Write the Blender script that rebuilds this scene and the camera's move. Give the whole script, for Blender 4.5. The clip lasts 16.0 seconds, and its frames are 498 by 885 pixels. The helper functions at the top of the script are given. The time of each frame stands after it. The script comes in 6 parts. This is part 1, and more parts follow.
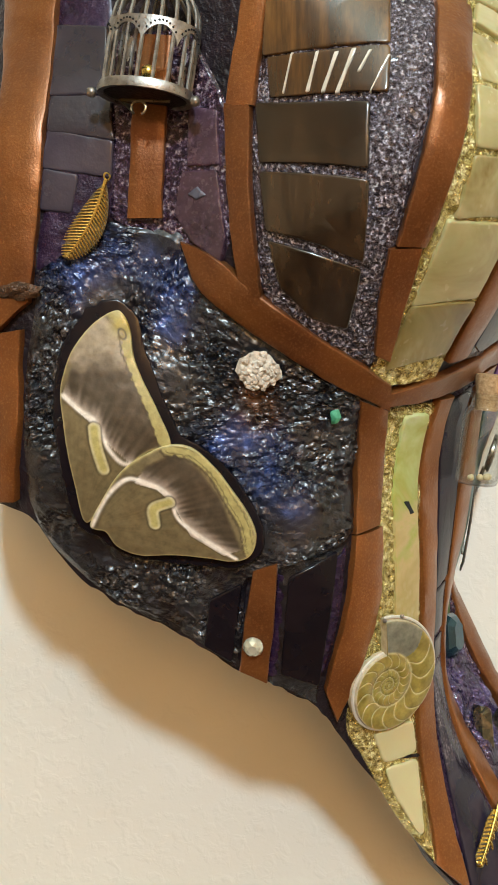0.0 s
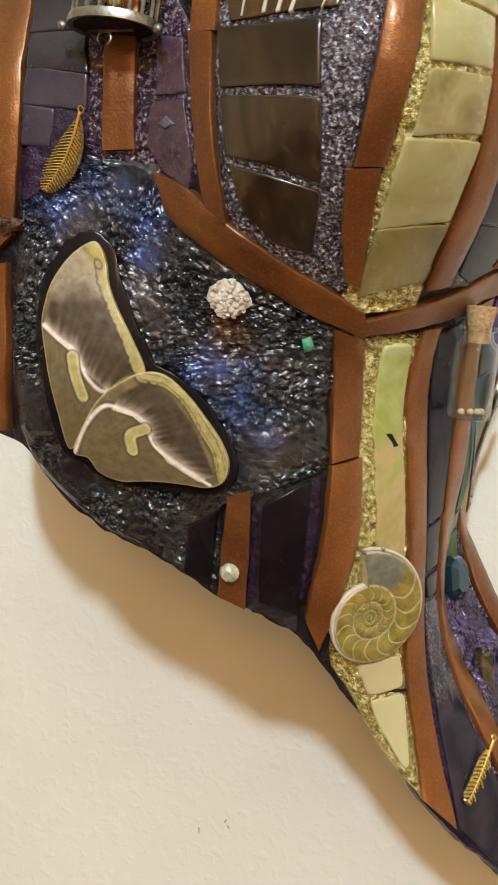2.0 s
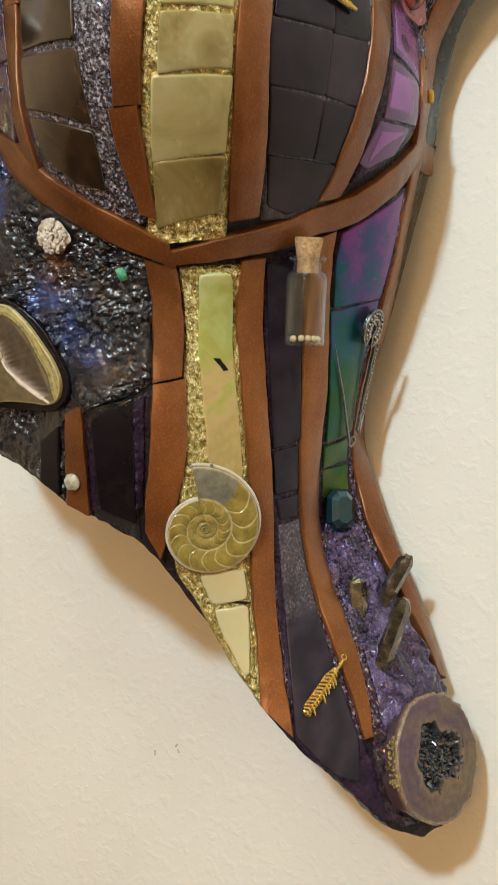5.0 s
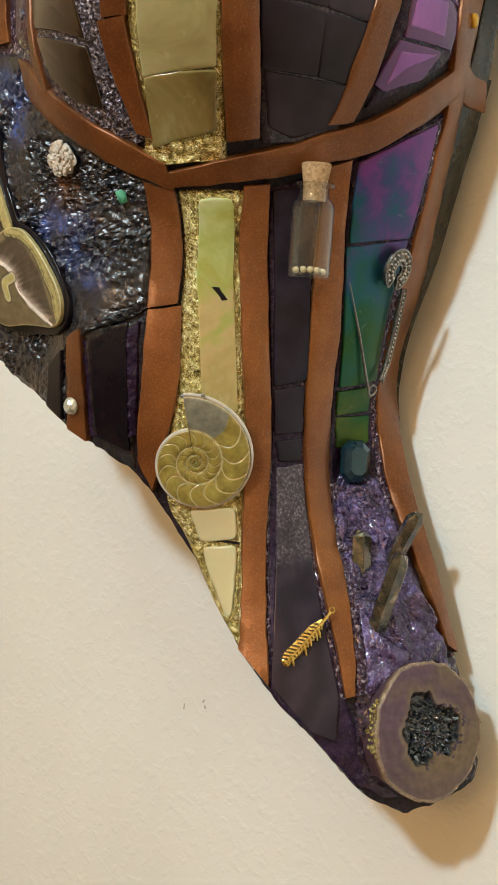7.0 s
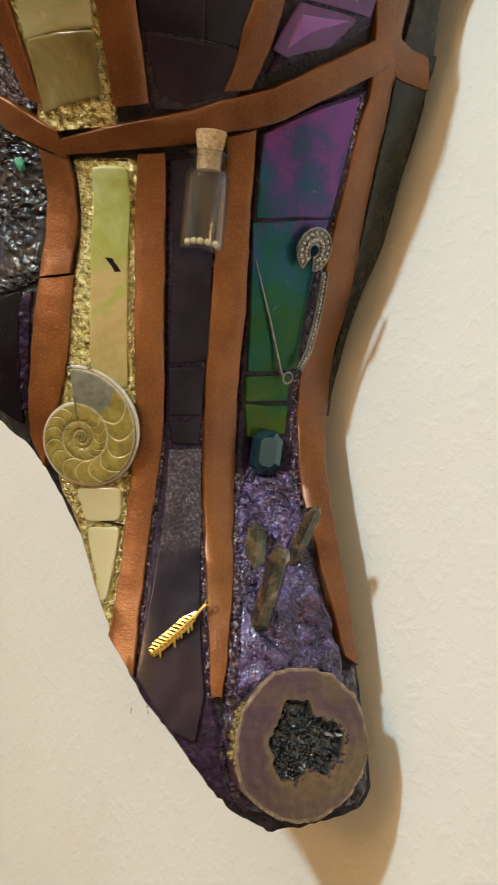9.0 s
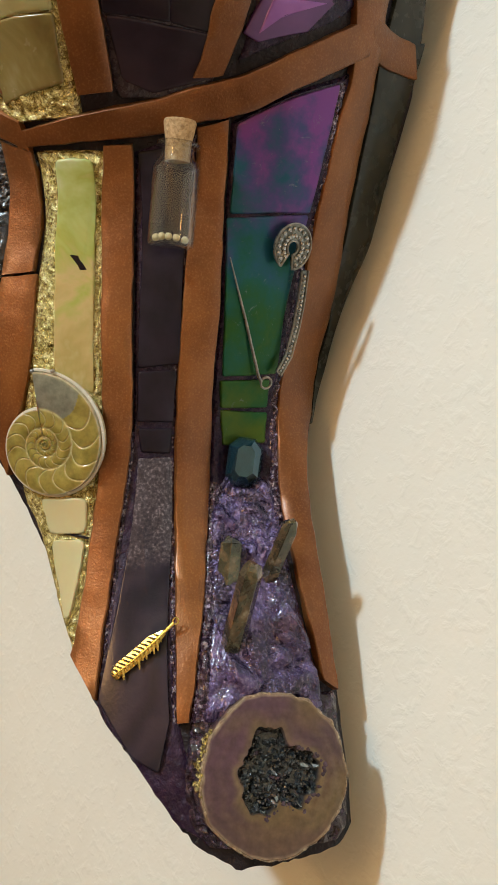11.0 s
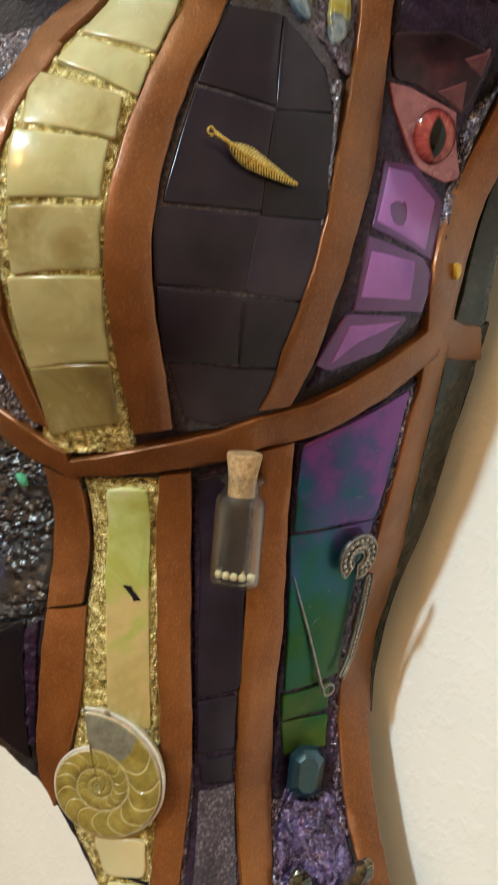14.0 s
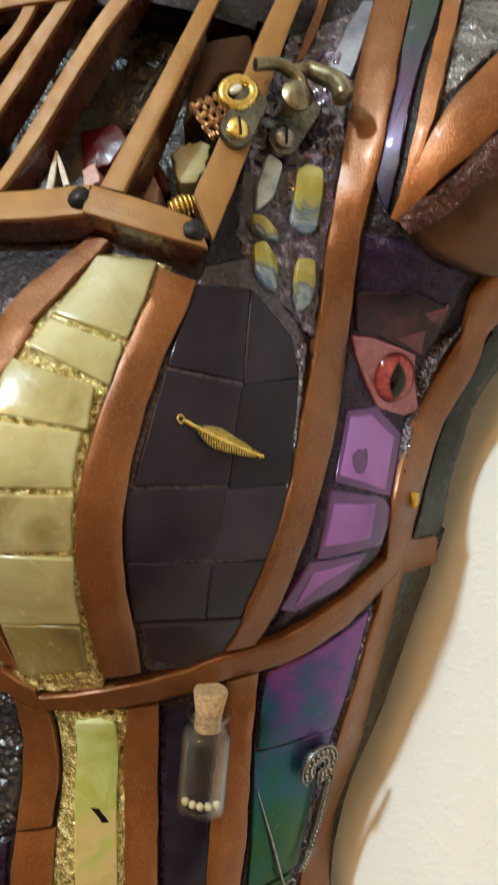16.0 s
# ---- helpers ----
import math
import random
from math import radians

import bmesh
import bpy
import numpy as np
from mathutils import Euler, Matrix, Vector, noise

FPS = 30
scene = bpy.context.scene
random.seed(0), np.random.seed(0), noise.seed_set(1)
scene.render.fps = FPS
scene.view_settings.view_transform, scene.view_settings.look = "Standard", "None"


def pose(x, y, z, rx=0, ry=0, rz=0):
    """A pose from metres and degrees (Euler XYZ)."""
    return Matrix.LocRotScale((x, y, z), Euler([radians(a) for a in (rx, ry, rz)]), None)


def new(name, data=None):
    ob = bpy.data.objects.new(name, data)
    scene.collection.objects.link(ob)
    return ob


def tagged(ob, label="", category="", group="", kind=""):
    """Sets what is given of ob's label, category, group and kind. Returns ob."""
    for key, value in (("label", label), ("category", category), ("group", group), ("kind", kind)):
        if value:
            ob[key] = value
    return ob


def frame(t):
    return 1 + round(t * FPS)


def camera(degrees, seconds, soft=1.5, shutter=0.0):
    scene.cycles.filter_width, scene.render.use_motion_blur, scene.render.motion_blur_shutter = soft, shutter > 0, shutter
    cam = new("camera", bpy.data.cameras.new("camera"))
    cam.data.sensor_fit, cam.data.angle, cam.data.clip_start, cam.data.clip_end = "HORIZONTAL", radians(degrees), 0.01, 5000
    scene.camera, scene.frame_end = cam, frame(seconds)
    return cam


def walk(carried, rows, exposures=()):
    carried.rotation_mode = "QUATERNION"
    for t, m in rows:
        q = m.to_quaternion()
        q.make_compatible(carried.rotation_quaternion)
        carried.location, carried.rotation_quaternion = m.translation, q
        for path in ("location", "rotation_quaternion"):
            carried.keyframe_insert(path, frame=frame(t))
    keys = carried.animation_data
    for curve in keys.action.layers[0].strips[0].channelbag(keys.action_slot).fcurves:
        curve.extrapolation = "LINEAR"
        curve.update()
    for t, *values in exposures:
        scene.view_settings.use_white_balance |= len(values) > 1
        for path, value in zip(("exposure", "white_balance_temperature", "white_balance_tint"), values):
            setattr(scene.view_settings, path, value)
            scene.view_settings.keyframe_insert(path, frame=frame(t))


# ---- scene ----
cam = camera(32.0, 16.0, 1.55, 0.5)
METRES, EYE, TILT, LEAN, TURN = 0.62, 1.5, 0.0, 0.0, 0.0
ROWS = [
    (0.0, 0.0, 0.0, 0.0, 0.0, 0.0, -0.0),
    (0.5, 0.0268, 0.0038, -0.0018, 3.04, -0.35, -0.68),
    (1.0, 0.0418, 0.0104, -0.0083, 5.28, -0.91, -0.97),
    (1.5, 0.0518, 0.0179, -0.0151, 6.09, -1.24, -0.71),
    (2.0, 0.0687, -0.0027, -0.0241, 7.01, -1.65, -0.34),
    (2.5, 0.114, -0.0101, -0.0313, 10.05, -1.62, -0.33),
    (3.0, 0.1479, -0.0085, -0.0341, 12.84, -1.64, -0.46),
    (3.5, 0.1875, -0.0051, -0.0396, 14.67, -1.6, -0.54),
    (4.0, 0.2209, -0.0029, -0.0517, 17.43, -1.54, -0.65),
    (4.5, 0.2664, 0.0009, -0.0571, 19.64, -0.97, -0.73),
    (5.0, 0.2931, 0.0051, -0.0756, 21.29, -0.77, -0.46),
    (7.5, 0.4139, 0.0854, -0.1155, 35.85, -0.45, -5.62),
    (8.0, 0.4433, 0.1033, -0.1147, 38.39, 0.21, -6.6),
    (8.5, 0.4578, 0.1409, -0.1283, 40.53, 0.81, -7.4),
    (9.0, 0.4841, 0.178, -0.1349, 41.82, 1.12, -7.9),
    (9.5, 0.4851, 0.2107, -0.137, 42.78, 1.46, -7.83),
    (12.0, 0.4818, 0.2199, -0.1286, 43.4, 2.16, -8.13),
    (12.5, 0.4652, 0.1944, -0.1043, 42.83, 2.07, -7.85),
    (13.0, 0.4332, 0.1641, -0.0666, 41.6, 1.68, -7.21),
    (13.5, 0.4026, 0.1696, -0.0082, 41.33, 1.22, -6.69),
    (14.0, 0.4068, 0.1877, 0.0361, 40.59, 1.15, -6.83),
    (14.5, 0.3957, 0.1782, 0.0718, 39.8, 1.2, -7.05),
    (15.0, 0.4045, 0.1769, 0.0979, 39.1, 1.2, -6.84),
    (15.5, 0.4088, 0.1746, 0.1215, 38.07, 0.89, -6.82),
    (16.0, 0.4, 0.1635, 0.1573, 37.5, 0.47, -6.92),
]
walk(cam, [(t, pose(0, 0, EYE, TILT, LEAN, TURN) @ pose(METRES * x, METRES * y, METRES * z, 90 + pitch, roll, yaw)) for t, x, y, z, yaw, pitch, roll in ROWS],
     [(0.0, 0.08), (4.0, 0.04), (8.0, -0.06), (12.0, -0.06), (14.0, 0.08), (16.0, 0.08)])

# ---- light: a cool white pendant lamp in front of the wall, an unseen warm fill added at the back of the room to lift the shadows, and the room's bounce ----
world = bpy.data.worlds.new("room_world")
world.use_nodes = True
world.node_tree.nodes["Background"].inputs[0].default_value = (1.0, 0.9, 0.78, 1)
world.node_tree.nodes["Background"].inputs[1].default_value = 0.05
scene.world = world
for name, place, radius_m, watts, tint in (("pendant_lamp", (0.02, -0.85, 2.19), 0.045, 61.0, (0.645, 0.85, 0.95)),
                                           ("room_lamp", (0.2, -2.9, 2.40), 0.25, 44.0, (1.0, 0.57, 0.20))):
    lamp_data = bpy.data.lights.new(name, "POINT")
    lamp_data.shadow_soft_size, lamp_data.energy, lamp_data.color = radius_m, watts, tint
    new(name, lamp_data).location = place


# ---- materials ----
def material(name, build):
    m = bpy.data.materials.new(name)
    m.use_nodes = True
    nt = m.node_tree
    bsdf = nt.nodes["Principled BSDF"]
    build(nt, bsdf)
    return m


def node(nt, kind, **inputs):
    n = nt.nodes.new(kind)
    for key, value in inputs.items():
        n.inputs[key.replace("_", " ")].default_value = value
    return n


def noise_fac(nt, scale, detail=4.0, rough=0.6, distort=0.0):
    co = nt.nodes.new("ShaderNodeTexCoord")
    n = node(nt, "ShaderNodeTexNoise", Scale=scale, Detail=detail, Roughness=rough, Distortion=distort)
    nt.links.new(co.outputs["Object"], n.inputs["Vector"])
    return n.outputs[0]


def ramp(nt, fac, stops):
    r = nt.nodes.new("ShaderNodeValToRGB")
    els = r.color_ramp.elements
    while len(els) < len(stops):
        els.new(0.5)
    for e, (p, c) in zip(els, stops):
        e.position, e.color = p, (*c, 1)
    nt.links.new(fac, r.inputs[0])
    return r.outputs[0]


def value_ramp(nt, fac, lo, hi, a=0.3, b=0.7):
    n = node(nt, "ShaderNodeMapRange", From_Min=a, From_Max=b, To_Min=lo, To_Max=hi)
    nt.links.new(fac, n.inputs[0])
    return n.outputs[0]


def bump(nt, bsdf, pairs, distance=0.001):
    last = None
    for fac, strength in pairs:
        b = node(nt, "ShaderNodeBump", Strength=strength, Distance=distance)
        nt.links.new(fac, b.inputs["Height"])
        if last is not None:
            nt.links.new(last, b.inputs["Normal"])
        last = b.outputs[0]
    nt.links.new(last, bsdf.inputs["Normal"])


def mixed(nt, a, b, fac, blend="MIX"):
    m = nt.nodes.new("ShaderNodeMix")
    m.data_type, m.blend_type = "RGBA", blend
    for s, v in ((6, a), (7, b)):
        if isinstance(v, tuple):
            m.inputs[s].default_value = (*v, 1)
        else:
            nt.links.new(v, m.inputs[s])
    if isinstance(fac, float):
        m.inputs[0].default_value = fac
    else:
        nt.links.new(fac, m.inputs[0])
    return m.outputs[2]


def surface(name, stops, scale, rough=(0.3, 0.5), metal=0.0, bumps=((900.0, 0.3),), distance=0.0006, detail=4.0,
            distort=0.0, fine=None, coat=0.0, island=0.0, sub=0.0, film=0.0, spec=0.5, tint=None, coat_rough=0.08):
    """A procedural surface: colour stops over noise at one scale, specks or painted sparkle at a finer one, roughness
    varied, relief.
    """
    def build(nt, bsdf):
        fac = noise_fac(nt, scale, detail, 0.6, distort)
        col = ramp(nt, fac, stops)
        if fine:
            col = mixed(nt, col, fine[1], value_ramp(nt, noise_fac(nt, fine[0], 3.0), 0.0, fine[2], 0.5, 0.72))
        if tint:
            rnd = nt.nodes.new("ShaderNodeObjectInfo")
            mul = node(nt, "ShaderNodeMath")
            mul.operation = "MULTIPLY"
            mul.inputs[1].default_value = 17.0
            nt.links.new(rnd.outputs["Random"], mul.inputs[0])
            fr = node(nt, "ShaderNodeMath")
            fr.operation = "FRACT"
            nt.links.new(mul.outputs[0], fr.inputs[0])
            col = mixed(nt, col, tint, value_ramp(nt, fr.outputs[0], 0.0, 0.75, 0.25, 1.0))
        if island:
            info = nt.nodes.new("ShaderNodeObjectInfo")
            hue = node(nt, "ShaderNodeHueSaturation", Saturation=1.0)
            nt.links.new(value_ramp(nt, info.outputs["Random"], 1 - island, 1 + island, 0, 1), hue.inputs["Value"])
            nt.links.new(col, hue.inputs["Color"])
            col = hue.outputs[0]
        nt.links.new(col, bsdf.inputs["Base Color"])
        nt.links.new(value_ramp(nt, noise_fac(nt, scale * 3.1, 3.0), *rough), bsdf.inputs["Roughness"])
        bsdf.inputs["Metallic"].default_value = metal
        bsdf.inputs["Coat Weight"].default_value = coat
        bsdf.inputs["Specular IOR Level"].default_value = spec
        bsdf.inputs["Coat Roughness"].default_value = coat_rough
        bsdf.inputs["Subsurface Weight"].default_value = sub
        bsdf.inputs["Subsurface Scale"].default_value = 0.004
        bsdf.inputs["Thin Film Thickness"].default_value = film
        if bumps:
            bump(nt, bsdf, [(noise_fac(nt, s, 3.0), k) for s, k in bumps], distance)
    return material(name, build)


COPPER = surface("copper_paint", [(0.3, (0.148, 0.045, 0.011)), (0.55, (0.225, 0.076, 0.018)), (0.8, (0.31, 0.116, 0.029))], 34.0,
                 (0.30, 0.48), 0.50, ((1500.0, 0.26), (420.0, 0.16), (90.0, 0.10)), 0.0006, fine=(1300.0, (0.56, 0.28, 0.10), 0.22), coat=0.35, island=0.20, coat_rough=0.26)
BRONZE = surface("rib_paint", [(0.3, (0.25, 0.120, 0.036)), (0.7, (0.35, 0.180, 0.058))], 70.0, (0.44, 0.60), 0.1,
                 ((1100.0, 0.28), (200.0, 0.14)), 0.0005, island=0.08, spec=0.4)
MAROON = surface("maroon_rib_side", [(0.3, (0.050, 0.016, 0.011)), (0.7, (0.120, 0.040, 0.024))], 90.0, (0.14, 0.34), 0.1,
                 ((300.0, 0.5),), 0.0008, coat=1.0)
SHELL = surface("tarred_shell", [(0.35, (0.008, 0.006, 0.009)), (0.7, (0.024, 0.015, 0.021))], 90.0, (0.25, 0.6), 0.1,
                ((500.0, 0.8), (160.0, 0.5)), 0.0012, spec=0.3)
def coal_build(nt, bsdf):
    a = nt.nodes.new("ShaderNodeVertexColor")
    a.layer_name = "pattern"
    tar = ramp(nt, noise_fac(nt, 160.0, 5.0), [(0.3, (0.35, 0.36, 0.40)), (0.55, (0.9, 0.95, 1.05)), (0.75, (2.8, 3.0, 3.4))])
    nt.links.new(mixed(nt, a.outputs[0], tar, 1.0, "MULTIPLY"), bsdf.inputs["Base Color"])
    nt.links.new(value_ramp(nt, noise_fac(nt, 70.0, 4.0), 0.10, 0.42), bsdf.inputs["Roughness"])
    bsdf.inputs["Specular IOR Level"].default_value = 0.5
    bsdf.inputs["Metallic"].default_value = 0.2
    bsdf.inputs["Coat Weight"].default_value = 1.0
    bsdf.inputs["Coat Roughness"].default_value = 0.27
    bsdf.inputs["Coat Tint"].default_value = (0.90, 0.92, 1.0, 1)
    grit = node(nt, "ShaderNodeMath")
    grit.operation = "MULTIPLY"
    nt.links.new(value_ramp(nt, noise_fac(nt, 45.0, 2.0), 0.10, 1.0, 0.44, 0.58), grit.inputs[0])
    nt.links.new(noise_fac(nt, 520.0, 4.0, 0.7, 0.8), grit.inputs[1])
    bump(nt, bsdf, [(noise_fac(nt, 140.0, 3.0, 0.6, 1.4), 0.35), (grit.outputs[0], 0.8)], 0.0024)


COAL = material("black_tar_rock", coal_build)
# silver, gold and violet grit: the palest stops paint glitter glints as colour
SILVER = surface("silver_grit", [(0.38, (0.040, 0.034, 0.050)), (0.53, (0.14, 0.125, 0.165)), (0.68, (0.70, 0.67, 0.74))], 900.0, (0.10, 0.28), 0.7,
                 ((300.0, 0.8), (1000.0, 0.6)), 0.0026, coat=0.2)
GOLD_GRIT = surface("gold_grit", [(0.33, (0.20, 0.145, 0.036)), (0.48, (0.52, 0.43, 0.14)), (0.62, (0.94, 0.87, 0.50))], 560.0, (0.12, 0.30), 0.75,
                    ((260.0, 1.0), (900.0, 0.7)), 0.0026, coat=0.2)
PLUM = surface("plum_grout", [(0.3, (0.012, 0.005, 0.019)), (0.6, (0.030, 0.014, 0.042)), (0.85, (0.078, 0.044, 0.095))], 160.0, (0.14, 0.40), 0.15,
               ((420.0, 0.7), (1500.0, 0.4)), 0.0010, coat=0.15, spec=0.25, coat_rough=0.2)
LILAC_GROUT = surface("lilac_grout", [(0.3, (0.018, 0.012, 0.021)), (0.7, (0.055, 0.041, 0.059))], 200.0, (0.15, 0.4), 0.1, ((420.0, 0.7),), 0.0010, coat=0.3)
VIOLET_GRIT = surface("violet_grit", [(0.38, (0.022, 0.009, 0.030)), (0.53, (0.10, 0.052, 0.115)), (0.67, (0.62, 0.55, 0.66))], 700.0, (0.06, 0.24), 0.6,
                      ((330.0, 1.0), (1000.0, 0.8)), 0.0028, coat=0.6)
SKIRT = surface("violet_tar", [(0.35, (0.012, 0.006, 0.016)), (0.55, (0.040, 0.020, 0.050)), (0.72, (0.20, 0.14, 0.22))], 420.0, (0.06, 0.28), 0.4,
                ((200.0, 0.9), (800.0, 0.7)), 0.0026, coat=0.8)
PEARL_GRIT = surface("pearl_grit", [(0.40, (0.016, 0.009, 0.024)), (0.56, (0.055, 0.034, 0.075)), (0.70, (0.34, 0.29, 0.40))], 260.0, (0.04, 0.16), 0.4,
                     ((150.0, 1.0), (520.0, 0.6)), 0.0036, coat=1.0)
# pale stops and fine specks paint the foil's flashes and sparkle
CRYSTAL = surface("violet_foil", [(0.30, (0.012, 0.007, 0.024)), (0.47, (0.040, 0.024, 0.085)), (0.60, (0.095, 0.066, 0.19)), (0.76, (0.30, 0.25, 0.48))], 75.0, (0.10, 0.32), 0.6,
                  ((160.0, 0.45), (800.0, 0.5)), 0.0022, coat=0.6, fine=(900.0, (0.42, 0.36, 0.55), 0.40))
FOIL = surface("grey_foil", [(0.3, (0.045, 0.043, 0.048)), (0.7, (0.24, 0.235, 0.255))], 120.0, (0.12, 0.32), 0.6, ((260.0, 1.0),), 0.003, coat=0.5)
CREAM = surface("cream_onyx", [(0.28, (0.25, 0.185, 0.062)), (0.45, (0.40, 0.340, 0.150)), (0.6, (0.51, 0.455, 0.250)), (0.78, (0.63, 0.60, 0.45))], 52.0, (0.12, 0.30), 0.0,
                ((120.0, 0.10), (500.0, 0.06)), 0.0006, distort=0.6, coat=0.35, island=0.16, sub=0.35, spec=0.5, tint=(0.34, 0.325, 0.16))
TAN = surface("tan_onyx", [(0.28, (0.150, 0.105, 0.032)), (0.45, (0.235, 0.180, 0.062)), (0.6, (0.30, 0.245, 0.095)), (0.78, (0.42, 0.38, 0.21))], 52.0, (0.12, 0.30), 0.0,
                ((120.0, 0.10), (500.0, 0.06)), 0.0006, distort=0.6, coat=0.35, island=0.16, sub=0.35, spec=0.5, tint=(0.24, 0.21, 0.075))
def jade_build(nt, bsdf):
    co = nt.nodes.new("ShaderNodeTexCoord")
    sep = nt.nodes.new("ShaderNodeSeparateXYZ")
    nt.links.new(co.outputs["Object"], sep.inputs[0])
    add = node(nt, "ShaderNodeMath")
    add.operation = "ADD"
    nt.links.new(value_ramp(nt, sep.outputs[2], 0.0, 1.0, 1.38, 1.52), add.inputs[0])
    nt.links.new(value_ramp(nt, noise_fac(nt, 60.0, 4.0, 0.55, 0.4), -0.22, 0.22), add.inputs[1])
    col = ramp(nt, add.outputs[0], [(0.0, (0.53, 0.48, 0.28)), (0.3, (0.54, 0.45, 0.25)), (0.45, (0.42, 0.33, 0.12)), (0.58, (0.50, 0.38, 0.17)), (0.72, (0.36, 0.38, 0.09)), (0.9, (0.45, 0.50, 0.19)), (1.0, (0.52, 0.55, 0.30))])
    nt.links.new(col, bsdf.inputs["Base Color"])
    bsdf.inputs["Roughness"].default_value = 0.24
    bsdf.inputs["Coat Weight"].default_value = 0.1
    bsdf.inputs["Subsurface Weight"].default_value = 0.3
    bsdf.inputs["Subsurface Scale"].default_value = 0.004
    bump(nt, bsdf, [(noise_fac(nt, 300.0, 2.0), 0.06)], 0.0005)


JADE = material("jade_onyx", jade_build)

DARK = surface("dark_glass_tile", [(0.3, (0.013, 0.0095, 0.0165)), (0.7, (0.030, 0.021, 0.033))], 50.0, (0.10, 0.24), 0.0, ((160.0, 0.06),), 0.0005,
               island=0.45, spec=0.22)
SMOKE = surface("smoky_glass_tile", [(0.3, (0.007, 0.005, 0.010)), (0.7, (0.020, 0.014, 0.026))], 70.0, (0.10, 0.24), 0.0, ((300.0, 0.1),), 0.0005,
                island=0.25, spec=0.25)
BLACK = surface("black_glass_tile", [(0.3, (0.004, 0.0035, 0.006)), (0.7, (0.012, 0.008, 0.011))], 70.0, (0.10, 0.24), 0.0, ((150.0, 0.08),), 0.0006, spec=0.25)
SLATE = surface("slate_glass_tile", [(0.3, (0.016, 0.012, 0.022)), (0.7, (0.042, 0.035, 0.052))], 45.0, (0.12, 0.30), 0.0, ((220.0, 0.2), (700.0, 0.1)), 0.0008, coat=0.3, island=0.35, spec=0.5)
LILAC = surface("lilac_stone", [(0.3, (0.030, 0.014, 0.028)), (0.7, (0.080, 0.045, 0.070))], 120.0, (0.14, 0.34), 0.1, ((400.0, 0.5),), 0.0008, island=0.2, coat=0.4, fine=(500.0, (0.16, 0.10, 0.16), 0.5))
GREENISH = surface("bottle_green_tile", [(0.3, (0.017, 0.019, 0.016)), (0.7, (0.036, 0.038, 0.032))], 60.0, (0.16, 0.34), 0.0, ((250.0, 0.08),), 0.0005, island=0.12, spec=0.3)
VIOLET_REFLECTION = surface("violet_mirror_reflection", [(0.3, (0.20, 0.065, 0.30)), (0.6, (0.31, 0.115, 0.40)), (0.8, (0.24, 0.15, 0.46))], 40.0, (0.14, 0.24), 0.35,
                 ((200.0, 0.06),), 0.0004, coat=0.2, island=0.1)
VIOLET_DARK = surface("dark_violet_glass", [(0.3, (0.075, 0.026, 0.115)), (0.7, (0.14, 0.050, 0.19))], 50.0, (0.14, 0.26), 0.3, ((200.0, 0.06),), 0.0004, coat=0.2, island=0.1)
ROSE_DARK = surface("dark_rose_glass", [(0.3, (0.010, 0.005, 0.010)), (0.55, (0.030, 0.012, 0.022)), (0.8, (0.12, 0.035, 0.05))], 70.0, (0.16, 0.3), 0.1, ((200.0, 0.2),), 0.0006, coat=0.1, spec=0.25)
ROSE_REFLECTION = surface("rose_reflection", [(0.3, (0.07, 0.024, 0.035)), (0.7, (0.22, 0.075, 0.085))], 90.0, (0.16, 0.3), 0.1, ((200.0, 0.2),), 0.0006, spec=0.3)
ROSEGOLD = surface("rose_gold_lace", [(0.3, (0.36, 0.19, 0.09)), (0.7, (0.66, 0.42, 0.22))], 500.0, (0.2, 0.4), 0.8, ((1500.0, 0.3),), 0.0003)
PINK = surface("rose_mirror_glass", [(0.3, (0.25, 0.065, 0.085)), (0.7, (0.42, 0.145, 0.165))], 70.0, (0.15, 0.3), 0.25, ((200.0, 0.12),), 0.0006, coat=0.3, island=0.1, fine=(160.0, (0.12, 0.04, 0.06), 0.6))
BLACKWIRE = surface("black_iron", [(0.3, (0.012, 0.011, 0.012)), (0.7, (0.03, 0.028, 0.03))], 300.0, (0.35, 0.55), 0.6, ((900.0, 0.4),), 0.0004)
GOLD = surface("gold_plate", [(0.3, (0.62, 0.44, 0.10)), (0.7, (0.82, 0.63, 0.22))], 300.0, (0.18, 0.34), 0.95, ((1500.0, 0.15),), 0.0003)
PEWTER = surface("pewter", [(0.3, (0.20, 0.19, 0.18)), (0.7, (0.42, 0.41, 0.39))], 350.0, (0.25, 0.45), 0.9, ((1500.0, 0.3),), 0.0003)
GUNMETAL = surface("worn_gunmetal", [(0.3, (0.10, 0.098, 0.088)), (0.7, (0.24, 0.235, 0.21))], 250.0, (0.22, 0.38), 0.9, ((1200.0, 0.2),), 0.0003)
ANTIQUE = surface("antique_brass", [(0.3, (0.12, 0.10, 0.06)), (0.7, (0.30, 0.26, 0.18))], 250.0, (0.25, 0.42), 0.9, ((1200.0, 0.2),), 0.0003)
CORK = surface("cork", [(0.3, (0.34, 0.20, 0.09)), (0.55, (0.52, 0.34, 0.17)), (0.8, (0.62, 0.44, 0.25))], 700.0, (0.7, 0.9), 0.0, ((900.0, 0.8),), 0.0006,
               fine=(900.0, (0.16, 0.08, 0.03), 0.6))
SEED = surface("cream_seed", [(0.3, (0.60, 0.50, 0.28)), (0.7, (0.74, 0.65, 0.42))], 900.0, (0.4, 0.6), 0.0, ((1500.0, 0.2),), 0.0003)
CHALK = surface("white_mineral", [(0.3, (0.48, 0.40, 0.32)), (0.6, (0.72, 0.65, 0.56)), (0.85, (0.85, 0.80, 0.72))], 500.0, (0.3, 0.6), 0.0, ((900.0, 0.8),), 0.0008)
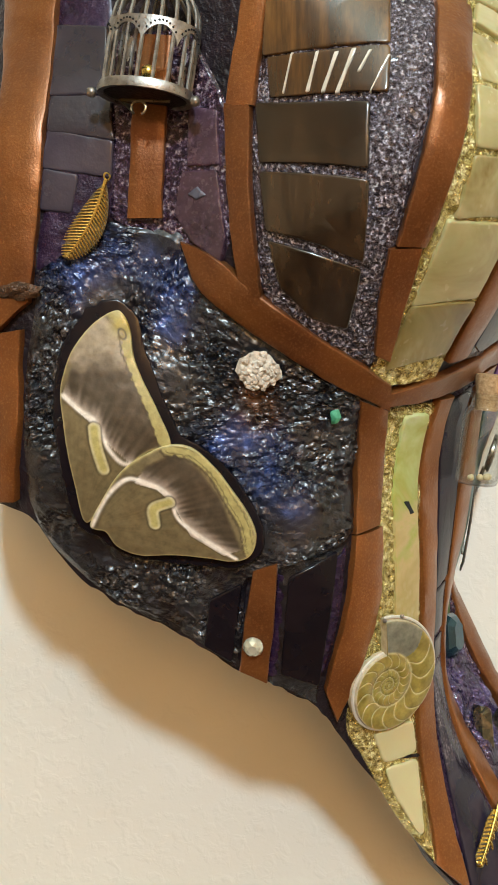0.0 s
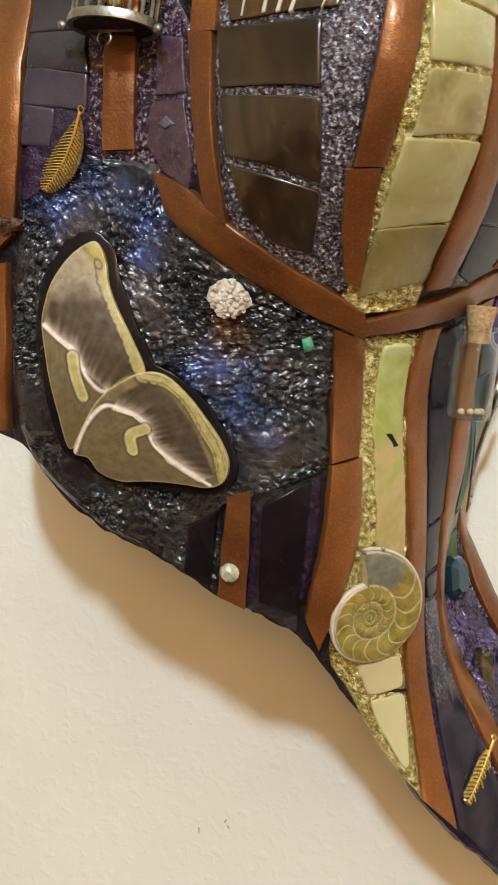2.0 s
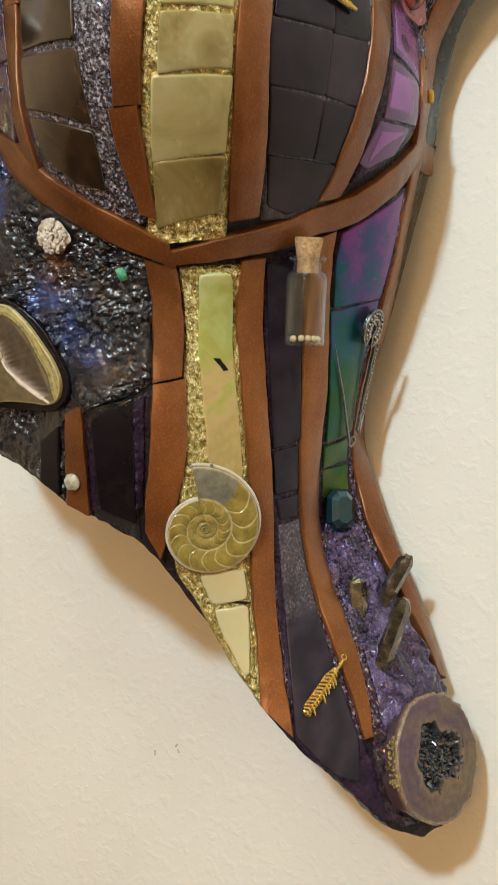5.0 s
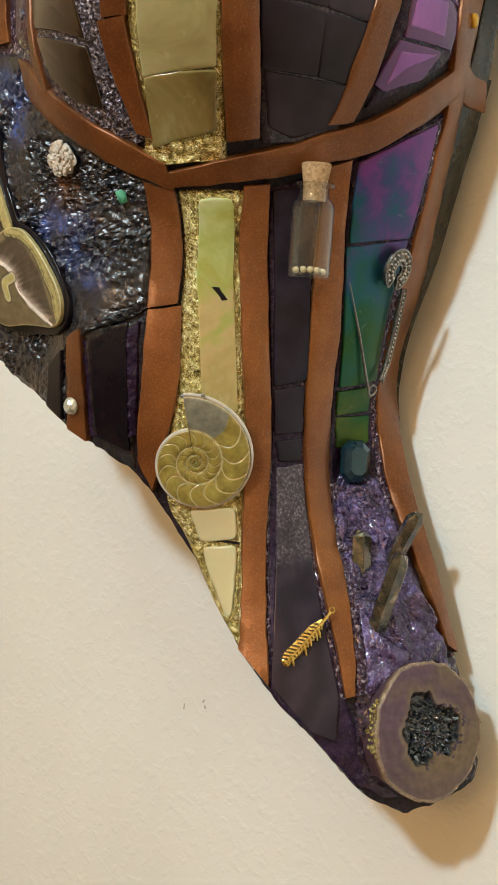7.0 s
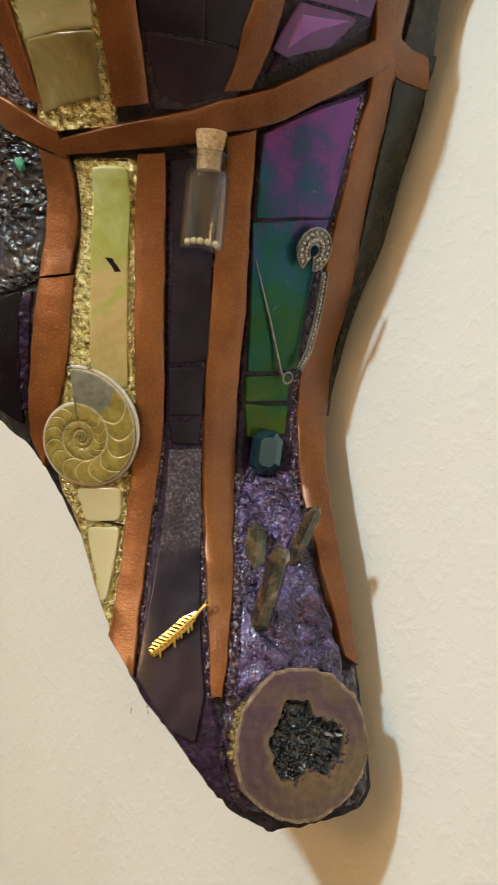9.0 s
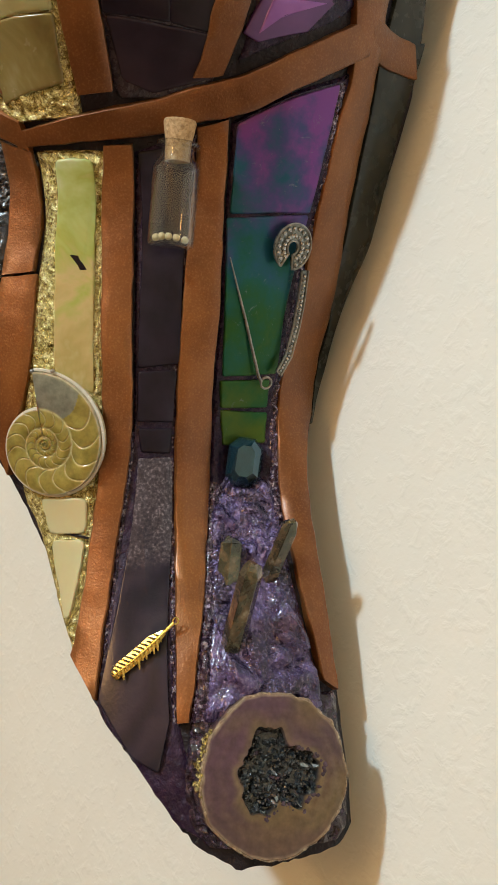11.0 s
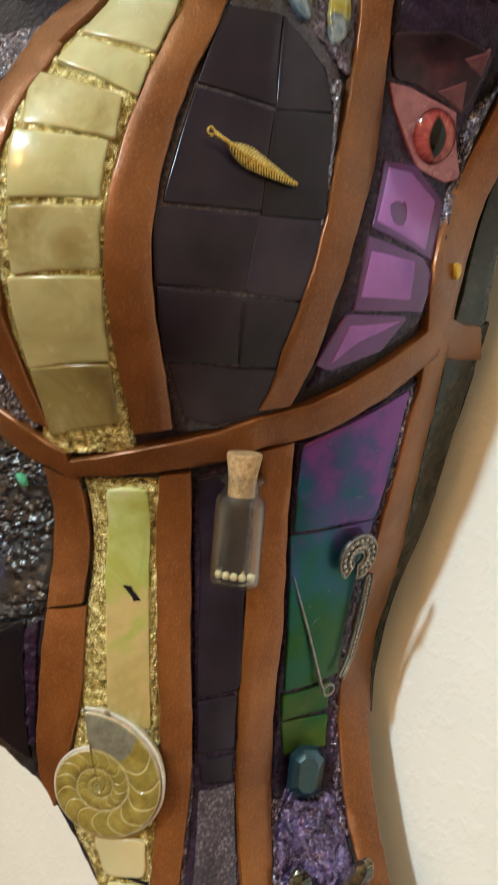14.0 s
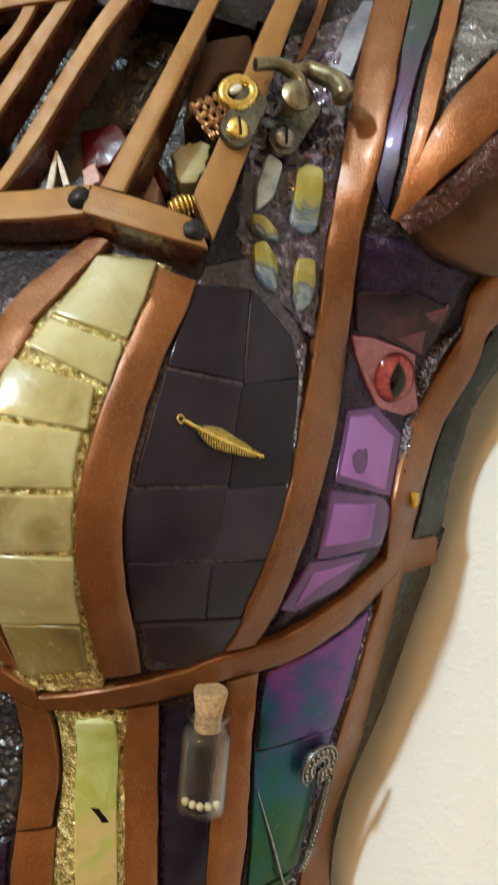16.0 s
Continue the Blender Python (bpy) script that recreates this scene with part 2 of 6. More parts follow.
TURQ = surface("green_turquoise", [(0.3, (0.04, 0.28, 0.16)), (0.7, (0.12, 0.48, 0.30))], 500.0, (0.3, 0.5), 0.0, ((900.0, 0.5),), 0.0005)
AMBER = surface("amber_chip", [(0.3, (0.55, 0.30, 0.03)), (0.7, (0.75, 0.48, 0.08))], 300.0, (0.15, 0.3), 0.3, ((400.0, 0.4),), 0.0005)
SCUFF = surface("wall_scuff", [(0.3, (0.42, 0.39, 0.34)), (0.7, (0.52, 0.49, 0.43))], 400.0, (0.7, 0.9), 0.0, ((900.0, 0.3),), 0.0004)
PEARL_HIGHLIGHT = surface("pearl_and_highlight", [(0.3, (0.62, 0.58, 0.50)), (0.7, (0.80, 0.78, 0.72))], 200.0, (0.15, 0.3), 0.3, ((400.0, 0.1),), 0.0004, coat=0.5)
RUST = surface("brown_rust", [(0.3, (0.03, 0.016, 0.010)), (0.7, (0.13, 0.062, 0.030))], 260.0, (0.25, 0.5), 0.4, ((500.0, 0.9),), 0.0015)
LEATHER = surface("brown_arm_paint", [(0.3, (0.06, 0.026, 0.012)), (0.7, (0.13, 0.062, 0.03))], 40.0, (0.35, 0.55), 0.25, ((500.0, 0.25),), 0.0008)
ROLLED = surface("rolled_maroon_edge", [(0.3, (0.03, 0.010, 0.008)), (0.7, (0.10, 0.035, 0.025))], 160.0, (0.2, 0.45), 0.3, ((450.0, 0.9),), 0.0015)
RUBY = surface("ruby_glass", [(0.3, (0.030, 0.001, 0.002)), (0.7, (0.085, 0.003, 0.004))], 60.0, (0.18, 0.35), 0.0, ((150.0, 0.2),), 0.001, spec=0.3)
RIND = surface("geode_rind", [(0.3, (0.16, 0.10, 0.08)), (0.6, (0.34, 0.25, 0.16)), (0.8, (0.62, 0.52, 0.36))], 500.0, (0.2, 0.45), 0.2, ((900.0, 0.8),), 0.0010, coat=0.3)
ROSEPAINT = surface("pale_pink_stone", [(0.3, (0.45, 0.24, 0.22)), (0.7, (0.62, 0.40, 0.36))], 150.0, (0.3, 0.5), 0.0, ((500.0, 0.4),), 0.0008)
CAVITY = surface("cavity_shade", [(0.3, (0.006, 0.0045, 0.005)), (0.6, (0.018, 0.012, 0.012)), (0.8, (0.05, 0.036, 0.034))], 70.0, (0.25, 0.5), 0.0, ((200.0, 0.8),), 0.002, spec=0.4)
ROOMPAINT = surface("room_paint", [(0.3, (0.74, 0.61, 0.43)), (0.7, (0.79, 0.66, 0.48))], 3.0, (0.6, 0.8), 0.0, ((40.0, 0.2),), 0.002)
BOARDS = surface("floor_boards", [(0.3, (0.10, 0.050, 0.024)), (0.7, (0.17, 0.09, 0.045))], 6.0, (0.4, 0.6), 0.0, ((60.0, 0.2),), 0.002)


def plaster_build(nt, bsdf):
    col = ramp(nt, noise_fac(nt, 9.0, 4.0), [(0.3, (0.735, 0.725, 0.675)), (0.7, (0.785, 0.78, 0.735))])
    spot = value_ramp(nt, noise_fac(nt, 55.0, 5.0, 0.7), 0.0, 0.10, 0.62, 0.8)
    nt.links.new(mixed(nt, col, (0.55, 0.50, 0.43), spot), bsdf.inputs["Base Color"])
    bsdf.inputs["Roughness"].default_value = 0.75
    lump = value_ramp(nt, noise_fac(nt, 150.0, 3.0, 0.55, 0.4), 0.0, 1.0, 0.50, 0.74)
    bump(nt, bsdf, [(noise_fac(nt, 22.0, 2.0), 0.22), (lump, 0.14), (noise_fac(nt, 420.0, 2.0), 0.06)], 0.0016)


PLASTER = material("cream_plaster", plaster_build)


def tiger_build(nt, bsdf, tone=1.0, colourful=1.0):
    co = nt.nodes.new("ShaderNodeTexCoord")
    mp = node(nt, "ShaderNodeMapping", Rotation=(0.0, 0.25, 0.0), Scale=(1.0, 1.0, 0.12))
    nt.links.new(co.outputs["Object"], mp.inputs[0])
    n = node(nt, "ShaderNodeTexNoise", Scale=170.0, Detail=5.0, Roughness=0.6)
    nt.links.new(mp.outputs[0], n.inputs["Vector"])
    col = ramp(nt, n.outputs[0], [(0.30, (0.018, 0.010, 0.007)), (0.48, (0.075, 0.036, 0.014)), (0.62, (0.16, 0.075, 0.022)), (0.8, (0.24, 0.13, 0.05))])
    info = nt.nodes.new("ShaderNodeObjectInfo")
    hue = node(nt, "ShaderNodeHueSaturation", Saturation=colourful)
    nt.links.new(value_ramp(nt, info.outputs["Random"], 0.8 * tone, 1.1 * tone, 0, 1), hue.inputs["Value"])
    nt.links.new(col, hue.inputs["Color"])
    nt.links.new(hue.outputs[0], bsdf.inputs["Base Color"])
    bsdf.inputs["Roughness"].default_value = 0.16
    bsdf.inputs["Specular IOR Level"].default_value = 0.5
    bsdf.inputs["Coat Weight"].default_value = 0.7
    bsdf.inputs["Coat Roughness"].default_value = 0.27
    bump(nt, bsdf, [(noise_fac(nt, 120.0, 2.0), 0.10), (noise_fac(nt, 500.0, 2.0), 0.05)], 0.0006)


TIGER = material("tiger_eye_stone", lambda nt, bsdf: tiger_build(nt, bsdf, 0.75, 1.0))
TIGER_DARK = material("dark_tiger_eye_stone", lambda nt, bsdf: tiger_build(nt, bsdf, 0.26, 0.85))


def prism_build(lo, hi, stops, metal=0.45):
    """Iridescent coated glass whose tint drifts with height on the piece."""
    def build(nt, bsdf):
        co = nt.nodes.new("ShaderNodeTexCoord")
        sep = nt.nodes.new("ShaderNodeSeparateXYZ")
        nt.links.new(co.outputs["Object"], sep.inputs[0])
        add = node(nt, "ShaderNodeMath")
        add.operation = "ADD"
        nt.links.new(value_ramp(nt, sep.outputs[2], 0.0, 1.0, lo, hi), add.inputs[0])
        nt.links.new(value_ramp(nt, noise_fac(nt, 75.0, 5.0), -0.20, 0.20), add.inputs[1])
        col = ramp(nt, add.outputs[0], stops)
        fleck = value_ramp(nt, noise_fac(nt, 170.0, 7.0, 0.8, 1.2), 0.0, 0.75, 0.60, 0.69)
        nt.links.new(mixed(nt, col, (0.20, 0.22, 0.26), fleck), bsdf.inputs["Base Color"])
        bsdf.inputs["Roughness"].default_value = 0.36
        bsdf.inputs["Metallic"].default_value = metal
        bsdf.inputs["Specular IOR Level"].default_value = 0.3
        bsdf.inputs["Coat Weight"].default_value = 0.05
        bump(nt, bsdf, [(noise_fac(nt, 220.0, 3.0), 0.12)], 0.0005)
    return build


TEAL = material("iridescent_teal_glass", prism_build(1.425, 1.55, [(0.0, (0.061, 0.109, 0.016)), (0.22, (0.017, 0.090, 0.022)), (0.45, (0.010, 0.094, 0.079)), (0.62, (0.017, 0.090, 0.152)), (0.76, (0.072, 0.061, 0.199)), (0.90, (0.172, 0.053, 0.245))], 0.5))
PRISM = material("iridescent_blue_glass", prism_build(1.66, 1.73, [(0.0, (0.060, 0.021, 0.033)), (0.15, (0.021, 0.018, 0.051)), (0.35, (0.015, 0.013, 0.039)), (0.5, (0.060, 0.036, 0.096)), (0.65, (0.072, 0.030, 0.072)), (0.8, (0.048, 0.060, 0.078)), (1.0, (0.036, 0.060, 0.048))], 0.2))
FROST = surface("grey_blue_glass", [(0.3, (0.05, 0.055, 0.085)), (0.6, (0.20, 0.21, 0.28)), (0.8, (0.34, 0.35, 0.40))], 60.0, (0.15, 0.3), 0.2, ((200.0, 0.1),), 0.0005, coat=0.3)


def abalone_build(nt, bsdf):
    co = nt.nodes.new("ShaderNodeTexCoord")
    sep = nt.nodes.new("ShaderNodeSeparateXYZ")
    nt.links.new(co.outputs["Generated"], sep.inputs[0])
    add = node(nt, "ShaderNodeMath")
    add.operation = "ADD"
    nt.links.new(sep.outputs[2], add.inputs[0])
    nt.links.new(value_ramp(nt, noise_fac(nt, 130.0, 3.0, 0.5, 0.8), -0.3, 0.3), add.inputs[1])
    col = ramp(nt, add.outputs[0], [(0.05, (0.072, 0.115, 0.173)), (0.25, (0.202, 0.238, 0.259)), (0.40, (0.086, 0.108, 0.122)), (0.50, (0.259, 0.230, 0.065)), (0.75, (0.274, 0.209, 0.025)), (0.95, (0.317, 0.274, 0.086))])
    nt.links.new(col, bsdf.inputs["Base Color"])
    bsdf.inputs["Roughness"].default_value = 0.15
    bsdf.inputs["Metallic"].default_value = 0.1
    bsdf.inputs["Coat Weight"].default_value = 0.4
    bump(nt, bsdf, [(noise_fac(nt, 300.0, 2.0), 0.1)], 0.0005)


ABALONE = material("abalone_shell", abalone_build)
PALE_SHELL = surface("pale_blue_shell", [(0.3, (0.12, 0.20, 0.27)), (0.5, (0.44, 0.52, 0.56)), (0.7, (0.66, 0.70, 0.70))], 110.0, (0.12, 0.25), 0.1, ((300.0, 0.1),), 0.0005, coat=0.4)
def agate_build(nt, bsdf):
    co = nt.nodes.new("ShaderNodeTexCoord")
    w = node(nt, "ShaderNodeTexWave", Scale=30.0, Distortion=9.0, Detail=4.0, Detail_Scale=1.2)
    nt.links.new(co.outputs["Object"], w.inputs["Vector"])
    col = ramp(nt, w.outputs[0], [(0.0, (0.011, 0.010, 0.022)), (0.6, (0.019, 0.015, 0.031)), (1.0, (0.027, 0.021, 0.037))])
    sep = nt.nodes.new("ShaderNodeSeparateXYZ")
    nt.links.new(co.outputs["Object"], sep.inputs[0])
    add = node(nt, "ShaderNodeMath")
    add.operation = "ADD"
    nt.links.new(value_ramp(nt, sep.outputs[2], 0.0, 1.0, 1.372, 1.396), add.inputs[0])
    nt.links.new(value_ramp(nt, noise_fac(nt, 80.0, 4.0), -0.35, 0.35), add.inputs[1])
    grain = ramp(nt, noise_fac(nt, 900.0, 3.0), [(0.35, (0.035, 0.028, 0.040)), (0.55, (0.085, 0.070, 0.090)), (0.72, (0.26, 0.22, 0.27))])
    nt.links.new(mixed(nt, col, grain, value_ramp(nt, add.outputs[0], 0.0, 0.85, 0.3, 0.8)), bsdf.inputs["Base Color"])
    bsdf.inputs["Roughness"].default_value = 0.20
    bsdf.inputs["Specular IOR Level"].default_value = 0.45
    bump(nt, bsdf, [(noise_fac(nt, 140.0, 3.0), 0.15), (noise_fac(nt, 900.0, 2.0), 0.12)], 0.0006)


AGATE = material("banded_dark_agate", agate_build)


def tinted(name, attr, rough, coat=0.0, sub=0.0, bumps=((500.0, 0.2),), spec=0.5, metal=0.0):
    """A surface whose pattern colour is carried by the mesh, with grain over it."""
    def build(nt, bsdf):
        a = nt.nodes.new("ShaderNodeVertexColor")
        a.layer_name = attr
        grain = ramp(nt, noise_fac(nt, 420.0, 4.0), [(0.3, (0.72, 0.70, 0.68)), (0.7, (1.12, 1.12, 1.12))])
        nt.links.new(mixed(nt, a.outputs[0], grain, 1.0, "MULTIPLY"), bsdf.inputs["Base Color"])
        bsdf.inputs["Roughness"].default_value = rough
        bsdf.inputs["Specular IOR Level"].default_value = spec
        bsdf.inputs["Metallic"].default_value = metal
        bsdf.inputs["Coat Weight"].default_value = coat
        bsdf.inputs["Subsurface Weight"].default_value = sub
        bsdf.inputs["Subsurface Scale"].default_value = 0.003
        bump(nt, bsdf, [(noise_fac(nt, s, 3.0), k) for s, k in bumps], 0.0004)
    return material(name, build)


WINGSKIN = tinted("scaled_wing", "pattern", 0.42, 0.30)
FOSSIL = tinted("polished_fossil", "pattern", 0.18, 0.5, 0.2, ((350.0, 0.1),))
IRIS = tinted("painted_iris", "pattern", 0.12, 0.2, 0.0, ((300.0, 0.12),), 0.25)
GEODE = tinted("sliced_geode", "pattern", 0.22, 0.4, 0.1, ((350.0, 0.15),))


def clear_build(nt, bsdf):
    """Thin clear glass: the light goes straight through, with a mirror gloss that grows towards the rim."""
    nt.nodes.remove(bsdf)
    clear = nt.nodes.new("ShaderNodeBsdfTransparent")
    clear.inputs[0].default_value = (0.95, 0.955, 0.94, 1)
    gloss = nt.nodes.new("ShaderNodeBsdfGlossy")
    gloss.inputs["Roughness"].default_value = 0.22
    rim = node(nt, "ShaderNodeLayerWeight", Blend=0.5)
    steep = node(nt, "ShaderNodeMath")
    steep.operation = "POWER"
    steep.inputs[1].default_value = 4.0
    nt.links.new(rim.outputs["Facing"], steep.inputs[0])
    fres = node(nt, "ShaderNodeMapRange", To_Min=0.0, To_Max=1.0)
    nt.links.new(steep.outputs[0], fres.inputs[0])
    wave = node(nt, "ShaderNodeBump", Strength=0.15, Distance=0.0004)
    nt.links.new(noise_fac(nt, 300.0, 2.0), wave.inputs["Height"])
    nt.links.new(wave.outputs[0], gloss.inputs["Normal"])
    sharp = nt.nodes.new("ShaderNodeMixShader")
    cube = node(nt, "ShaderNodeMath")
    cube.operation = "POWER"
    cube.inputs[1].default_value = 2.5
    nt.links.new(rim.outputs["Facing"], cube.inputs[0])
    spread = node(nt, "ShaderNodeMapRange", To_Min=0.04, To_Max=0.4)
    nt.links.new(cube.outputs[0], spread.inputs[0])
    nt.links.new(spread.outputs[0], sharp.inputs[0])
    nt.links.new(clear.outputs[0], sharp.inputs[1])
    mirror = nt.nodes.new("ShaderNodeBsdfGlossy")
    mirror.inputs["Roughness"].default_value = 0.02
    nt.links.new(mirror.outputs[0], sharp.inputs[2])
    mix = nt.nodes.new("ShaderNodeMixShader")
    nt.links.new(fres.outputs[0], mix.inputs[0])
    nt.links.new(sharp.outputs[0], mix.inputs[1])
    nt.links.new(gloss.outputs[0], mix.inputs[2])
    nt.links.new(mix.outputs[0], nt.nodes["Material Output"].inputs[0])


GLASS = material("clear_glass", clear_build)
SMOKY_QUARTZ = surface("smoky_quartz", [(0.3, (0.030, 0.022, 0.020)), (0.5, (0.10, 0.085, 0.055)), (0.62, (0.20, 0.14, 0.085)), (0.75, (0.42, 0.38, 0.30))], 190.0, (0.05, 0.18), 0.6, ((300.0, 0.5),), 0.001, coat=0.9, film=420.0)

def jewel_build(color, metal, rough, film):
    def build(nt, bsdf):
        col = ramp(nt, noise_fac(nt, 260.0, 2.0), [(0.3, tuple(0.7 * c for c in color)), (0.7, color)])
        nt.links.new(col, bsdf.inputs["Base Color"])
        bsdf.inputs["Metallic"].default_value = metal
        bsdf.inputs["Roughness"].default_value = rough
        bsdf.inputs["Coat Weight"].default_value = 0.8
        bsdf.inputs["Thin Film Thickness"].default_value = film
        bsdf.inputs["Thin Film IOR"].default_value = 1.4
    return build


OPALGEM = material("opal_rhinestone", jewel_build((0.72, 0.72, 0.60), 0.5, 0.08, 420.0))
BLUEGEM = material("blue_cut_stone", jewel_build((0.030, 0.095, 0.140), 0.7, 0.07, 0.0))
CRYSTALGEM = material("clear_rhinestone", jewel_build((0.55, 0.55, 0.55), 0.7, 0.1, 0.0))
DRUZY = surface("black_druzy", [(0.3, (0.010, 0.013, 0.018)), (0.6, (0.04, 0.05, 0.06)), (0.8, (0.16, 0.18, 0.19))], 300.0, (0.03, 0.14), 0.3, ((800.0, 0.6),), 0.0008, coat=1.0)

# ---- the curved body of the torso: lofted stations of radii (mm) round an upright axis ----
AXIS = (0.03, 0.40)
ANGLES = np.array([-70, -42, -22, -6, 8, 22, 36, 52, 70, 95.0])
STATIONS = []


def station(z, *radii):
    STATIONS.append((z, radii))


station(1.26, 137.1, 108.9, 92.3, 86.1, 88.0, 95.0, 104.0, 113.5, 121.2, 127.5)
station(1.31, 142.6, 116.4, 96.9, 90.1, 92.3, 100.2, 104.5, 106.5, 110.0, 106.9)
station(1.36, 146.7, 119.0, 101.6, 91.8, 89.9, 93.2, 92.2, 94.2, 94.7, 87.5)
station(1.41, 151.3, 124.7, 116.6, 104.2, 96.3, 87.8, 75.9, 63.0, 73.1, 66.7)
station(1.46, 156.3, 142.4, 124.1, 122.0, 107.3, 93.2, 81.3, 71.5, 58.3, 55.6)
station(1.5, 153.7, 157.9, 135.9, 124.2, 112.1, 97.8, 89.2, 81.6, 72.1, 62.4)
station(1.525, 154.8, 161.6, 138.1, 132.4, 127.8, 111.1, 95.9, 91.7, 79.1, 70.4)
station(1.555, 155.6, 169.6, 141.0, 152.6, 154.0, 138.9, 117.8, 101.7, 86.4, 82.3)
station(1.59, 152.8, 172.3, 148.9, 156.7, 168.8, 150.0, 128.2, 110.8, 94.1, 96.2)
station(1.625, 152.0, 162.0, 149.9, 157.5, 157.2, 146.6, 126.7, 104.6, 102.9, 109.6)
station(1.67, 151.5, 155.1, 155.2, 151.1, 139.8, 135.7, 121.3, 134.5, 141.8, 126.3)
station(1.74, 146.9, 151.6, 155.6, 150.8, 137.0, 118.9, 106.7, 115.3, 128.7, 140.5)


def natural_spline(k, v, x):
    """Natural cubic spline through (k, v); v may have trailing axes."""
    n = len(k)
    a, b = np.zeros((n, n)), np.zeros((n, n))
    a[0, 0] = a[-1, -1] = 1
    for i in range(1, n - 1):
        p, q = k[i] - k[i - 1], k[i + 1] - k[i]
        a[i, i - 1:i + 2] = p / 6, (p + q) / 3, q / 6
        b[i, i - 1:i + 2] = 1 / p, -1 / p - 1 / q, 1 / q
    m = np.linalg.solve(a, b @ v)
    x = np.clip(x, k[0], k[-1])
    i = np.clip(np.searchsorted(k, x) - 1, 0, n - 2)
    h = (k[i + 1] - k[i])[:, None]
    s = ((k[i + 1] - x) / h[:, 0])[:, None]
    t = 1 - s
    return s * v[i] + t * v[i + 1] + ((s ** 3 - s) * m[i] + (t ** 3 - t) * m[i + 1]) * h ** 2 / 6


TH_GRID = np.arange(-80.0, 112.0, 1.0)
Z_GRID = np.arange(1.27, 1.7601, 0.002)
RADII = natural_spline(np.array([s[0] for s in STATIONS]), np.array([s[1] for s in STATIONS]), Z_GRID)
RADII = natural_spline(ANGLES, RADII.T, TH_GRID).T / 1000.0


def radius(th, z):
    u = min(max((th - TH_GRID[0]), 0.0), len(TH_GRID) - 1.001)
    v = min(max((z - 1.27) / 0.002, 0.0), len(Z_GRID) - 1.001)
    i, j = int(v), int(u)
    a, b = v - i, u - j
    return ((1 - a) * ((1 - b) * RADII[i, j] + b * RADII[i, j + 1]) + a * ((1 - b) * RADII[i + 1, j] + b * RADII[i + 1, j + 1]))


def base_point(th, z):
    r, a = radius(th, z), radians(th)
    return Vector((AXIS[0] + r * math.sin(a), AXIS[1] - r * math.cos(a), z))


def normal_at(th, z):
    d = base_point(th + 1.2, z) - base_point(th - 1.2, z)
    e = base_point(th, z + 0.003) - base_point(th, z - 0.003)
    return d.cross(e).normalized()


def on_body(th, z, h=0.0):
    """The point h metres above the body's skin at an angle (degrees) and a height (metres)."""
    return base_point(th, z) + normal_at(th, z) * h


def spot(p, h=0.0):
    """The same for a (degrees, millimetres above 1.5 m) pair."""
    return on_body(p[0], 1.5 + p[1] / 1000.0, h)


def spot_frame(p, h=0.0, up=None):
    """A pose on the skin whose z leaves the skin and whose y runs up it, or towards the pair `up`."""
    o, n = spot(p, h), normal_at(p[0], 1.5 + p[1] / 1000.0)
    y = (spot(up, h) - o) if up else Vector((0, 0, 1))
    y = (y - n * y.dot(n)).normalized()
    x = y.cross(n)
    return Matrix(((x.x, y.x, n.x, o.x), (x.y, y.y, n.y, o.y), (x.z, y.z, n.z, o.z), (0, 0, 0, 1)))


# ---- builders ----
def link_mesh(name, bm, mat, smooth=True):
    me = bpy.data.meshes.new(name)
    bmesh.ops.recalc_face_normals(bm, faces=bm.faces)
    for fc in bm.faces:
        fc.smooth = smooth
    bm.to_mesh(me)
    bm.free()
    if smooth:
        me.set_sharp_from_angle(angle=radians(38))
    if mat:
        me.materials.append(mat)
    return new(name, me)


def part(name, bm, mat, parent, label="", smooth=True):
    ob = link_mesh(name, bm, mat, smooth)
    ob.parent = parent
    if label:
        tagged(ob, label)
    return ob


def holder(name, label, category, group="", kind=""):
    return tagged(new(name), label, category, group, kind)


def sheet(bm, grid, closed_u=False):
    """Faces between rows of vertices."""
    for a, b in zip(grid, grid[1:]):
        n = len(a)
        for i in range(n if closed_u else n - 1):
            j = (i + 1) % n
            vs = (a[i], a[j], b[j], b[i])
            if len(set(vs)) >= 3:
                try:
                    bm.faces.new(tuple(dict.fromkeys(vs)))
                except ValueError:
                    pass


def smooth_rows(rows, step=2.5):
    """Rows of numbers run through with a Catmull-Rom curve; the step is in millimetres of height or arc."""
    r = np.array(rows, float)
    ext = np.vstack([2 * r[0] - r[1], r, 2 * r[-1] - r[-2]])
    out = []
    for i in range(1, len(r)):
        p0, p1, p2, p3 = ext[i - 1:i + 3]
        d = p2 - p1
        length = max(math.hypot(d[0] * 2.2, d[1]), math.hypot(d[-2] * 2.2, d[-1]))
        n = max(2, int(length / step))
        for k in range(n):
            t = k / n
            out.append(0.5 * (2 * p1 + (p2 - p0) * t + (2 * p0 - 5 * p1 + 4 * p2 - p3) * t * t + (3 * p1 - p0 - 3 * p2 + p3) * t ** 3))
    out.append(r[-1])
    return out


PROFILE = [(0.0, -1.0), (0.0, 0.70), (0.012, 0.88), (0.05, 0.98), (0.3, 1.01), (0.5, 1.02), (0.7, 1.01), (0.95, 0.98), (0.988, 0.88), (1.0, 0.70), (1.0, -1.0)]


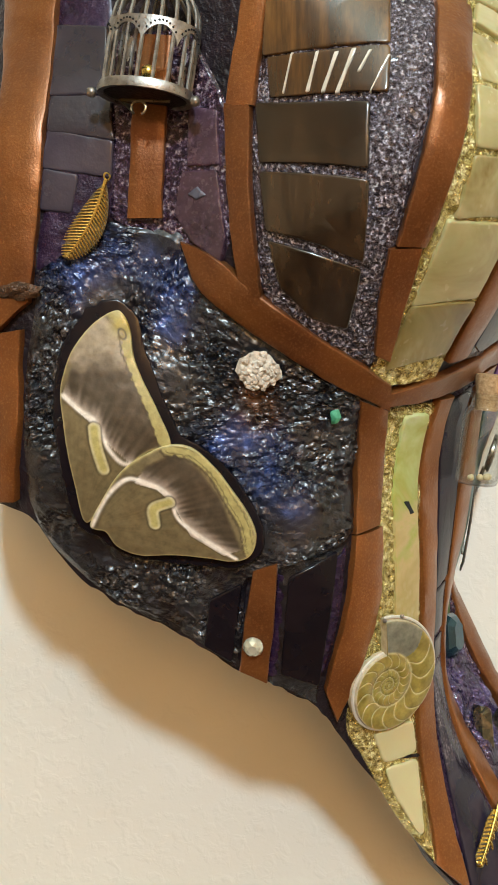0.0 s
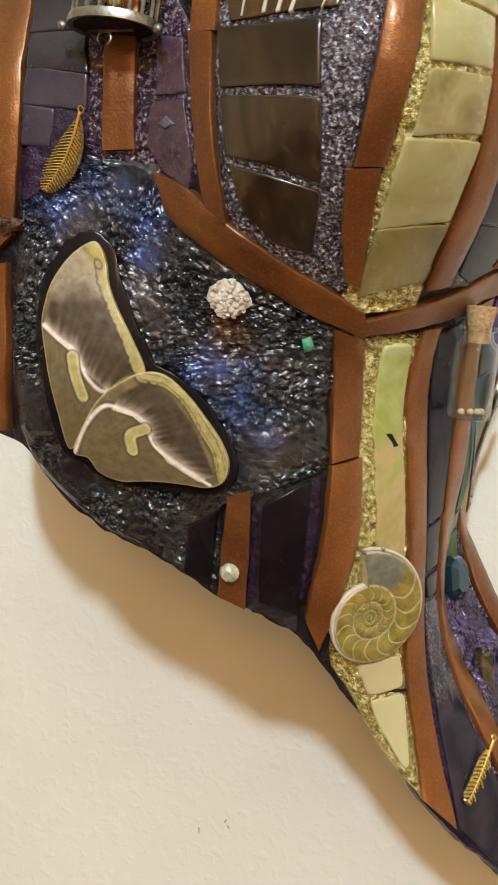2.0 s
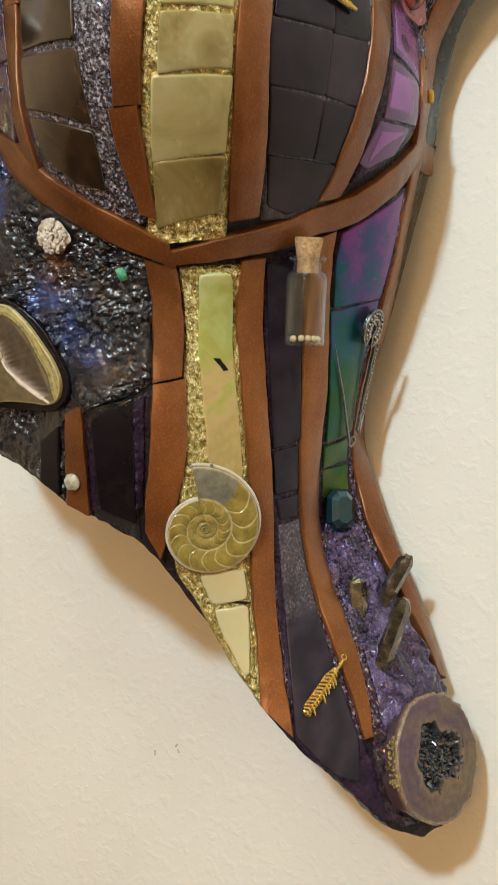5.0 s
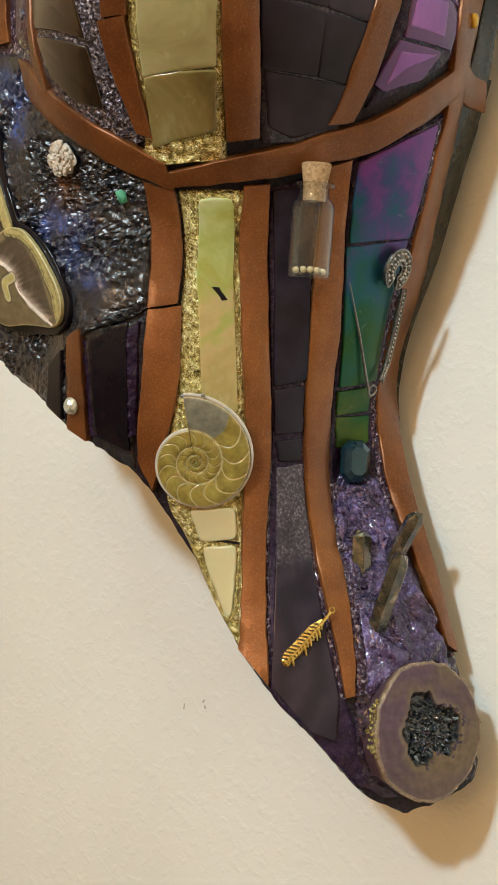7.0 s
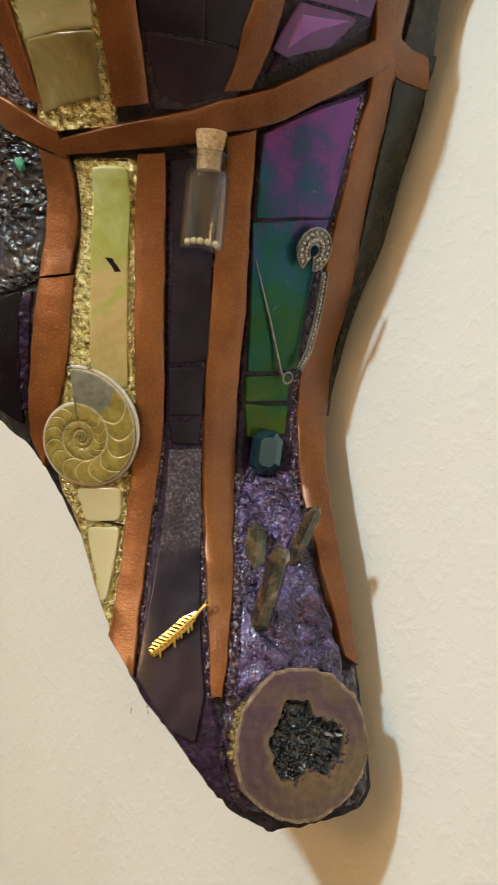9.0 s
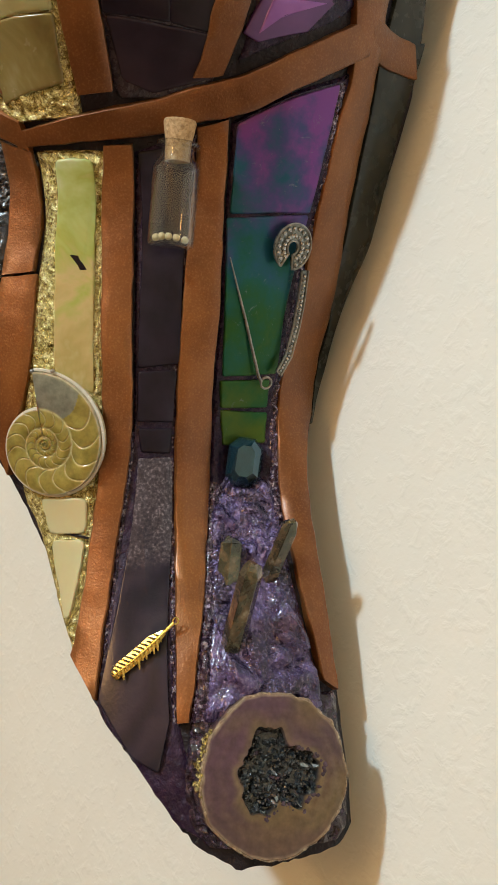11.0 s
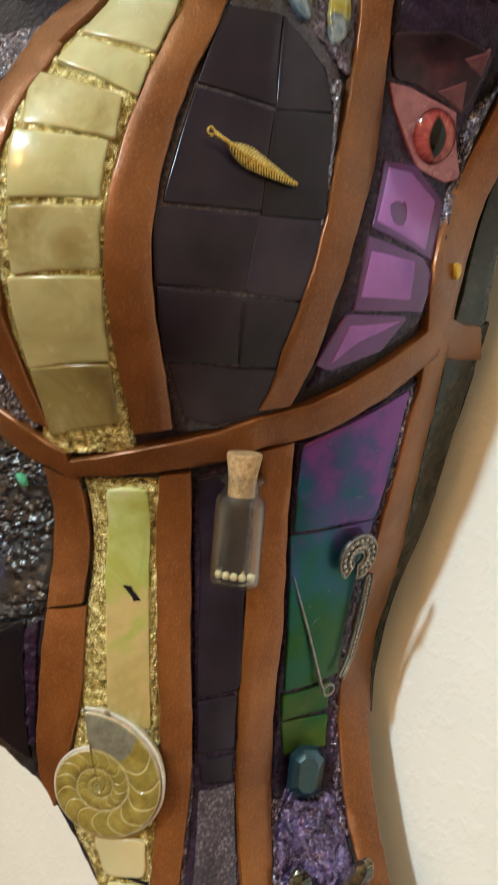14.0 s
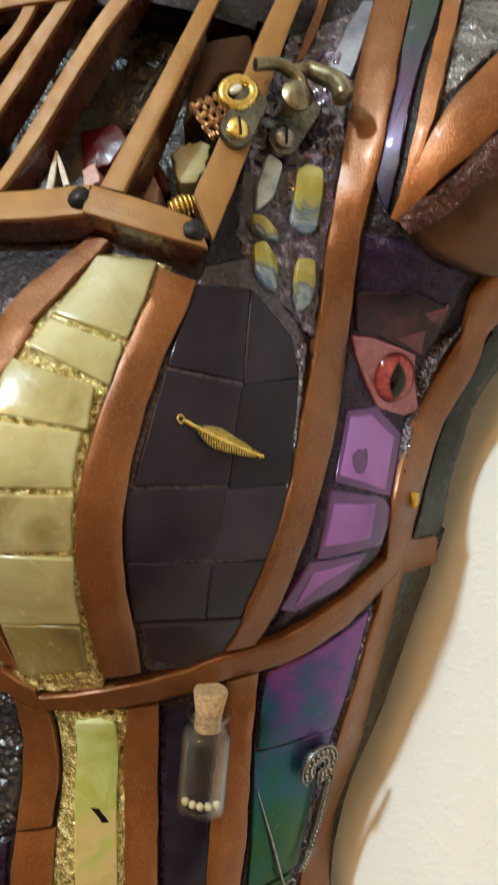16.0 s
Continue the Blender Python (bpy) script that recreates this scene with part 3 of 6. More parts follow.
def strap(rows, top=0.0023, bottom=-0.001, wobble=0.0004, seed=0):
    """A raised band with rounded shoulders between two edges given as (angle, mm, angle, mm) rows."""
    bm = bmesh.new()
    grid = []
    for k, (a, za, b, zb) in enumerate(smooth_rows(rows)):
        ring = []
        for s, hh in PROFILE:
            th, z = a + (b - a) * s, 1.5 + (za + (zb - za) * s) / 1000.0
            h = bottom if hh < 0 else bottom + (top - bottom) * hh
            p = on_body(th, z, h)
            w = noise.noise_vector(p * 160 + Vector((seed, 0, 0))) * wobble
            ring.append(bm.verts.new(p + w))
        grid.append(ring)
    sheet(bm, grid)
    for ring in (grid[0], grid[-1]):
        bm.faces.new(ring)
    for a, b in zip(grid, grid[1:]):
        bm.faces.new((a[0], a[-1], b[-1], b[0]))
    return bm


def grout(rows, h=0.5, amp=0.6, freq=260.0, cell=1.3, ridged=False, seed=0.0, cap=1.35, patchy=0.0):
    """A field of uneven filler between two edges, tucked under its neighbours at the rim."""
    bm = bmesh.new()
    rr = smooth_rows(rows, cell)
    width = max(math.hypot((b - a) * 2.0, zb - za) for a, za, b, zb in rr)
    n = max(6, int(width / cell))
    grid = []
    for k, (a, za, b, zb) in enumerate(rr):
        ring = []
        for i in range(n + 1):
            s = i / n
            th, z = a + (b - a) * s, 1.5 + (za + (zb - za) * s) / 1000.0
            p = base_point(th, z)
            q = p * freq + Vector((seed, seed * 2, 0))
            v = noise.fractal(q, 0.9, 2.1, 4)
            if ridged:
                v = 1.1 * v + 0.9 * (0.5 - abs(noise.noise(q * 0.45))) + 0.5 * noise.noise(q * 1.7)
            if patchy:
                v = v * max(0.12, 1.0 + patchy * noise.noise(p * 55.0)) + 0.5 * noise.noise(p * 90.0)
            rim = i in (0, n) or k in (0, len(rr) - 1)
            side = min(1.0, min(s, 1 - s) * math.hypot((b - a) * 2.0, zb - za) / 3.0)
            hh = -0.8 if rim else min(h * side + amp * v * (0.25 + 0.75 * side), 0.9 + (cap - 0.9) * side)
            ring.append(bm.verts.new(p + normal_at(th, z) * hh / 1000.0))
        grid.append(ring)
    sheet(bm, grid)
    return bm


def chunky(bm, count, size, rise, seed):
    """Raises a crust into faceted chunks: steep-sided lumps with flat, tilted faces that meet in ridges."""
    rnd = random.Random(seed)
    verts = [v for v in bm.verts]
    lumps = []
    for _ in range(count):
        c = verts[rnd.randrange(len(verts))].co.copy()
        faces = [Vector((rnd.gauss(0, 1), rnd.gauss(0, 1), rnd.gauss(0, 1))).normalized() for _ in range(6)]
        lumps.append((c, faces, rnd.uniform(0.35, 1.0)))
    bm.normal_update()
    rim = [v.co for v in verts if v.is_boundary]
    moves = []
    for v in verts:
        if v.is_boundary:
            continue
        best = 0.0
        near = min(1.0, min((v.co - q).length for q in rim) / 0.004)
        for c, faces, k in lumps:
            d = v.co - c
            if d.length < size * 1.3:
                best = max(best, k - max(d.dot(f) for f in faces) / (size * 0.75))
        moves.append((v, v.normal * rise * near * min(best, 0.9)))
    for v, m in moves:
        v.co += m
    return bm


def outline_mm(poly):
    """An outline of (angle, mm) pairs as flat millimetres about its middle, with the way back to the skin."""
    ct, cz = sum(p[0] for p in poly) / len(poly), sum(p[1] for p in poly) / len(poly)
    k = radius(ct, 1.5 + cz / 1000.0) * 1000.0 * math.pi / 180.0
    flat = [Vector(((p[0] - ct) * k, p[1] - cz)) for p in poly]
    return flat, lambda v: (ct + v.x / k, 1.5 + (cz + v.y) / 1000.0)


def rounded(flat, cut=0.9, step=2.2):
    """An outline with its corners eased and its sides divided."""
    out = []
    n = len(flat)
    for i in range(n):
        a, b, c = flat[i - 1], flat[i], flat[(i + 1) % n]
        ca, cb = min(cut, (a - b).length * 0.3), min(cut, (c - b).length * 0.3)
        p, q = b + (a - b).normalized() * ca, b + (c - b).normalized() * cb
        out += [p, (p + q) * 0.25 + b * 0.5, q]
        nxt = flat[(i + 1) % n]
        d = flat[(i + 2) % n]
        end = nxt + (b - nxt).normalized() * min(cut, (b - nxt).length * 0.3)
        m = int((end - q).length / step)
        out += [q + (end - q) * j / (m + 1) for j in range(1, m + 1)]
    return out


def slab(poly, top=1.6, low=-1.0, cut=0.9, rough_edge=0.15, seed=0, crown=0.0, grow=0.0):
    """A tile or stone that lies on the skin: an outline with thickness, eased edges and a slight tilt of its own."""
    rnd = random.Random(seed)
    flat, back = outline_mm(poly)
    flat = [p + p.normalized() * grow for p in flat]
    ring = rounded(flat, cut)
    tilt = Vector((rnd.uniform(-0.02, 0.02), rnd.uniform(-0.02, 0.02)))
    mid = sum(ring, Vector((0, 0))) / len(ring)
    bm = bmesh.new()
    grid = []
    for inset, h in ((0.0, low), (0.0, top - 0.55), (0.18, top - 0.2), (0.5, top - 0.03), (1.0, top)):
        row = []
        for j, p in enumerate(ring):
            d = (mid - p)
            q = p + d.normalized() * min(inset + rough_edge * noise.noise(Vector((p.x, p.y, seed)) * 0.6), d.length * 0.5)
            row.append(bm.verts.new(on_body(*back(q), (h + (q.dot(tilt) if h > 0 else 0)) / 1000.0)))
        grid.append(row)
    for f in (0.66, 0.33):
        grid.append([bm.verts.new(on_body(*back(mid + (p - mid) * f), (top + crown * (1 - f * f) + (p - mid).dot(tilt) * f) / 1000.0)) for p in ring])
    sheet(bm, grid, True)
    c = bm.verts.new(on_body(*back(mid), (top + crown) / 1000.0))
    last = grid[-1]
    for i in range(len(last)):
        bm.faces.new((last[i], last[(i + 1) % len(last)], c))
    bm.faces.new(grid[0])
    return bm


def tube(bm, pts, r, sides=8, taper=None, flat=1.0):
    """A round bar through points."""
    pts = [Vector(p) for p in pts]
    grid = []
    side = None
    for i, p in enumerate(pts):
        d = (pts[min(i + 1, len(pts) - 1)] - pts[max(i - 1, 0)]).normalized()
        if side is None:
            side = d.orthogonal().normalized()
        side = (side - d * side.dot(d)).normalized()
        up = d.cross(side)
        rr = r * (taper[i] if taper else 1.0)
        grid.append([bm.verts.new(p + (side * math.cos(a) + up * math.sin(a) * flat) * rr) for a in (2 * math.pi * k / sides for k in range(sides))])
    sheet(bm, grid, True)
    bm.faces.new(grid[0][::-1])
    bm.faces.new(grid[-1])
    return bm


def turned(profile, sides=32, m=None):
    """A turned solid about z from (radius, height) pairs."""
    bm = bmesh.new()
    grid = []
    for r, z in profile:
        grid.append([bm.verts.new(Vector((r * math.cos(a), r * math.sin(a), z))) for a in (2 * math.pi * k / sides for k in range(sides))])
    sheet(bm, grid, True)
    for g in (grid[0], grid[-1]):
        if (g[0].co - g[1].co).length > 1e-6:
            bm.faces.new(g)
    bmesh.ops.remove_doubles(bm, verts=bm.verts, dist=1e-7)
    if m:
        bm.transform(m)
    return bm


def ball(r, m, sub=2, squash=(1, 1, 1), lump=0.0, seed=0.0):
    bm = bmesh.new()
    bmesh.ops.create_icosphere(bm, subdivisions=sub, radius=r)
    for v in bm.verts:
        k = 1 + lump * noise.noise(v.co * (1.6 / r) + Vector((seed, 0, 0)))
        v.co = Vector((v.co.x * squash[0] * k, v.co.y * squash[1] * k, v.co.z * squash[2] * k))
    bm.transform(m)
    return bm


def box(sx, sy, sz, m, bevel=0.0):
    bm = bmesh.new()
    bmesh.ops.create_cube(bm, size=1.0, matrix=Matrix.Diagonal((sx, sy, sz, 1)))
    if bevel:
        bmesh.ops.bevel(bm, geom=bm.edges[:], offset=bevel, segments=2, affect="EDGES")
    bm.transform(m)
    return bm


def joined(*parts):
    """Several bmeshes of one material made into one."""
    out = parts[0]
    for b in parts[1:]:
        me = bpy.data.meshes.new("tmp")
        b.to_mesh(me)
        b.free()
        out.from_mesh(me)
        bpy.data.meshes.remove(me)
    return out


# ---- the room: the wall that the torso hangs on, and plain walls, floor and ceiling behind the camera ----
ROOM = pose(0, 0.414, 0, 0, 0, math.degrees(math.atan(-0.15)))


def setting(name, bm, mat, label, category):
    return tagged(link_mesh(name, bm, mat, False), label, category, kind="structure")


def wall_sheet():
    bm = box(4.4, 0.12, 2.7, ROOM @ pose(0, 0.06, 1.35))
    return bm


setting("wall_north", wall_sheet(), PLASTER, "cream painted plaster wall with fine lumps", "wall")
wall = bpy.data.objects["wall_north"]
for x, z, w, h, turn in ((-0.0334, 1.2795, 0.0009, 0.0034, 4), (-0.0195, 1.2860, 0.0010, 0.0024, 35), (-0.0182, 1.2832, 0.0010, 0.0022, -30)):
    part("scuff", box(w, 0.0006, h, ROOM @ pose(x, -0.0001, z, 0, turn, 0), 0.0002), SCUFF, wall, "faint grey scuff")
setting("wall_south", box(4.4, 0.12, 2.7, ROOM @ pose(0, -3.66, 1.35)), ROOMPAINT, "plain cream painted wall", "wall")
setting("wall_west", box(0.12, 3.6, 2.7, ROOM @ pose(-2.14, -1.8, 1.35)), ROOMPAINT, "plain cream painted wall", "wall")
setting("wall_east", box(0.12, 3.6, 2.7, ROOM @ pose(2.14, -1.8, 1.35)), ROOMPAINT, "plain cream painted wall", "wall")
setting("floor", box(4.4, 3.84, 0.1, ROOM @ pose(0, -1.8, -0.05)), BOARDS, "brown wooden floor", "floor")
setting("ceiling", box(4.4, 3.84, 0.1, ROOM @ pose(0, -1.8, 2.75)), ROOMPAINT, "plain white painted ceiling", "ceiling")

# ---- the torso ----
LOWER = [(-72, -6), (-48, -21), (-43.2, -25), (-42.3, -33), (-40.2, -45), (-35.6, -55), (-27.4, -63), (-23.4, -67), (-17, -76), (-10.4, -82),
         (-3.7, -91), (1.6, -104), (6.7, -116), (11.7, -125), (22.6, -151.5), (29, -163), (38.7, -178), (50.6, -199), (58.4, -205), (66.8, -202), (76, -198), (79, -192)]
BACK = [(-205, 79), (-180, 79.4), (-154, 78.2), (-118, 74.6), (-87, 74), (-72, 76), (-62, 80), (-53, 84), (-39, 88.5), (-22, 89), (-6, 89.5), (10, 90.5), (39, 87), (57, 85), (75, 82.5), (96, 78.5), (124, 76.5), (150, 76.5), (260, 80)]
torso = holder("mosaic_torso", "hanging torso sculpture covered in copper bands, stone tiles and dark grout", "sculpture")


def lower_edge(th):
    return 1.5 + float(np.interp(th, [p[0] for p in LOWER], [p[1] for p in LOWER])) / 1000.0


def back_edge(z):
    return float(np.interp((z - 1.5) * 1000, [p[0] for p in BACK], [p[1] for p in BACK]))


HOLLOW = [(-11.3, 222, 30, 228), (-9.7, 198, 27.8, 204), (-8.2, 180, 27.2, 184), (-6.1, 163, 25.2, 167),
    (-4.5, 153, 23.7, 156)]


def in_hollow(p):
    """Whether a place on the shell lies inside the opening behind the ribs."""
    z = (p.z - 1.5) * 1000
    th = math.degrees(math.atan2(p.x - AXIS[0], AXIS[1] - p.y))
    rows = sorted(((a + b) / 2, a, b, (r, l)) for l, a, r, b in HOLLOW)
    if not rows[0][0] + 2 < z < rows[-1][0] - 3:
        return False
    left = np.interp(z, [q[1] for q in rows], [q[3][1] for q in rows])
    right = np.interp(z, [q[2] for q in rows], [q[3][0] for q in rows])
    return left + 1.5 < th < right - 1.5


def shell_mesh():
    bm = bmesh.new()
    grids = []
    for depth in (0.0, -0.006):
        grid = []
        for j in range(121):
            v = j / 120
            row = []
            for i in range(161):
                u = i / 160
                th = -72 + 150 * u
                for _ in range(6):
                    zl = lower_edge(th)
                    z = zl + (1.755 - zl) * v
                    th = -72 + (back_edge(z) + 72) * u
                w = 0.0014 * noise.noise(Vector((th * 0.5, z * 220, depth * 900))) if j == 0 else 0
                row.append(bm.verts.new(on_body(th, z + w, depth - 0.0008 + (0.0005 * noise.noise(Vector((th, z * 300, 3))) if depth == 0 else 0))))
            grid.append(row)
        grids.append(grid)
    for g in grids:
        sheet(bm, g)
    hole = [f for f in bm.faces if in_hollow(f.calc_center_median())]
    bmesh.ops.delete(bm, geom=hole, context='FACES')
    a, b = grids
    ra = a[0] + [r[-1] for r in a[1:]] + a[-1][-2::-1] + [r[0] for r in a[-2:0:-1]]
    rb = b[0] + [r[-1] for r in b[1:]] + b[-1][-2::-1] + [r[0] for r in b[-2:0:-1]]
    sheet(bm, [ra, rb], True)
    return bm


part("shell", shell_mesh(), SHELL, torso, "dark tarred shell with a rough cut lower edge")

# copper bands
for seed, rows in enumerate([
    [(-43.9, 151, -35.1, 143), (-42.4, 131, -35, 127), (-40.4, 112, -34.4, 107), (-38.9, 84, -34.6, 83),
    (-39.7, 64, -36, 63), (-41.3, 46, -37.5, 46)],
    [(-41.4, 45, -42.3, 35), (-39.6, 47, -40.3, 39), (-37.5, 49, -37.7, 44)],
    [(-42.2, 35, -39.1, 36), (-43.3, 23, -40, 24), (-44.6, 5, -41, 5), (-48.4, -20, -44.2, -19)],
    [(-11.7, 132, -8.7, 131), (-12.2, 120, -9.3, 119), (-13.1, 110, -10, 108), (-14, 98, -10.6, 97)],
    [(-14.2, 99, -11, 97), (-14.1, 82, -11.1, 79), (-13.7, 66, -10.8, 63), (-13.2, 52, -10.5, 51), (-12.9, 46, -10.4, 44)],
    [(-20.8, 62, -18.1, 59), (-18.9, 48, -14.5, 53), (-13.8, 37, -10.4, 44), (-7, 26, -4, 33), (-1, 18, 1.9, 25),
    (7.1, 11, 6.6, 19)],
    [(5.8, 17, 5.2, 11), (7.4, 17, 6.5, 12), (13.6, 21, 12.6, 14), (19.5, 25, 18.7, 17), (26.4, 30, 25.9, 21),
    (32.8, 36, 32.8, 27), (42.5, 44, 43.6, 34), (52.3, 57, 53.9, 47), (60.4, 69, 66.2, 64)],
    [(13.7, 149, 16.2, 148), (10.1, 138, 13.4, 135), (8.1, 128, 11.4, 123), (7.7, 118, 11.8, 121), (7, 105, 10.5, 104),
    (6.4, 90, 9.9, 90), (5.4, 74, 8.6, 71), (4.1, 56, 7.3, 56)],
    [(3.4, 55, 7, 56), (3.1, 42, 6.3, 40), (3.6, 28, 5.9, 26)],
    [(21.9, 142, 25.7, 140), (21.4, 132, 25, 130), (20.2, 118, 23.9, 118), (19.3, 102, 22.9, 103), (18.5, 84, 22.2, 84),
    (18.1, 70, 22, 70), (17.8, 57, 22.1, 57), (17.1, 43, 21.9, 44), (16.2, 27, 21.1, 30)],
    [(44.3, 241, 49.9, 241), (43.4, 230, 48.6, 231), (42.1, 208, 47, 211), (41.3, 183, 45.7, 181), (40.4, 159, 44.8, 160),
    (40.3, 138, 45.1, 140), (39.9, 118, 45.1, 118), (39.2, 102, 44.6, 104), (38.9, 89, 43.5, 91), (37.4, 70, 41.9, 72),
    (35.3, 53, 40.2, 55), (34.3, 45, 38.9, 48), (32.6, 38, 37.4, 41)],
    [(62.4, 158, 68.6, 149), (61.7, 151, 68, 143), (64.3, 139, 70.5, 133), (63.6, 122, 70.7, 119), (60.4, 104, 69.1, 104),
    (58.2, 90, 67.9, 91), (58.6, 76, 67.4, 80), (62.1, 56, 68.7, 65), (61.4, 42, 69.9, 47), (61.2, 26, 70.7, 32),
    (61.8, 3, 72.8, 8), (63.6, -25, 80.7, -25), (63.3, -52, 80.3, -52), (65.3, -74, 74.7, -73), (66.2, -95, 73.4, -94),
    (68.1, -113, 74.3, -114), (70.7, -134, 75.7, -133), (73.2, -149, 76.9, -152)],
    [(63.2, 75, 67.1, 63), (70.7, 75, 75.1, 64), (78.3, 76, 82.3, 66)],
    [(2.3, 14, 7.1, 11), (2.2, -8, 7.1, -9), (2, -30, 6.6, -27)],
    [(2.0, -30.5, 7.2, -28), (0.9, -54, 7.1, -54), (-1.4, -75, 4.3, -76), (-2.5, -84, 0.1, -96)],
    [(17.9, 15, 22.3, 17), (16.6, -8, 22.2, -6), (18.5, -47, 23.9, -45), (19.8, -76, 25.4, -77), (20.4, -107, 26.1, -108),
    (22.2, -137, 27.9, -137), (22.7, -151, 30.1, -163)],
    [(33, 26, 38.9, 30), (32.8, -3, 39.7, -1), (32.9, -32, 41.1, -30), (33.5, -62, 41.7, -60), (35.8, -93, 44.1, -92),
    (40.4, -124, 47.2, -123), (44, -150, 47.8, -149), (45.6, -165, 47.6, -164)],
    [(-13.4, -41, -9.6, -38), (-15.1, -58, -10.5, -57), (-16.5, -75, -12.3, -79)],
    [(-25, 123, -20.3, 121), (-25.2, 105, -21.1, 104), (-25.8, 86, -21.9, 86), (-26.9, 69, -22.9, 69)],
    [(34.3, 239, 37.4, 240), (35, 233, 36.7, 234), (34, 223, 35.6, 223), (32.8, 211, 34.1, 214)],
    [(53.7, 241, 56.3, 242), (50.3, 212, 52.2, 213), (48.9, 191, 50.7, 194), (48.1, 167, 48.4, 166)],
    [(58.2, 217, 57.2, 193), (53.2, 202, 54.6, 184), (50.6, 190, 52.4, 178), (47.7, 167, 48.8, 166)],
]):
    part("copper_band", strap(rows, seed=seed), COPPER, torso)

part("glitter_lump", ball(0.0036, spot_frame((-38.4, 47.5), 0.0022), 3, (1.7, 0.8, 0.5), 0.6, 4.0), RUST, torso, "lump of rusty glitter")


def smooth_places(*pts):
    """Places along a line of (angle, mm) pairs, three between each two."""
    return [tuple(a + (b - a) * k / 3 for a, b in zip(p, q)) for p, q in zip(pts, pts[1:]) for k in range(4)]


# filler fields and the pieces set in them
gold_field = part("gold_grout", grout([(15.7, 146, 23.1, 144), (11.6, 129, 21.9, 135), (10.2, 117, 21.1, 120), (8.9, 95, 19.5, 101), (9, 79, 19.1, 81),
    (7.5, 62, 18.7, 64), (6, 46, 17.9, 48), (5.1, 32, 17, 34), (2.5, 17, 15.8, 21)], 1.2, 1.1, 260.0, 0.8, cap=1.8), GOLD_GRIT, torso, "gold glitter grout round cream tiles")
for k, poly in enumerate([
    [(15.6, 143), (21.3, 143), (20.8, 135), (20.2, 123), (13.2, 127)],
    [(13.1, 124), (19.7, 120), (19.4, 110), (12.3, 117)],
    [(10.5, 113), (18.1, 108), (18.3, 98), (11.5, 99)],
    [(10.9, 96), (17.8, 96), (17.6, 83), (11, 81)],
    [(11, 78), (17.7, 80), (17.4, 67), (10.1, 64)],
    [(9.4, 62), (17.5, 64), (16.2, 46), (7.4, 42)],
    [(7.6, 41), (16.1, 44), (14.6, 30), (5.7, 24)],
]):
    part("cream_tile", slab(poly, 2.1, seed=k, rough_edge=0.30, crown=0.10, grow=1.15, cut=0.9), TAN if k == 6 else CREAM, gold_field)
gold_column = part("gold_grout", grout([(7.4, 11, 19.5, 14), (7.3, -13, 18.9, -12), (6.7, -44, 18.9, -44), (5.6, -65, 20.1, -66), (2.5, -98, 20.4, -99),
    (6.8, -113, 21.1, -116), (14.4, -134, 22.6, -135), (21.9, -149, 23.2, -152)], 1.1, 1.0, 260.0, 0.8, seed=3.0, cap=1.7), GOLD_GRIT, torso, "gold glitter grout beside pale green tiles")
for k, poly in enumerate([
    [(10.4, 9), (12.2, 10), (16, 11), (15.6, -14), (16.9, -40), (17.9, -65), (14.1, -63), (11, -60), (10.5, -41),
     (9.3, -16)],
    [(8.1, -102), (18.5, -100), (19.5, -112), (10.9, -114)],
    [(11.4, -116), (19.6, -114), (20.1, -124), (20.4, -140), (19.3, -141), (13.8, -126)],
]):
    part("jade_tile", slab(poly, 2.1, seed=20 + k, cut=2.2, rough_edge=0.3), JADE, gold_column)
silver_field = part("silver_grout", grout([(-9.3, 130, 9.2, 131), (-10.2, 110, 7.2, 104), (-11.1, 98, 6.5, 91), (-11.4, 79, 5.1, 74), (-11, 60, 4.4, 55),
    (-10.4, 44, 4, 44), (-4.7, 32, 3.8, 32), (2.1, 24, 4.5, 25)], 0.9, 1.0, 430.0, 0.85), SILVER, torso, "sparkling silver grey grout")
for k, poly in enumerate([
    [(-8.9, 129), (3.2, 127), (2.8, 108), (-9.5, 110)],
    [(-8.9, 109), (2.8, 107), (2.5, 94), (-8.6, 98)],
    [(-10.7, 98), (1.2, 92), (1.1, 74), (-10.2, 80)],
    [(-10, 78), (1.2, 72), (1.2, 64), (1.1, 51), (-3.1, 55), (-9.5, 61)],
    [(-9.3, 59), (-3.4, 54), (1, 50), (0.6, 42), (-0.1, 34), (-4.7, 37), (-8.3, 46)],
]):
    part("tiger_eye_tile", slab(poly, 1.8, seed=40 + k, grow=0.5 if k < 2 else -0.5), TIGER if k < 2 else TIGER_DARK, silver_field)
# pale slivers laid on as the stone's streak highlights
for k, poly in enumerate([
    [(-6.4, 109), (-6.2, 109), (-7.1, 98), (-7.3, 98)],
    [(-3.9, 108), (-3.6, 108), (-4.5, 97), (-4.9, 97)],
    [(-2.1, 107), (-1.7, 107), (-3, 96), (-3.4, 96)],
    [(-0.5, 107), (-0.1, 107), (-1.7, 95), (-2.1, 95)],
    [(1, 106), (1.3, 106), (0.2, 100), (-0.1, 100)],
    [(2.7, 104), (2.9, 104), (1.1, 94), (1, 94)],
]):
    part("pearl_sliver", slab(poly, 2.2, 0.5, 0.2, 0.1, seed=50 + k), PEARL_HIGHLIGHT, silver_field, "pale sliver for a bright streak highlight")
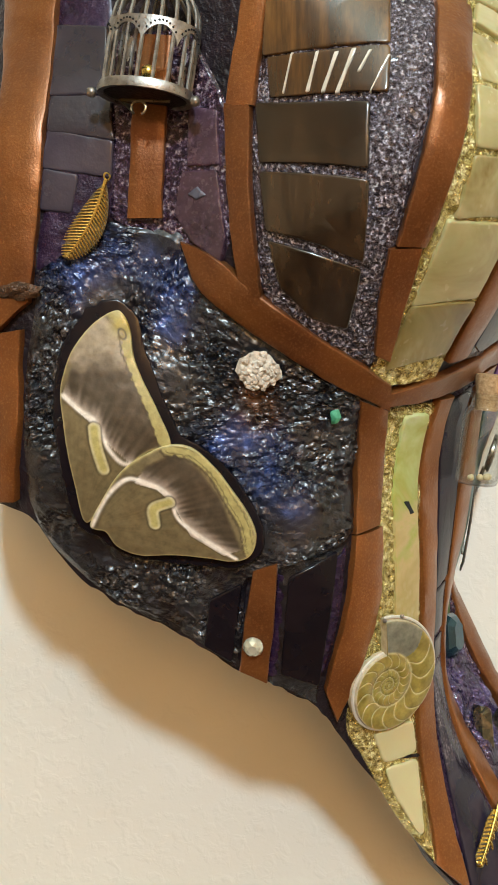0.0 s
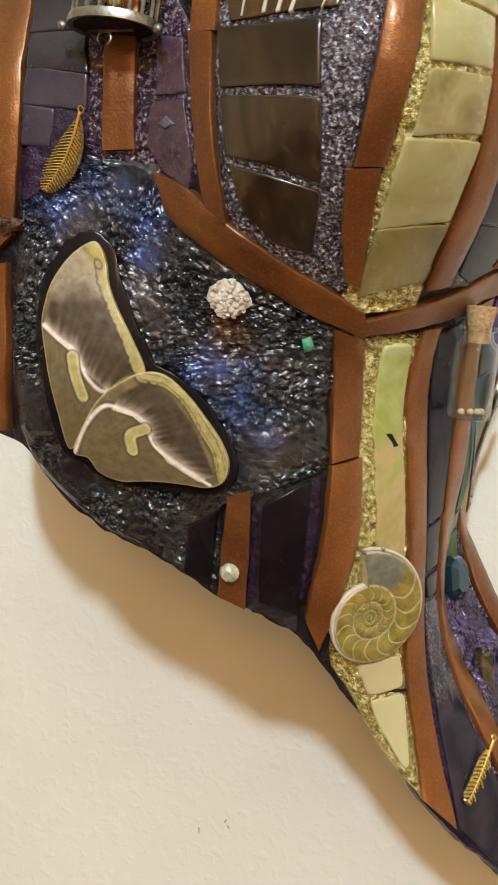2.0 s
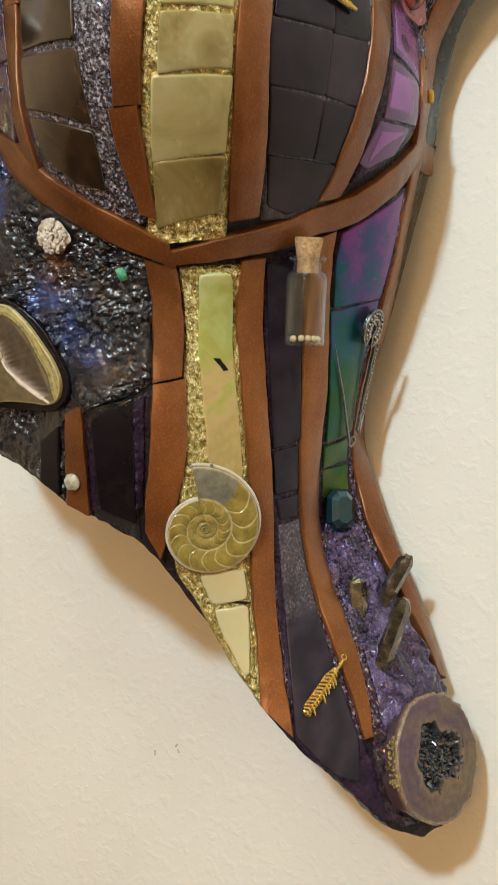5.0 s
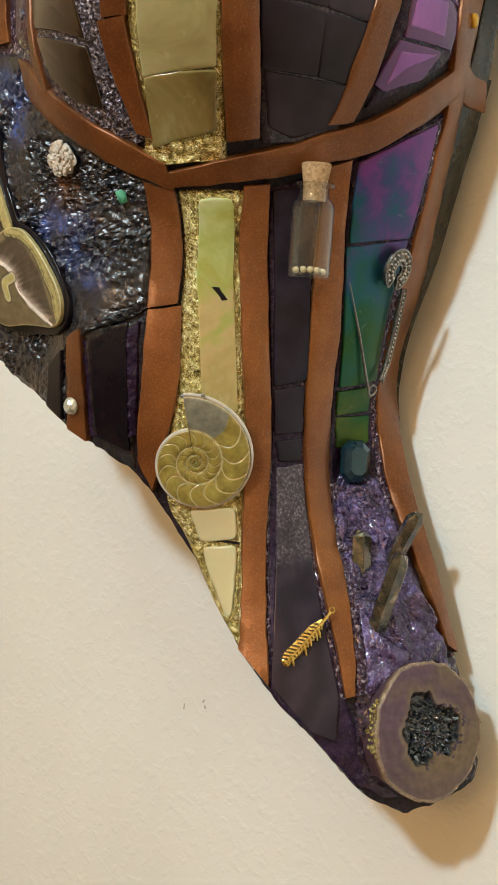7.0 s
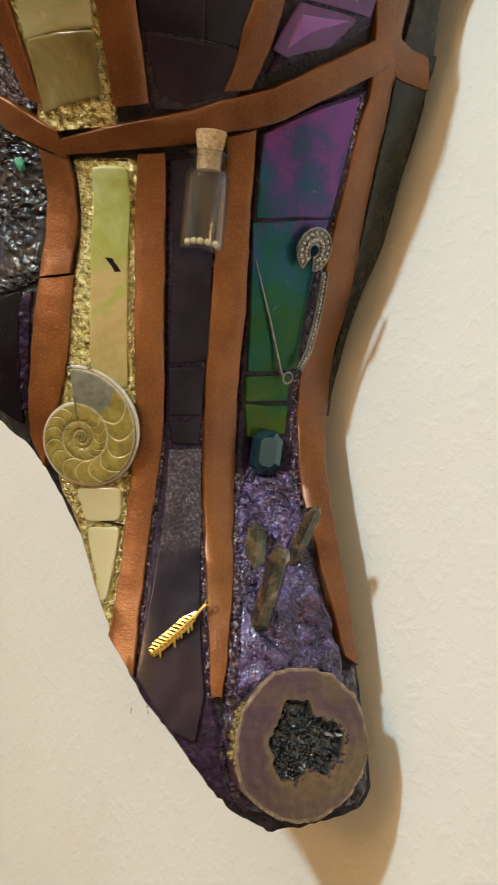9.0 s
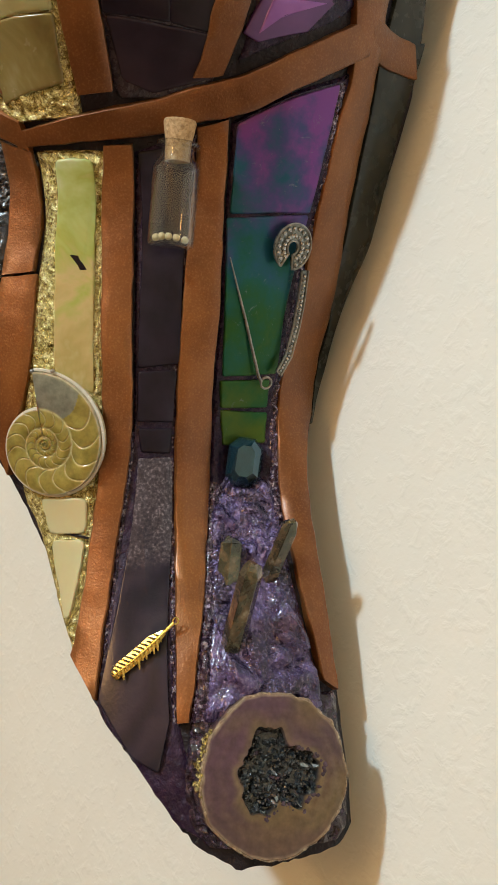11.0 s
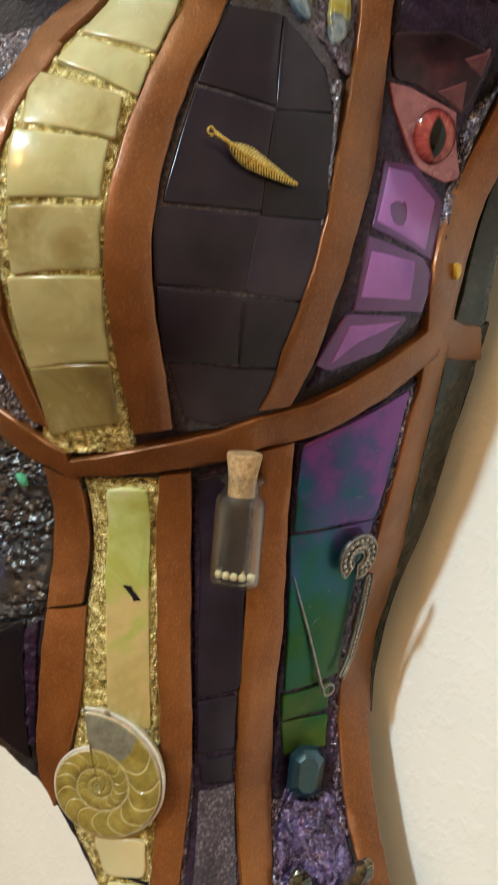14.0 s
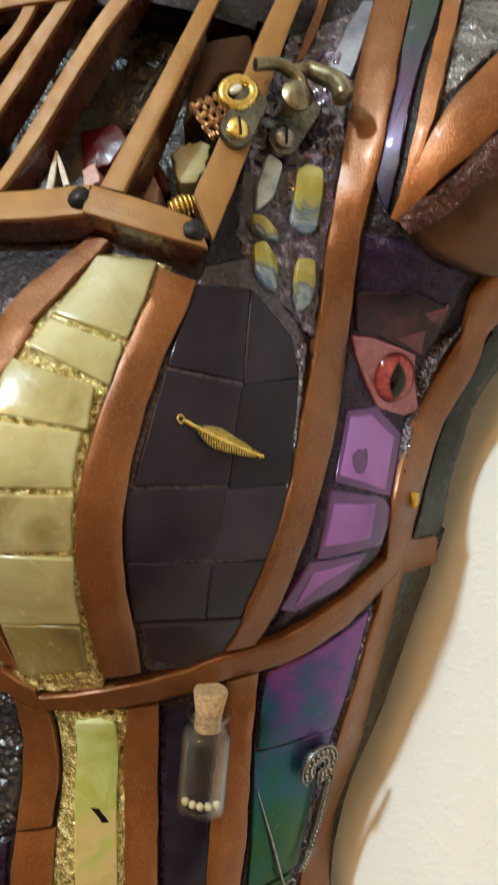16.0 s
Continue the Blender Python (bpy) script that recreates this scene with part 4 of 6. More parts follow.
dark_field = part("dark_grout", grout([(26.2, 146, 33, 154), (24.8, 128, 38.5, 134), (23.7, 117, 39.2, 128), (22.7, 98, 39.3, 109), (22.2, 81, 39.4, 90),
    (21.9, 64, 39, 71), (21.6, 47, 37.4, 52), (21.2, 32, 35.3, 37), (21.5, 28, 28.2, 31)], 0.55, 0.2, 300.0, 1.4), LILAC_GROUT, torso, "dusky lilac grout between smoky tiles")
for k, poly in enumerate([
    [(25.6, 139), (31.2, 141), (31.8, 116), (24.5, 117)],
    [(31.5, 141), (36.7, 130), (38.2, 120), (32.1, 115)],
    [(24.4, 115), (31.7, 114), (31.5, 88), (22.9, 85)],
    [(32, 114), (38.5, 119), (39, 90), (31.8, 87)],
    [(22.2, 83), (31.3, 86), (30.6, 67), (22.4, 65)],
    [(31.6, 86), (39, 89), (38.4, 68), (30.9, 67)],
    [(22.6, 64), (30.5, 65), (29.9, 49), (22.3, 47)],
    [(30.8, 65), (38.2, 67), (36.8, 50), (30.2, 49)],
    [(22.7, 46), (36.4, 49), (35, 39), (26.6, 32), (22.9, 33)],
]):
    part("smoky_tile", slab(poly, 1.2, seed=60 + k, rough_edge=0.1, grow=0.75), DARK, dark_field)
pearl_field = part("pearl_grout", grout([(31.3, 221, 42.8, 234), (28.7, 197, 41.4, 210), (28.1, 175, 41, 182), (29.1, 155, 40.6, 157), (32.1, 144, 41.2, 138),
    (37.2, 135, 41.3, 130)], 0.7, 1.3, 230.0, 0.9, cap=1.9), PEARL_GRIT, torso, "glossy purple grey grout round shell chips")
for k, poly in enumerate([
    [(30.9, 181), (32.9, 179), (32.2, 169), (30.5, 164), (30.4, 172)],
    [(35.3, 178), (36.8, 180), (38.9, 179), (39, 173), (38.6, 162), (36.7, 160), (35.1, 163)],
    [(30.2, 162), (31.7, 162), (33.2, 159), (33.4, 156), (31, 158)],
    [(30.9, 153), (32.1, 155), (33.7, 150), (34.1, 143), (33.4, 142), (31.9, 146)],
    [(36.6, 152), (38.7, 153), (38.9, 147), (38.6, 141), (37.2, 138), (36.6, 146)],
]):
    part("shell_chip", slab(poly, 2.4, cut=1.6, seed=80 + k, crown=0.4, grow=0.7), ABALONE if k else PALE_SHELL, pearl_field)
plum_field = part("plum_grout", grout([(43.9, 164, 60.4, 155), (45.2, 143, 61.4, 142), (46.2, 120, 62.4, 123), (45, 103, 61.2, 103), (43.5, 83, 60.1, 85),
    (42.3, 66, 60.3, 75), (40.7, 50, 54.7, 64), (39.7, 45, 43.2, 49)], 0.5, 0.6, 260.0), PLUM, torso, "dark plum grout")
for k, poly in enumerate([
    [(46.9, 113), (53.4, 116), (60.4, 108), (58, 88), (45.6, 91)],
    [(45.1, 89), (55.5, 88), (59, 84), (57.7, 73), (44.5, 68)],
    [(43.7, 67), (55.3, 71), (50.9, 59), (42.5, 51), (40.1, 52)],
]):
    part("dark_violet_tile", slab(poly, 1.1, seed=85 + k, cut=0.5), VIOLET_DARK, plum_field)
# brighter insets paint the mirror glass's reflections onto the dark violet tiles
for k, poly in enumerate([
    [(47.5, 111), (52.2, 113), (58.2, 107), (55.8, 90), (46.1, 93)],
    [(46, 85), (53.9, 86), (54.2, 75), (45.3, 72)],
    [(48.5, 66), (53.6, 69), (45.6, 59), (42.4, 53), (44.2, 64)],
]):
    part("violet_tile", slab(poly, 1.35, 0.5, 0.4, 0.05, seed=85 + k), VIOLET_REFLECTION, plum_field)
part("dark_mark", slab([(49.7 + 1.9 * math.cos(a), 99.1 + 5.6 * math.sin(a)) for a in (math.pi * i / 6 for i in range(12))], 1.42, 1.0, 0.3, 0.25, seed=99), VIOLET_DARK, plum_field, "dark oval mark on a violet tile")
for k, poly in enumerate([
    [(45.2, 147), (53.3, 150), (60.5, 147), (60.4, 138), (60, 133), (50, 137), (46.5, 136)],
]):
    part("dark_rose_tile", slab(poly, 1.45, seed=93 + k, cut=2.5), ROSE_DARK, plum_field)
# first outline is the rose tile; the two small ones paint blurred pink reflections
for k, poly in enumerate([
    [(45.9, 135), (49.7, 136), (58.7, 134), (63.4, 117), (60.1, 114), (53.7, 115), (50.4, 122), (47.4, 129)],
    [(54.1, 137), (58.2, 141), (59.8, 134), (57.5, 135)],
    [(56.3, 145), (59.6, 148), (60.2, 142), (58.5, 143)],
]):
    part("rose_tile", slab(poly, 1.5 if k == 0 else 1.75, 0.3, 0.6, seed=95 + k), PINK if k == 0 else ROSE_REFLECTION, plum_field)
teal_field = part("plum_grout", grout([(39.2, 29, 63.3, 56), (40.1, -1, 63, 3), (41.6, -30, 65.6, -25), (42.5, -60, 64.9, -51), (45.5, -92, 65.5, -91)], 0.5, 0.5, 260.0, seed=5.0), PLUM, torso, "dark plum grout")
for k, poly in enumerate([
    [(40.7, 29), (60.0, 50), (59.6, 24), (59.6, 9), (41, 2)],
    [(40.5, 0), (59.6, 8), (58.9, -27), (60.5, -46), (44, -51)],
    [(43.8, -53), (58.6, -49), (59.7, -59), (44.5, -62)],
    [(44.7, -63), (60.1, -61), (60.9, -72), (46.9, -75)],
]):
    part("teal_tile", slab(poly, 1.3, seed=100 + k, grow=0.4), TEAL, teal_field)
smoke_field = part("plum_grout", grout([(22.6, 15, 33.1, 25), (22.3, -6, 32.8, -3), (24.3, -45, 33.4, -42), (25.6, -75, 35.2, -79), (26.4, -108, 37.7, -103),
    (27.9, -137, 41.8, -134), (29.7, -163, 45.4, -162), (38.7, -178, 49.4, -181), (48.3, -195, 52.5, -198)], 0.4, 0.4, 260.0, seed=9.0), PLUM, torso, "dark plum grout")
for k, poly in enumerate([
    [(22.9, 15), (31.4, 21), (33.3, -50), (25.3, -54)],
    [(25.4, -55), (33, -52), (33.3, -70), (26.1, -72)],
    [(26.4, -74), (33.4, -72), (33.6, -81), (27.6, -82)],
]):
    part("smoky_tile", slab(poly, 1.2, seed=110 + k), SMOKE, smoke_field)
for k, poly in enumerate([
    [(27.2, -84), (34, -82), (37.8, -113), (44.3, -165), (43.7, -180), (38.7, -177), (30.5, -163), (29.6, -137),
     (28.8, -114)],
]):
    part("agate_slice", slab(poly, 1.4, seed=120 + k), AGATE, smoke_field)
part("plum_skirt", grout([(47.5, -157, 77.2, -152), (47.9, -168, 77.8, -165), (47.8, -181, 78.5, -178), (49.7, -193, 77.9, -191),
    (53.6, -200, 76, -196)], 0.9, 1.9, 190.0, 0.8, cap=3.0), SKIRT, torso, "dark plum crust below the geode")
crust = grout([(50, -85, 60.5, -84), (46.4, -93, 64.5, -91), (47.2, -113, 66.5, -109), (48.6, -132, 69.4, -130),
    (49.2, -149, 72.0, -147), (49.4, -164, 73.5, -158)], 1.3, 1.1, 150.0, 0.6, cap=3.0)
crust.normal_update()
if sum(v.normal.y for v in crust.verts) > 0:
    bmesh.ops.reverse_faces(crust, faces=crust.faces)
part("violet_crust", chunky(crust, 46, 0.0075, 0.0036, 4), CRYSTAL, torso, "crumpled metallic violet crust")
violet_field = part("violet_grout", grout([(-29, 125, -18.8, 124), (-27.7, 100, -14.1, 98), (-27.7, 83, -14.3, 81), (-28.9, 70, -13.8, 64),
    (-25.6, 65, -15.7, 54)], 0.5, 0.7, 320.0, 1.0), VIOLET_GRIT, torso, "glittering violet grout")
for k, poly in enumerate([
    [(-19.9, 82), (-15.4, 81), (-14.5, 61), (-15.4, 54), (-19.4, 61), (-21.4, 70)],
    [(-18.6, 100), (-15.1, 98), (-15, 82), (-19.3, 83)],
]):
    part("lilac_stone", slab(poly, 1.2, seed=130 + k, rough_edge=0.4), LILAC, violet_field)
for poly in [
    [(-19.3, 75), (-18, 77), (-16.8, 74), (-18.2, 73)],
]:
    part("pale_inlay", slab(poly, 1.7, 0.5, 0.4, 0.3, seed=137), FROST, violet_field, "small pale grey blue chip")
slate_field = part("slate_grout", grout([(-35.5, 144, -28.7, 141), (-35, 118, -27.8, 116), (-34.3, 83, -27.4, 83), (-35.9, 63, -29, 68),
    (-36.8, 53, -31.8, 57)], 0.2, 0.4, 300.0), PLUM, torso, "dark violet grout")
for k, poly in enumerate([
    [(-36.4, 131), (-29, 127), (-28.6, 106), (-34.3, 107)],
    [(-34.2, 106), (-28, 105), (-27.6, 92), (-33.9, 95)],
    [(-33.9, 95), (-27.7, 91), (-28.2, 81), (-34.4, 84)],
    [(-34.4, 83), (-31.4, 81), (-32.5, 71), (-35.1, 72)],
]):
    part("slate_tile", slab(poly, 0.7, seed=140 + k, rough_edge=0.3, grow=1.0), SLATE, slate_field)


def pigment(bm, spots):
    """Carries pigment on a crust: black tar with patches of other colour round given points of the skin."""
    lay = bm.verts.layers.float_color.new("pattern")
    places = [([spot(p) for p in pts], width, colour) for pts, width, colour in spots]
    for v in bm.verts:
        c = (0.009, 0.0085, 0.011)
        for pts, width, colour in places:
            d = min((v.co - q).length for q in pts) + 0.0035 * noise.noise(v.co * 130)
            c = lerp3(c, colour, 1.3 * soft(max(0, d), width))
        v[lay] = (*c, 1)
    return bm


def lerp3(a, b, t):
    t = min(1, max(0, t))
    return tuple(x + (y - x) * t for x, y in zip(a, b))


def soft(d, w):
    return math.exp(-(d / w) ** 2)


BLUE_INK, RUST_INK = (0.026, 0.045, 0.120), (0.11, 0.045, 0.018)
coal_field = part("black_crust", pigment(grout([(-36.7, 53, -29, 68), (-37.7, 40, -20.7, 64), (-39.5, 24, -18.9, 48), (-40.7, 5, -7, 26), (-41.8, -10, 7.3, 11),
    (-42.6, -21, 2.2, -8), (-41.6, -35, 2.2, -29), (-35.2, -53, -7.4, -39), (-23.3, -66, -14, -43),
    (-16.9, -75, -15.9, -73)], 1.2, 1.15, 400.0, 0.55, cap=3.0, patchy=2.2), [
    (smooth_places((-33.5, 52), (-29.1, 57), (-24.9, 56), (-22.5, 48), (-23, 39)), 0.0065, BLUE_INK),
    (smooth_places((-17, -1), (-14.9, 3), (-10.8, -2), (-12.7, -10), (-8.1, -20)), 0.0060, BLUE_INK),
    ([(-12, 11), (-12.8, 16)], 0.0055, RUST_INK)]), COAL, torso, "glossy black crumpled tar crust with blue metallic patches")
hip_field = part("black_crust", pigment(grout([(-9.8, -39, 0.7, -34), (-10.6, -58, -1, -55), (-11.9, -79, -2.9, -79), (-10.7, -81, -3.7, -90)], 0.5, 0.6, 220.0, 1.0, seed=2.0), []), COAL, torso, "glossy black tar crust")
for k, poly in enumerate([
    [(-8.1, -43), (-0.8, -35), (-1.7, -56), (-3.7, -82), (-10, -77)],
    [(-20.4, -51), (-15, -45), (-17.5, -72), (-21.8, -67)],
]):
    part("black_tile", slab(poly, 1.5 if k == 0 else 2.9, seed=160 + k), BLACK, hip_field)
part("bottle_green_strip", strap([(69.1, 143, 75.3, 136), (70.2, 130, 75.7, 124), (70.9, 118, 77.6, 108), (70.7, 104, 78.3, 95), (70.2, 91, 80.7, 79),
    (70.2, 80, 81, 73), (70.2, 65, 82.4, 78), (71.7, 48, 83, 57), (72.8, 32, 85.1, 39), (75, 8, 89.5, 10),
    (77.1, -9, 87.4, -6), (83.3, -25, 87.6, -22), (82.9, -39, 87.6, -39), (81.4, -53, 83.1, -53), (78.7, -62, 79.6, -62)], 0.0008, -0.001, 0.0002, 77), GREENISH, torso, "dark bottle green glass strip")
for k, poly in enumerate([
    [(50.2, 241), (53.7, 242), (52.2, 234), (49.7, 216), (48.4, 202), (47.6, 190), (47.4, 179), (47.2, 168), (46, 172),
     (45.1, 179), (45.8, 187), (46.4, 197), (47.4, 217), (49, 234)],
]):
    part("prism_tile", slab(poly, 1.2, seed=180 + k), PRISM, torso, "iridescent blue and mauve glass strip")
for k, poly in enumerate([
    [(44.4, 234), (42.4, 217), (41.3, 208), (38, 212), (40, 225), (42.4, 235)],
]):
    part("prism_tile", slab(poly, 1.4, seed=185 + k), FROST, torso, "frosted grey blue glass")
for k, rows in enumerate([
    [(59.4, 50, 62.4, 56), (59.6, 26, 62.6, 28), (60.4, 8, 63.9, 10), (60.4, -18, 66.7, -16), (61.7, -39, 70.4, -39),
    (61.1, -54, 67, -53), (62.3, -70, 66.7, -69), (63.1, -89, 66.2, -89), (64.5, -99, 67.1, -99)],
    [(44.2, -88, 49.0, -90), (45.0, -108, 49.8, -110), (46.6, -131, 50.6, -131), (47.2, -149, 51.0, -148),
    (47.6, -165, 52.5, -162)],
    [(31.2, 20, 33.2, 25), (31.4, -3, 33.1, -3), (31.6, -32, 33.2, -32), (32.3, -62, 33.8, -62), (34.6, -93, 36.1, -93), (38.9, -124, 40.7, -124), (42.6, -150, 44.3, -150), (44.4, -165, 46.0, -166)],
    [(25.0, -75, 26.2, -75), (25.8, -108, 27.2, -108), (27.5, -137, 29.2, -137), (29.4, -161, 31.2, -161)],
    [(-2.0, -39, 1.0, -34), (-2.6, -56, 0.2, -55), (-4.6, -78, -1.8, -76)],
    [(-9.8, -42, -8.2, -42), (-10.8, -58, -9.0, -58), (-12.4, -78, -10.4, -78)],
    [(63.2, 140, 63.7, 145), (60.8, 132, 64.4, 132), (61.5, 125, 64.8, 124), (61.6, 116, 64.3, 116), (59, 101, 62.1, 102),
    (57.9, 88, 60.6, 89)],
    [(37.5, 129, 39.5, 130), (37.8, 121, 39.7, 122), (38.1, 108, 39.8, 109), (38, 89, 39.5, 89), (37.5, 74, 39, 73),
    (36.3, 61, 38.3, 60), (35, 52, 37, 50)],
]):
    part("glitter_grout", grout(rows, 1.8 if k == 1 else 1.1 if k < 6 else 2.4, 1.0, 330.0, 0.7, seed=7.0 * k, cap=2.6 if k == 1 else 1.9 if k < 6 else 3.4), VIOLET_GRIT if k < 4 else PLUM if k < 6 else SILVER, torso, "coarse glitter grout")
part("grey_foil", grout([(56.1, 241, 61.9, 243), (52.6, 217, 59.6, 224), (50.8, 198, 55.1, 210)], 0.8, 1.6, 120.0, 1.2, True, cap=3.0), FOIL, torso, "crumpled grey foil")

# hollow behind the ribs, with what lies in it
def slab_foil(rows, seed):
    """Crumpled foil lying deep in the hollow."""
    bm = grout(rows, 1.6, 1.8, 130.0, 1.2, True, seed, 6.0)
    axis = Vector((AXIS[0], AXIS[1], 0))
    for v in bm.verts:
        away = Vector((v.co.x, v.co.y, 0)) - axis
        v.co -= away.normalized() * 0.012
    return bm


# near-black colour adds the deep hollow's shade to its surface
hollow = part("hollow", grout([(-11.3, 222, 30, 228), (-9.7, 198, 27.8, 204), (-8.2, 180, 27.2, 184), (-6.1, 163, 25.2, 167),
    (-4.5, 153, 23.7, 156)], -17.0, 1.6, 90.0, 1.8), CAVITY, torso, "deep hollow behind the ribs, coloured near-black for its shade")
for k, rows in enumerate([
    [(13.8, 213, 18.2, 213), (11.5, 204, 15.8, 201), (8.9, 194, 13.1, 190), (8.9, 190, 10.3, 188)],
    [(3.5, 203, 7, 217), (1.3, 193, 4.2, 202), (-0.8, 184, 1, 188)],
]):
    part("grey_foil", slab_foil(rows, 3.0 * k), FOIL, hollow, "crumpled grey foil")
for k, poly in enumerate([
    [(6.5, 185), (11.4, 188), (13.3, 183), (11.7, 175), (8.3, 173)],
    [(16.5, 180), (19.5, 173), (20.9, 167), (18.1, 169)],
]):
    part("ruby_glass", slab(poly, -4.0, -18.0, seed=200 + k, crown=0.6), RUBY, hollow, "deep red glass")
for k, poly in enumerate([
    [(15.8, 173), (17.5, 175), (19.4, 168), (19.5, 163), (16.4, 165)],
    [(8, 173), (9.8, 176), (10.8, 170), (9.5, 167)],
]):
    part("pink_stone", slab(poly, -3.5, -18.0, 1.4, seed=210 + k, rough_edge=1.3), ROSEPAINT, hollow, "pale pink stone")
for k, poly in enumerate([
    [(19.9, 178), (21.8, 182), (24.5, 182), (24.5, 175), (23.6, 169), (21.4, 170)],
]):
    part("cream_stone", slab(poly, -1.5, -18.0, 1.4, seed=220 + k, rough_edge=1.6), CREAM, hollow, "cream stone chip")


def blade(a, b, h, r, mat, parent, name, taper=(1.0, 0.8, 0.3)):
    p, q = spot(a, h), spot(b, h)
    bm = bmesh.new()
    tube(bm, [p, (p + q) * 0.5, q], r, 8, taper, 0.6)
    return part(name, bm, mat, parent)


for poly in [
    [(21.2, 214), (26.6, 220), (27.8, 208), (23.8, 204), (22.7, 196), (20.6, 186), (20.6, 198)],
]:
    part("brown_patch", slab(poly, -2.0, -18.0, 2.0, seed=225, crown=1.0), LEATHER, hollow, "smooth brown painted wall of the hollow")
blade((6.9, 162), (6.1, 175), 0.003, 0.0012, CHALK, hollow, "quill")
blade((8.9, 164), (6.1, 175), 0.003, 0.0010, CHALK, hollow, "quill")

# rib door: raised bars on a sill
rib_door = holder("rib_door", "bronze painted door of slanting ribs over a dark hollow", "door")
for seed, (name, rows, top, low) in enumerate([
    ("sill", [(-0.4, 155, 1.1, 147), (3.3, 156, 4.8, 147), (8.7, 157, 10.2, 148), (14.5, 159, 14.6, 150)], 0.0115, 0.001),
    ("sill", [(15, 158, 14.7, 150), (20.1, 155, 20.2, 147), (24.2, 152, 25.6, 145)], 0.0125, -0.001),
    ("post", [(23.6, 160, 26, 148), (24.5, 175, 27.6, 176), (26.1, 205, 29.3, 206), (27.6, 223, 31.3, 226), (28.4, 231, 32.6, 234)], 0.0105, -0.002),
    ("sill", [(-3.6, 217, -3.5, 213), (0.7, 219, 0.8, 215), (5.5, 221, 5.7, 217)], 0.0115, 0.003),
    ("rib", [(15.3, 159, 17.8, 158), (17.9, 188, 19.8, 187), (19.8, 216, 21.6, 217), (20.3, 225, 22.3, 227)], 0.0105, -0.001),
    ("rib", [(1.3, 156, 2.7, 153), (5.3, 190, 7.2, 188), (10.5, 217, 12.7, 217), (11.7, 224, 13.7, 224)], 0.0105, -0.001),
    ("rib", [(-2, 183, -0.9, 178), (1.3, 202, 3.1, 201), (4.2, 215, 5.7, 214), (5.7, 223, 7.2, 223)], 0.0105, -0.001),
    ("rib", [(-3.6, 199, -2.4, 195), (-1.3, 205, -0.3, 202), (0.3, 211, 1.5, 210), (1.6, 220, 2.9, 219)], 0.0105, -0.001),
]):
    bar = part(name, strap(rows, top, top - 0.0016, 0.00015, 50 + seed), BRONZE, rib_door)
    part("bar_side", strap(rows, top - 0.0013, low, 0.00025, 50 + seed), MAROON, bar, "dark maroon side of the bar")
for p in ((14, 154), (24.3, 149)):
    nail = link_mesh("nail_head", ball(0.0032, spot_frame(p, 0.0120), 2, (1, 1, 0.75), 0.25), BLACKWIRE)
    tagged(nail, "round black iron nail head on the bronze sill", "nail", "nails of the rib door")

# arm stump
arm = holder("arm_stump", "brown painted arm stump with a rolled maroon edge", "arm stump")
part("limb", grout([(49.4, 166, 50.1, 164), (51.5, 173, 53.3, 159), (53.8, 180, 59.1, 156), (56.5, 187, 64.5, 155),
    (58.5, 192, 68.5, 154)], 3.0, 0.5, 60.0, 1.5, cap=6.0), LEATHER, arm, "smooth brown painted limb")
roll = strap([(48.7, 167, 50.1, 164), (50.6, 172, 52.6, 168), (52.5, 177, 54.6, 173), (54.8, 184, 56.9, 180), (57.3, 191, 59, 188)], 0.0065, 0.0, 0.0016)
part("rolled_edge", roll, ROLLED, arm, "lumpy maroon rolled edge")


# ---- the wing inlay ----
def seg_dist(p, line):
    best = 1e9
    for a, b in zip(line, line[1:]):
        d = b - a
        t = min(1, max(0, (p - a).dot(d) / max(d.length_squared, 1e-9)))
        best = min(best, (p - a - d * t).length)
    return best


def inside(p, poly):
    r = False
    for i in range(len(poly)):
        a, b = poly[i - 1], poly[i]
        if (a.y > p.y) != (b.y > p.y) and p.x < (b.x - a.x) * (p.y - a.y) / (b.y - a.y) + a.x:
            r = not r
    return r


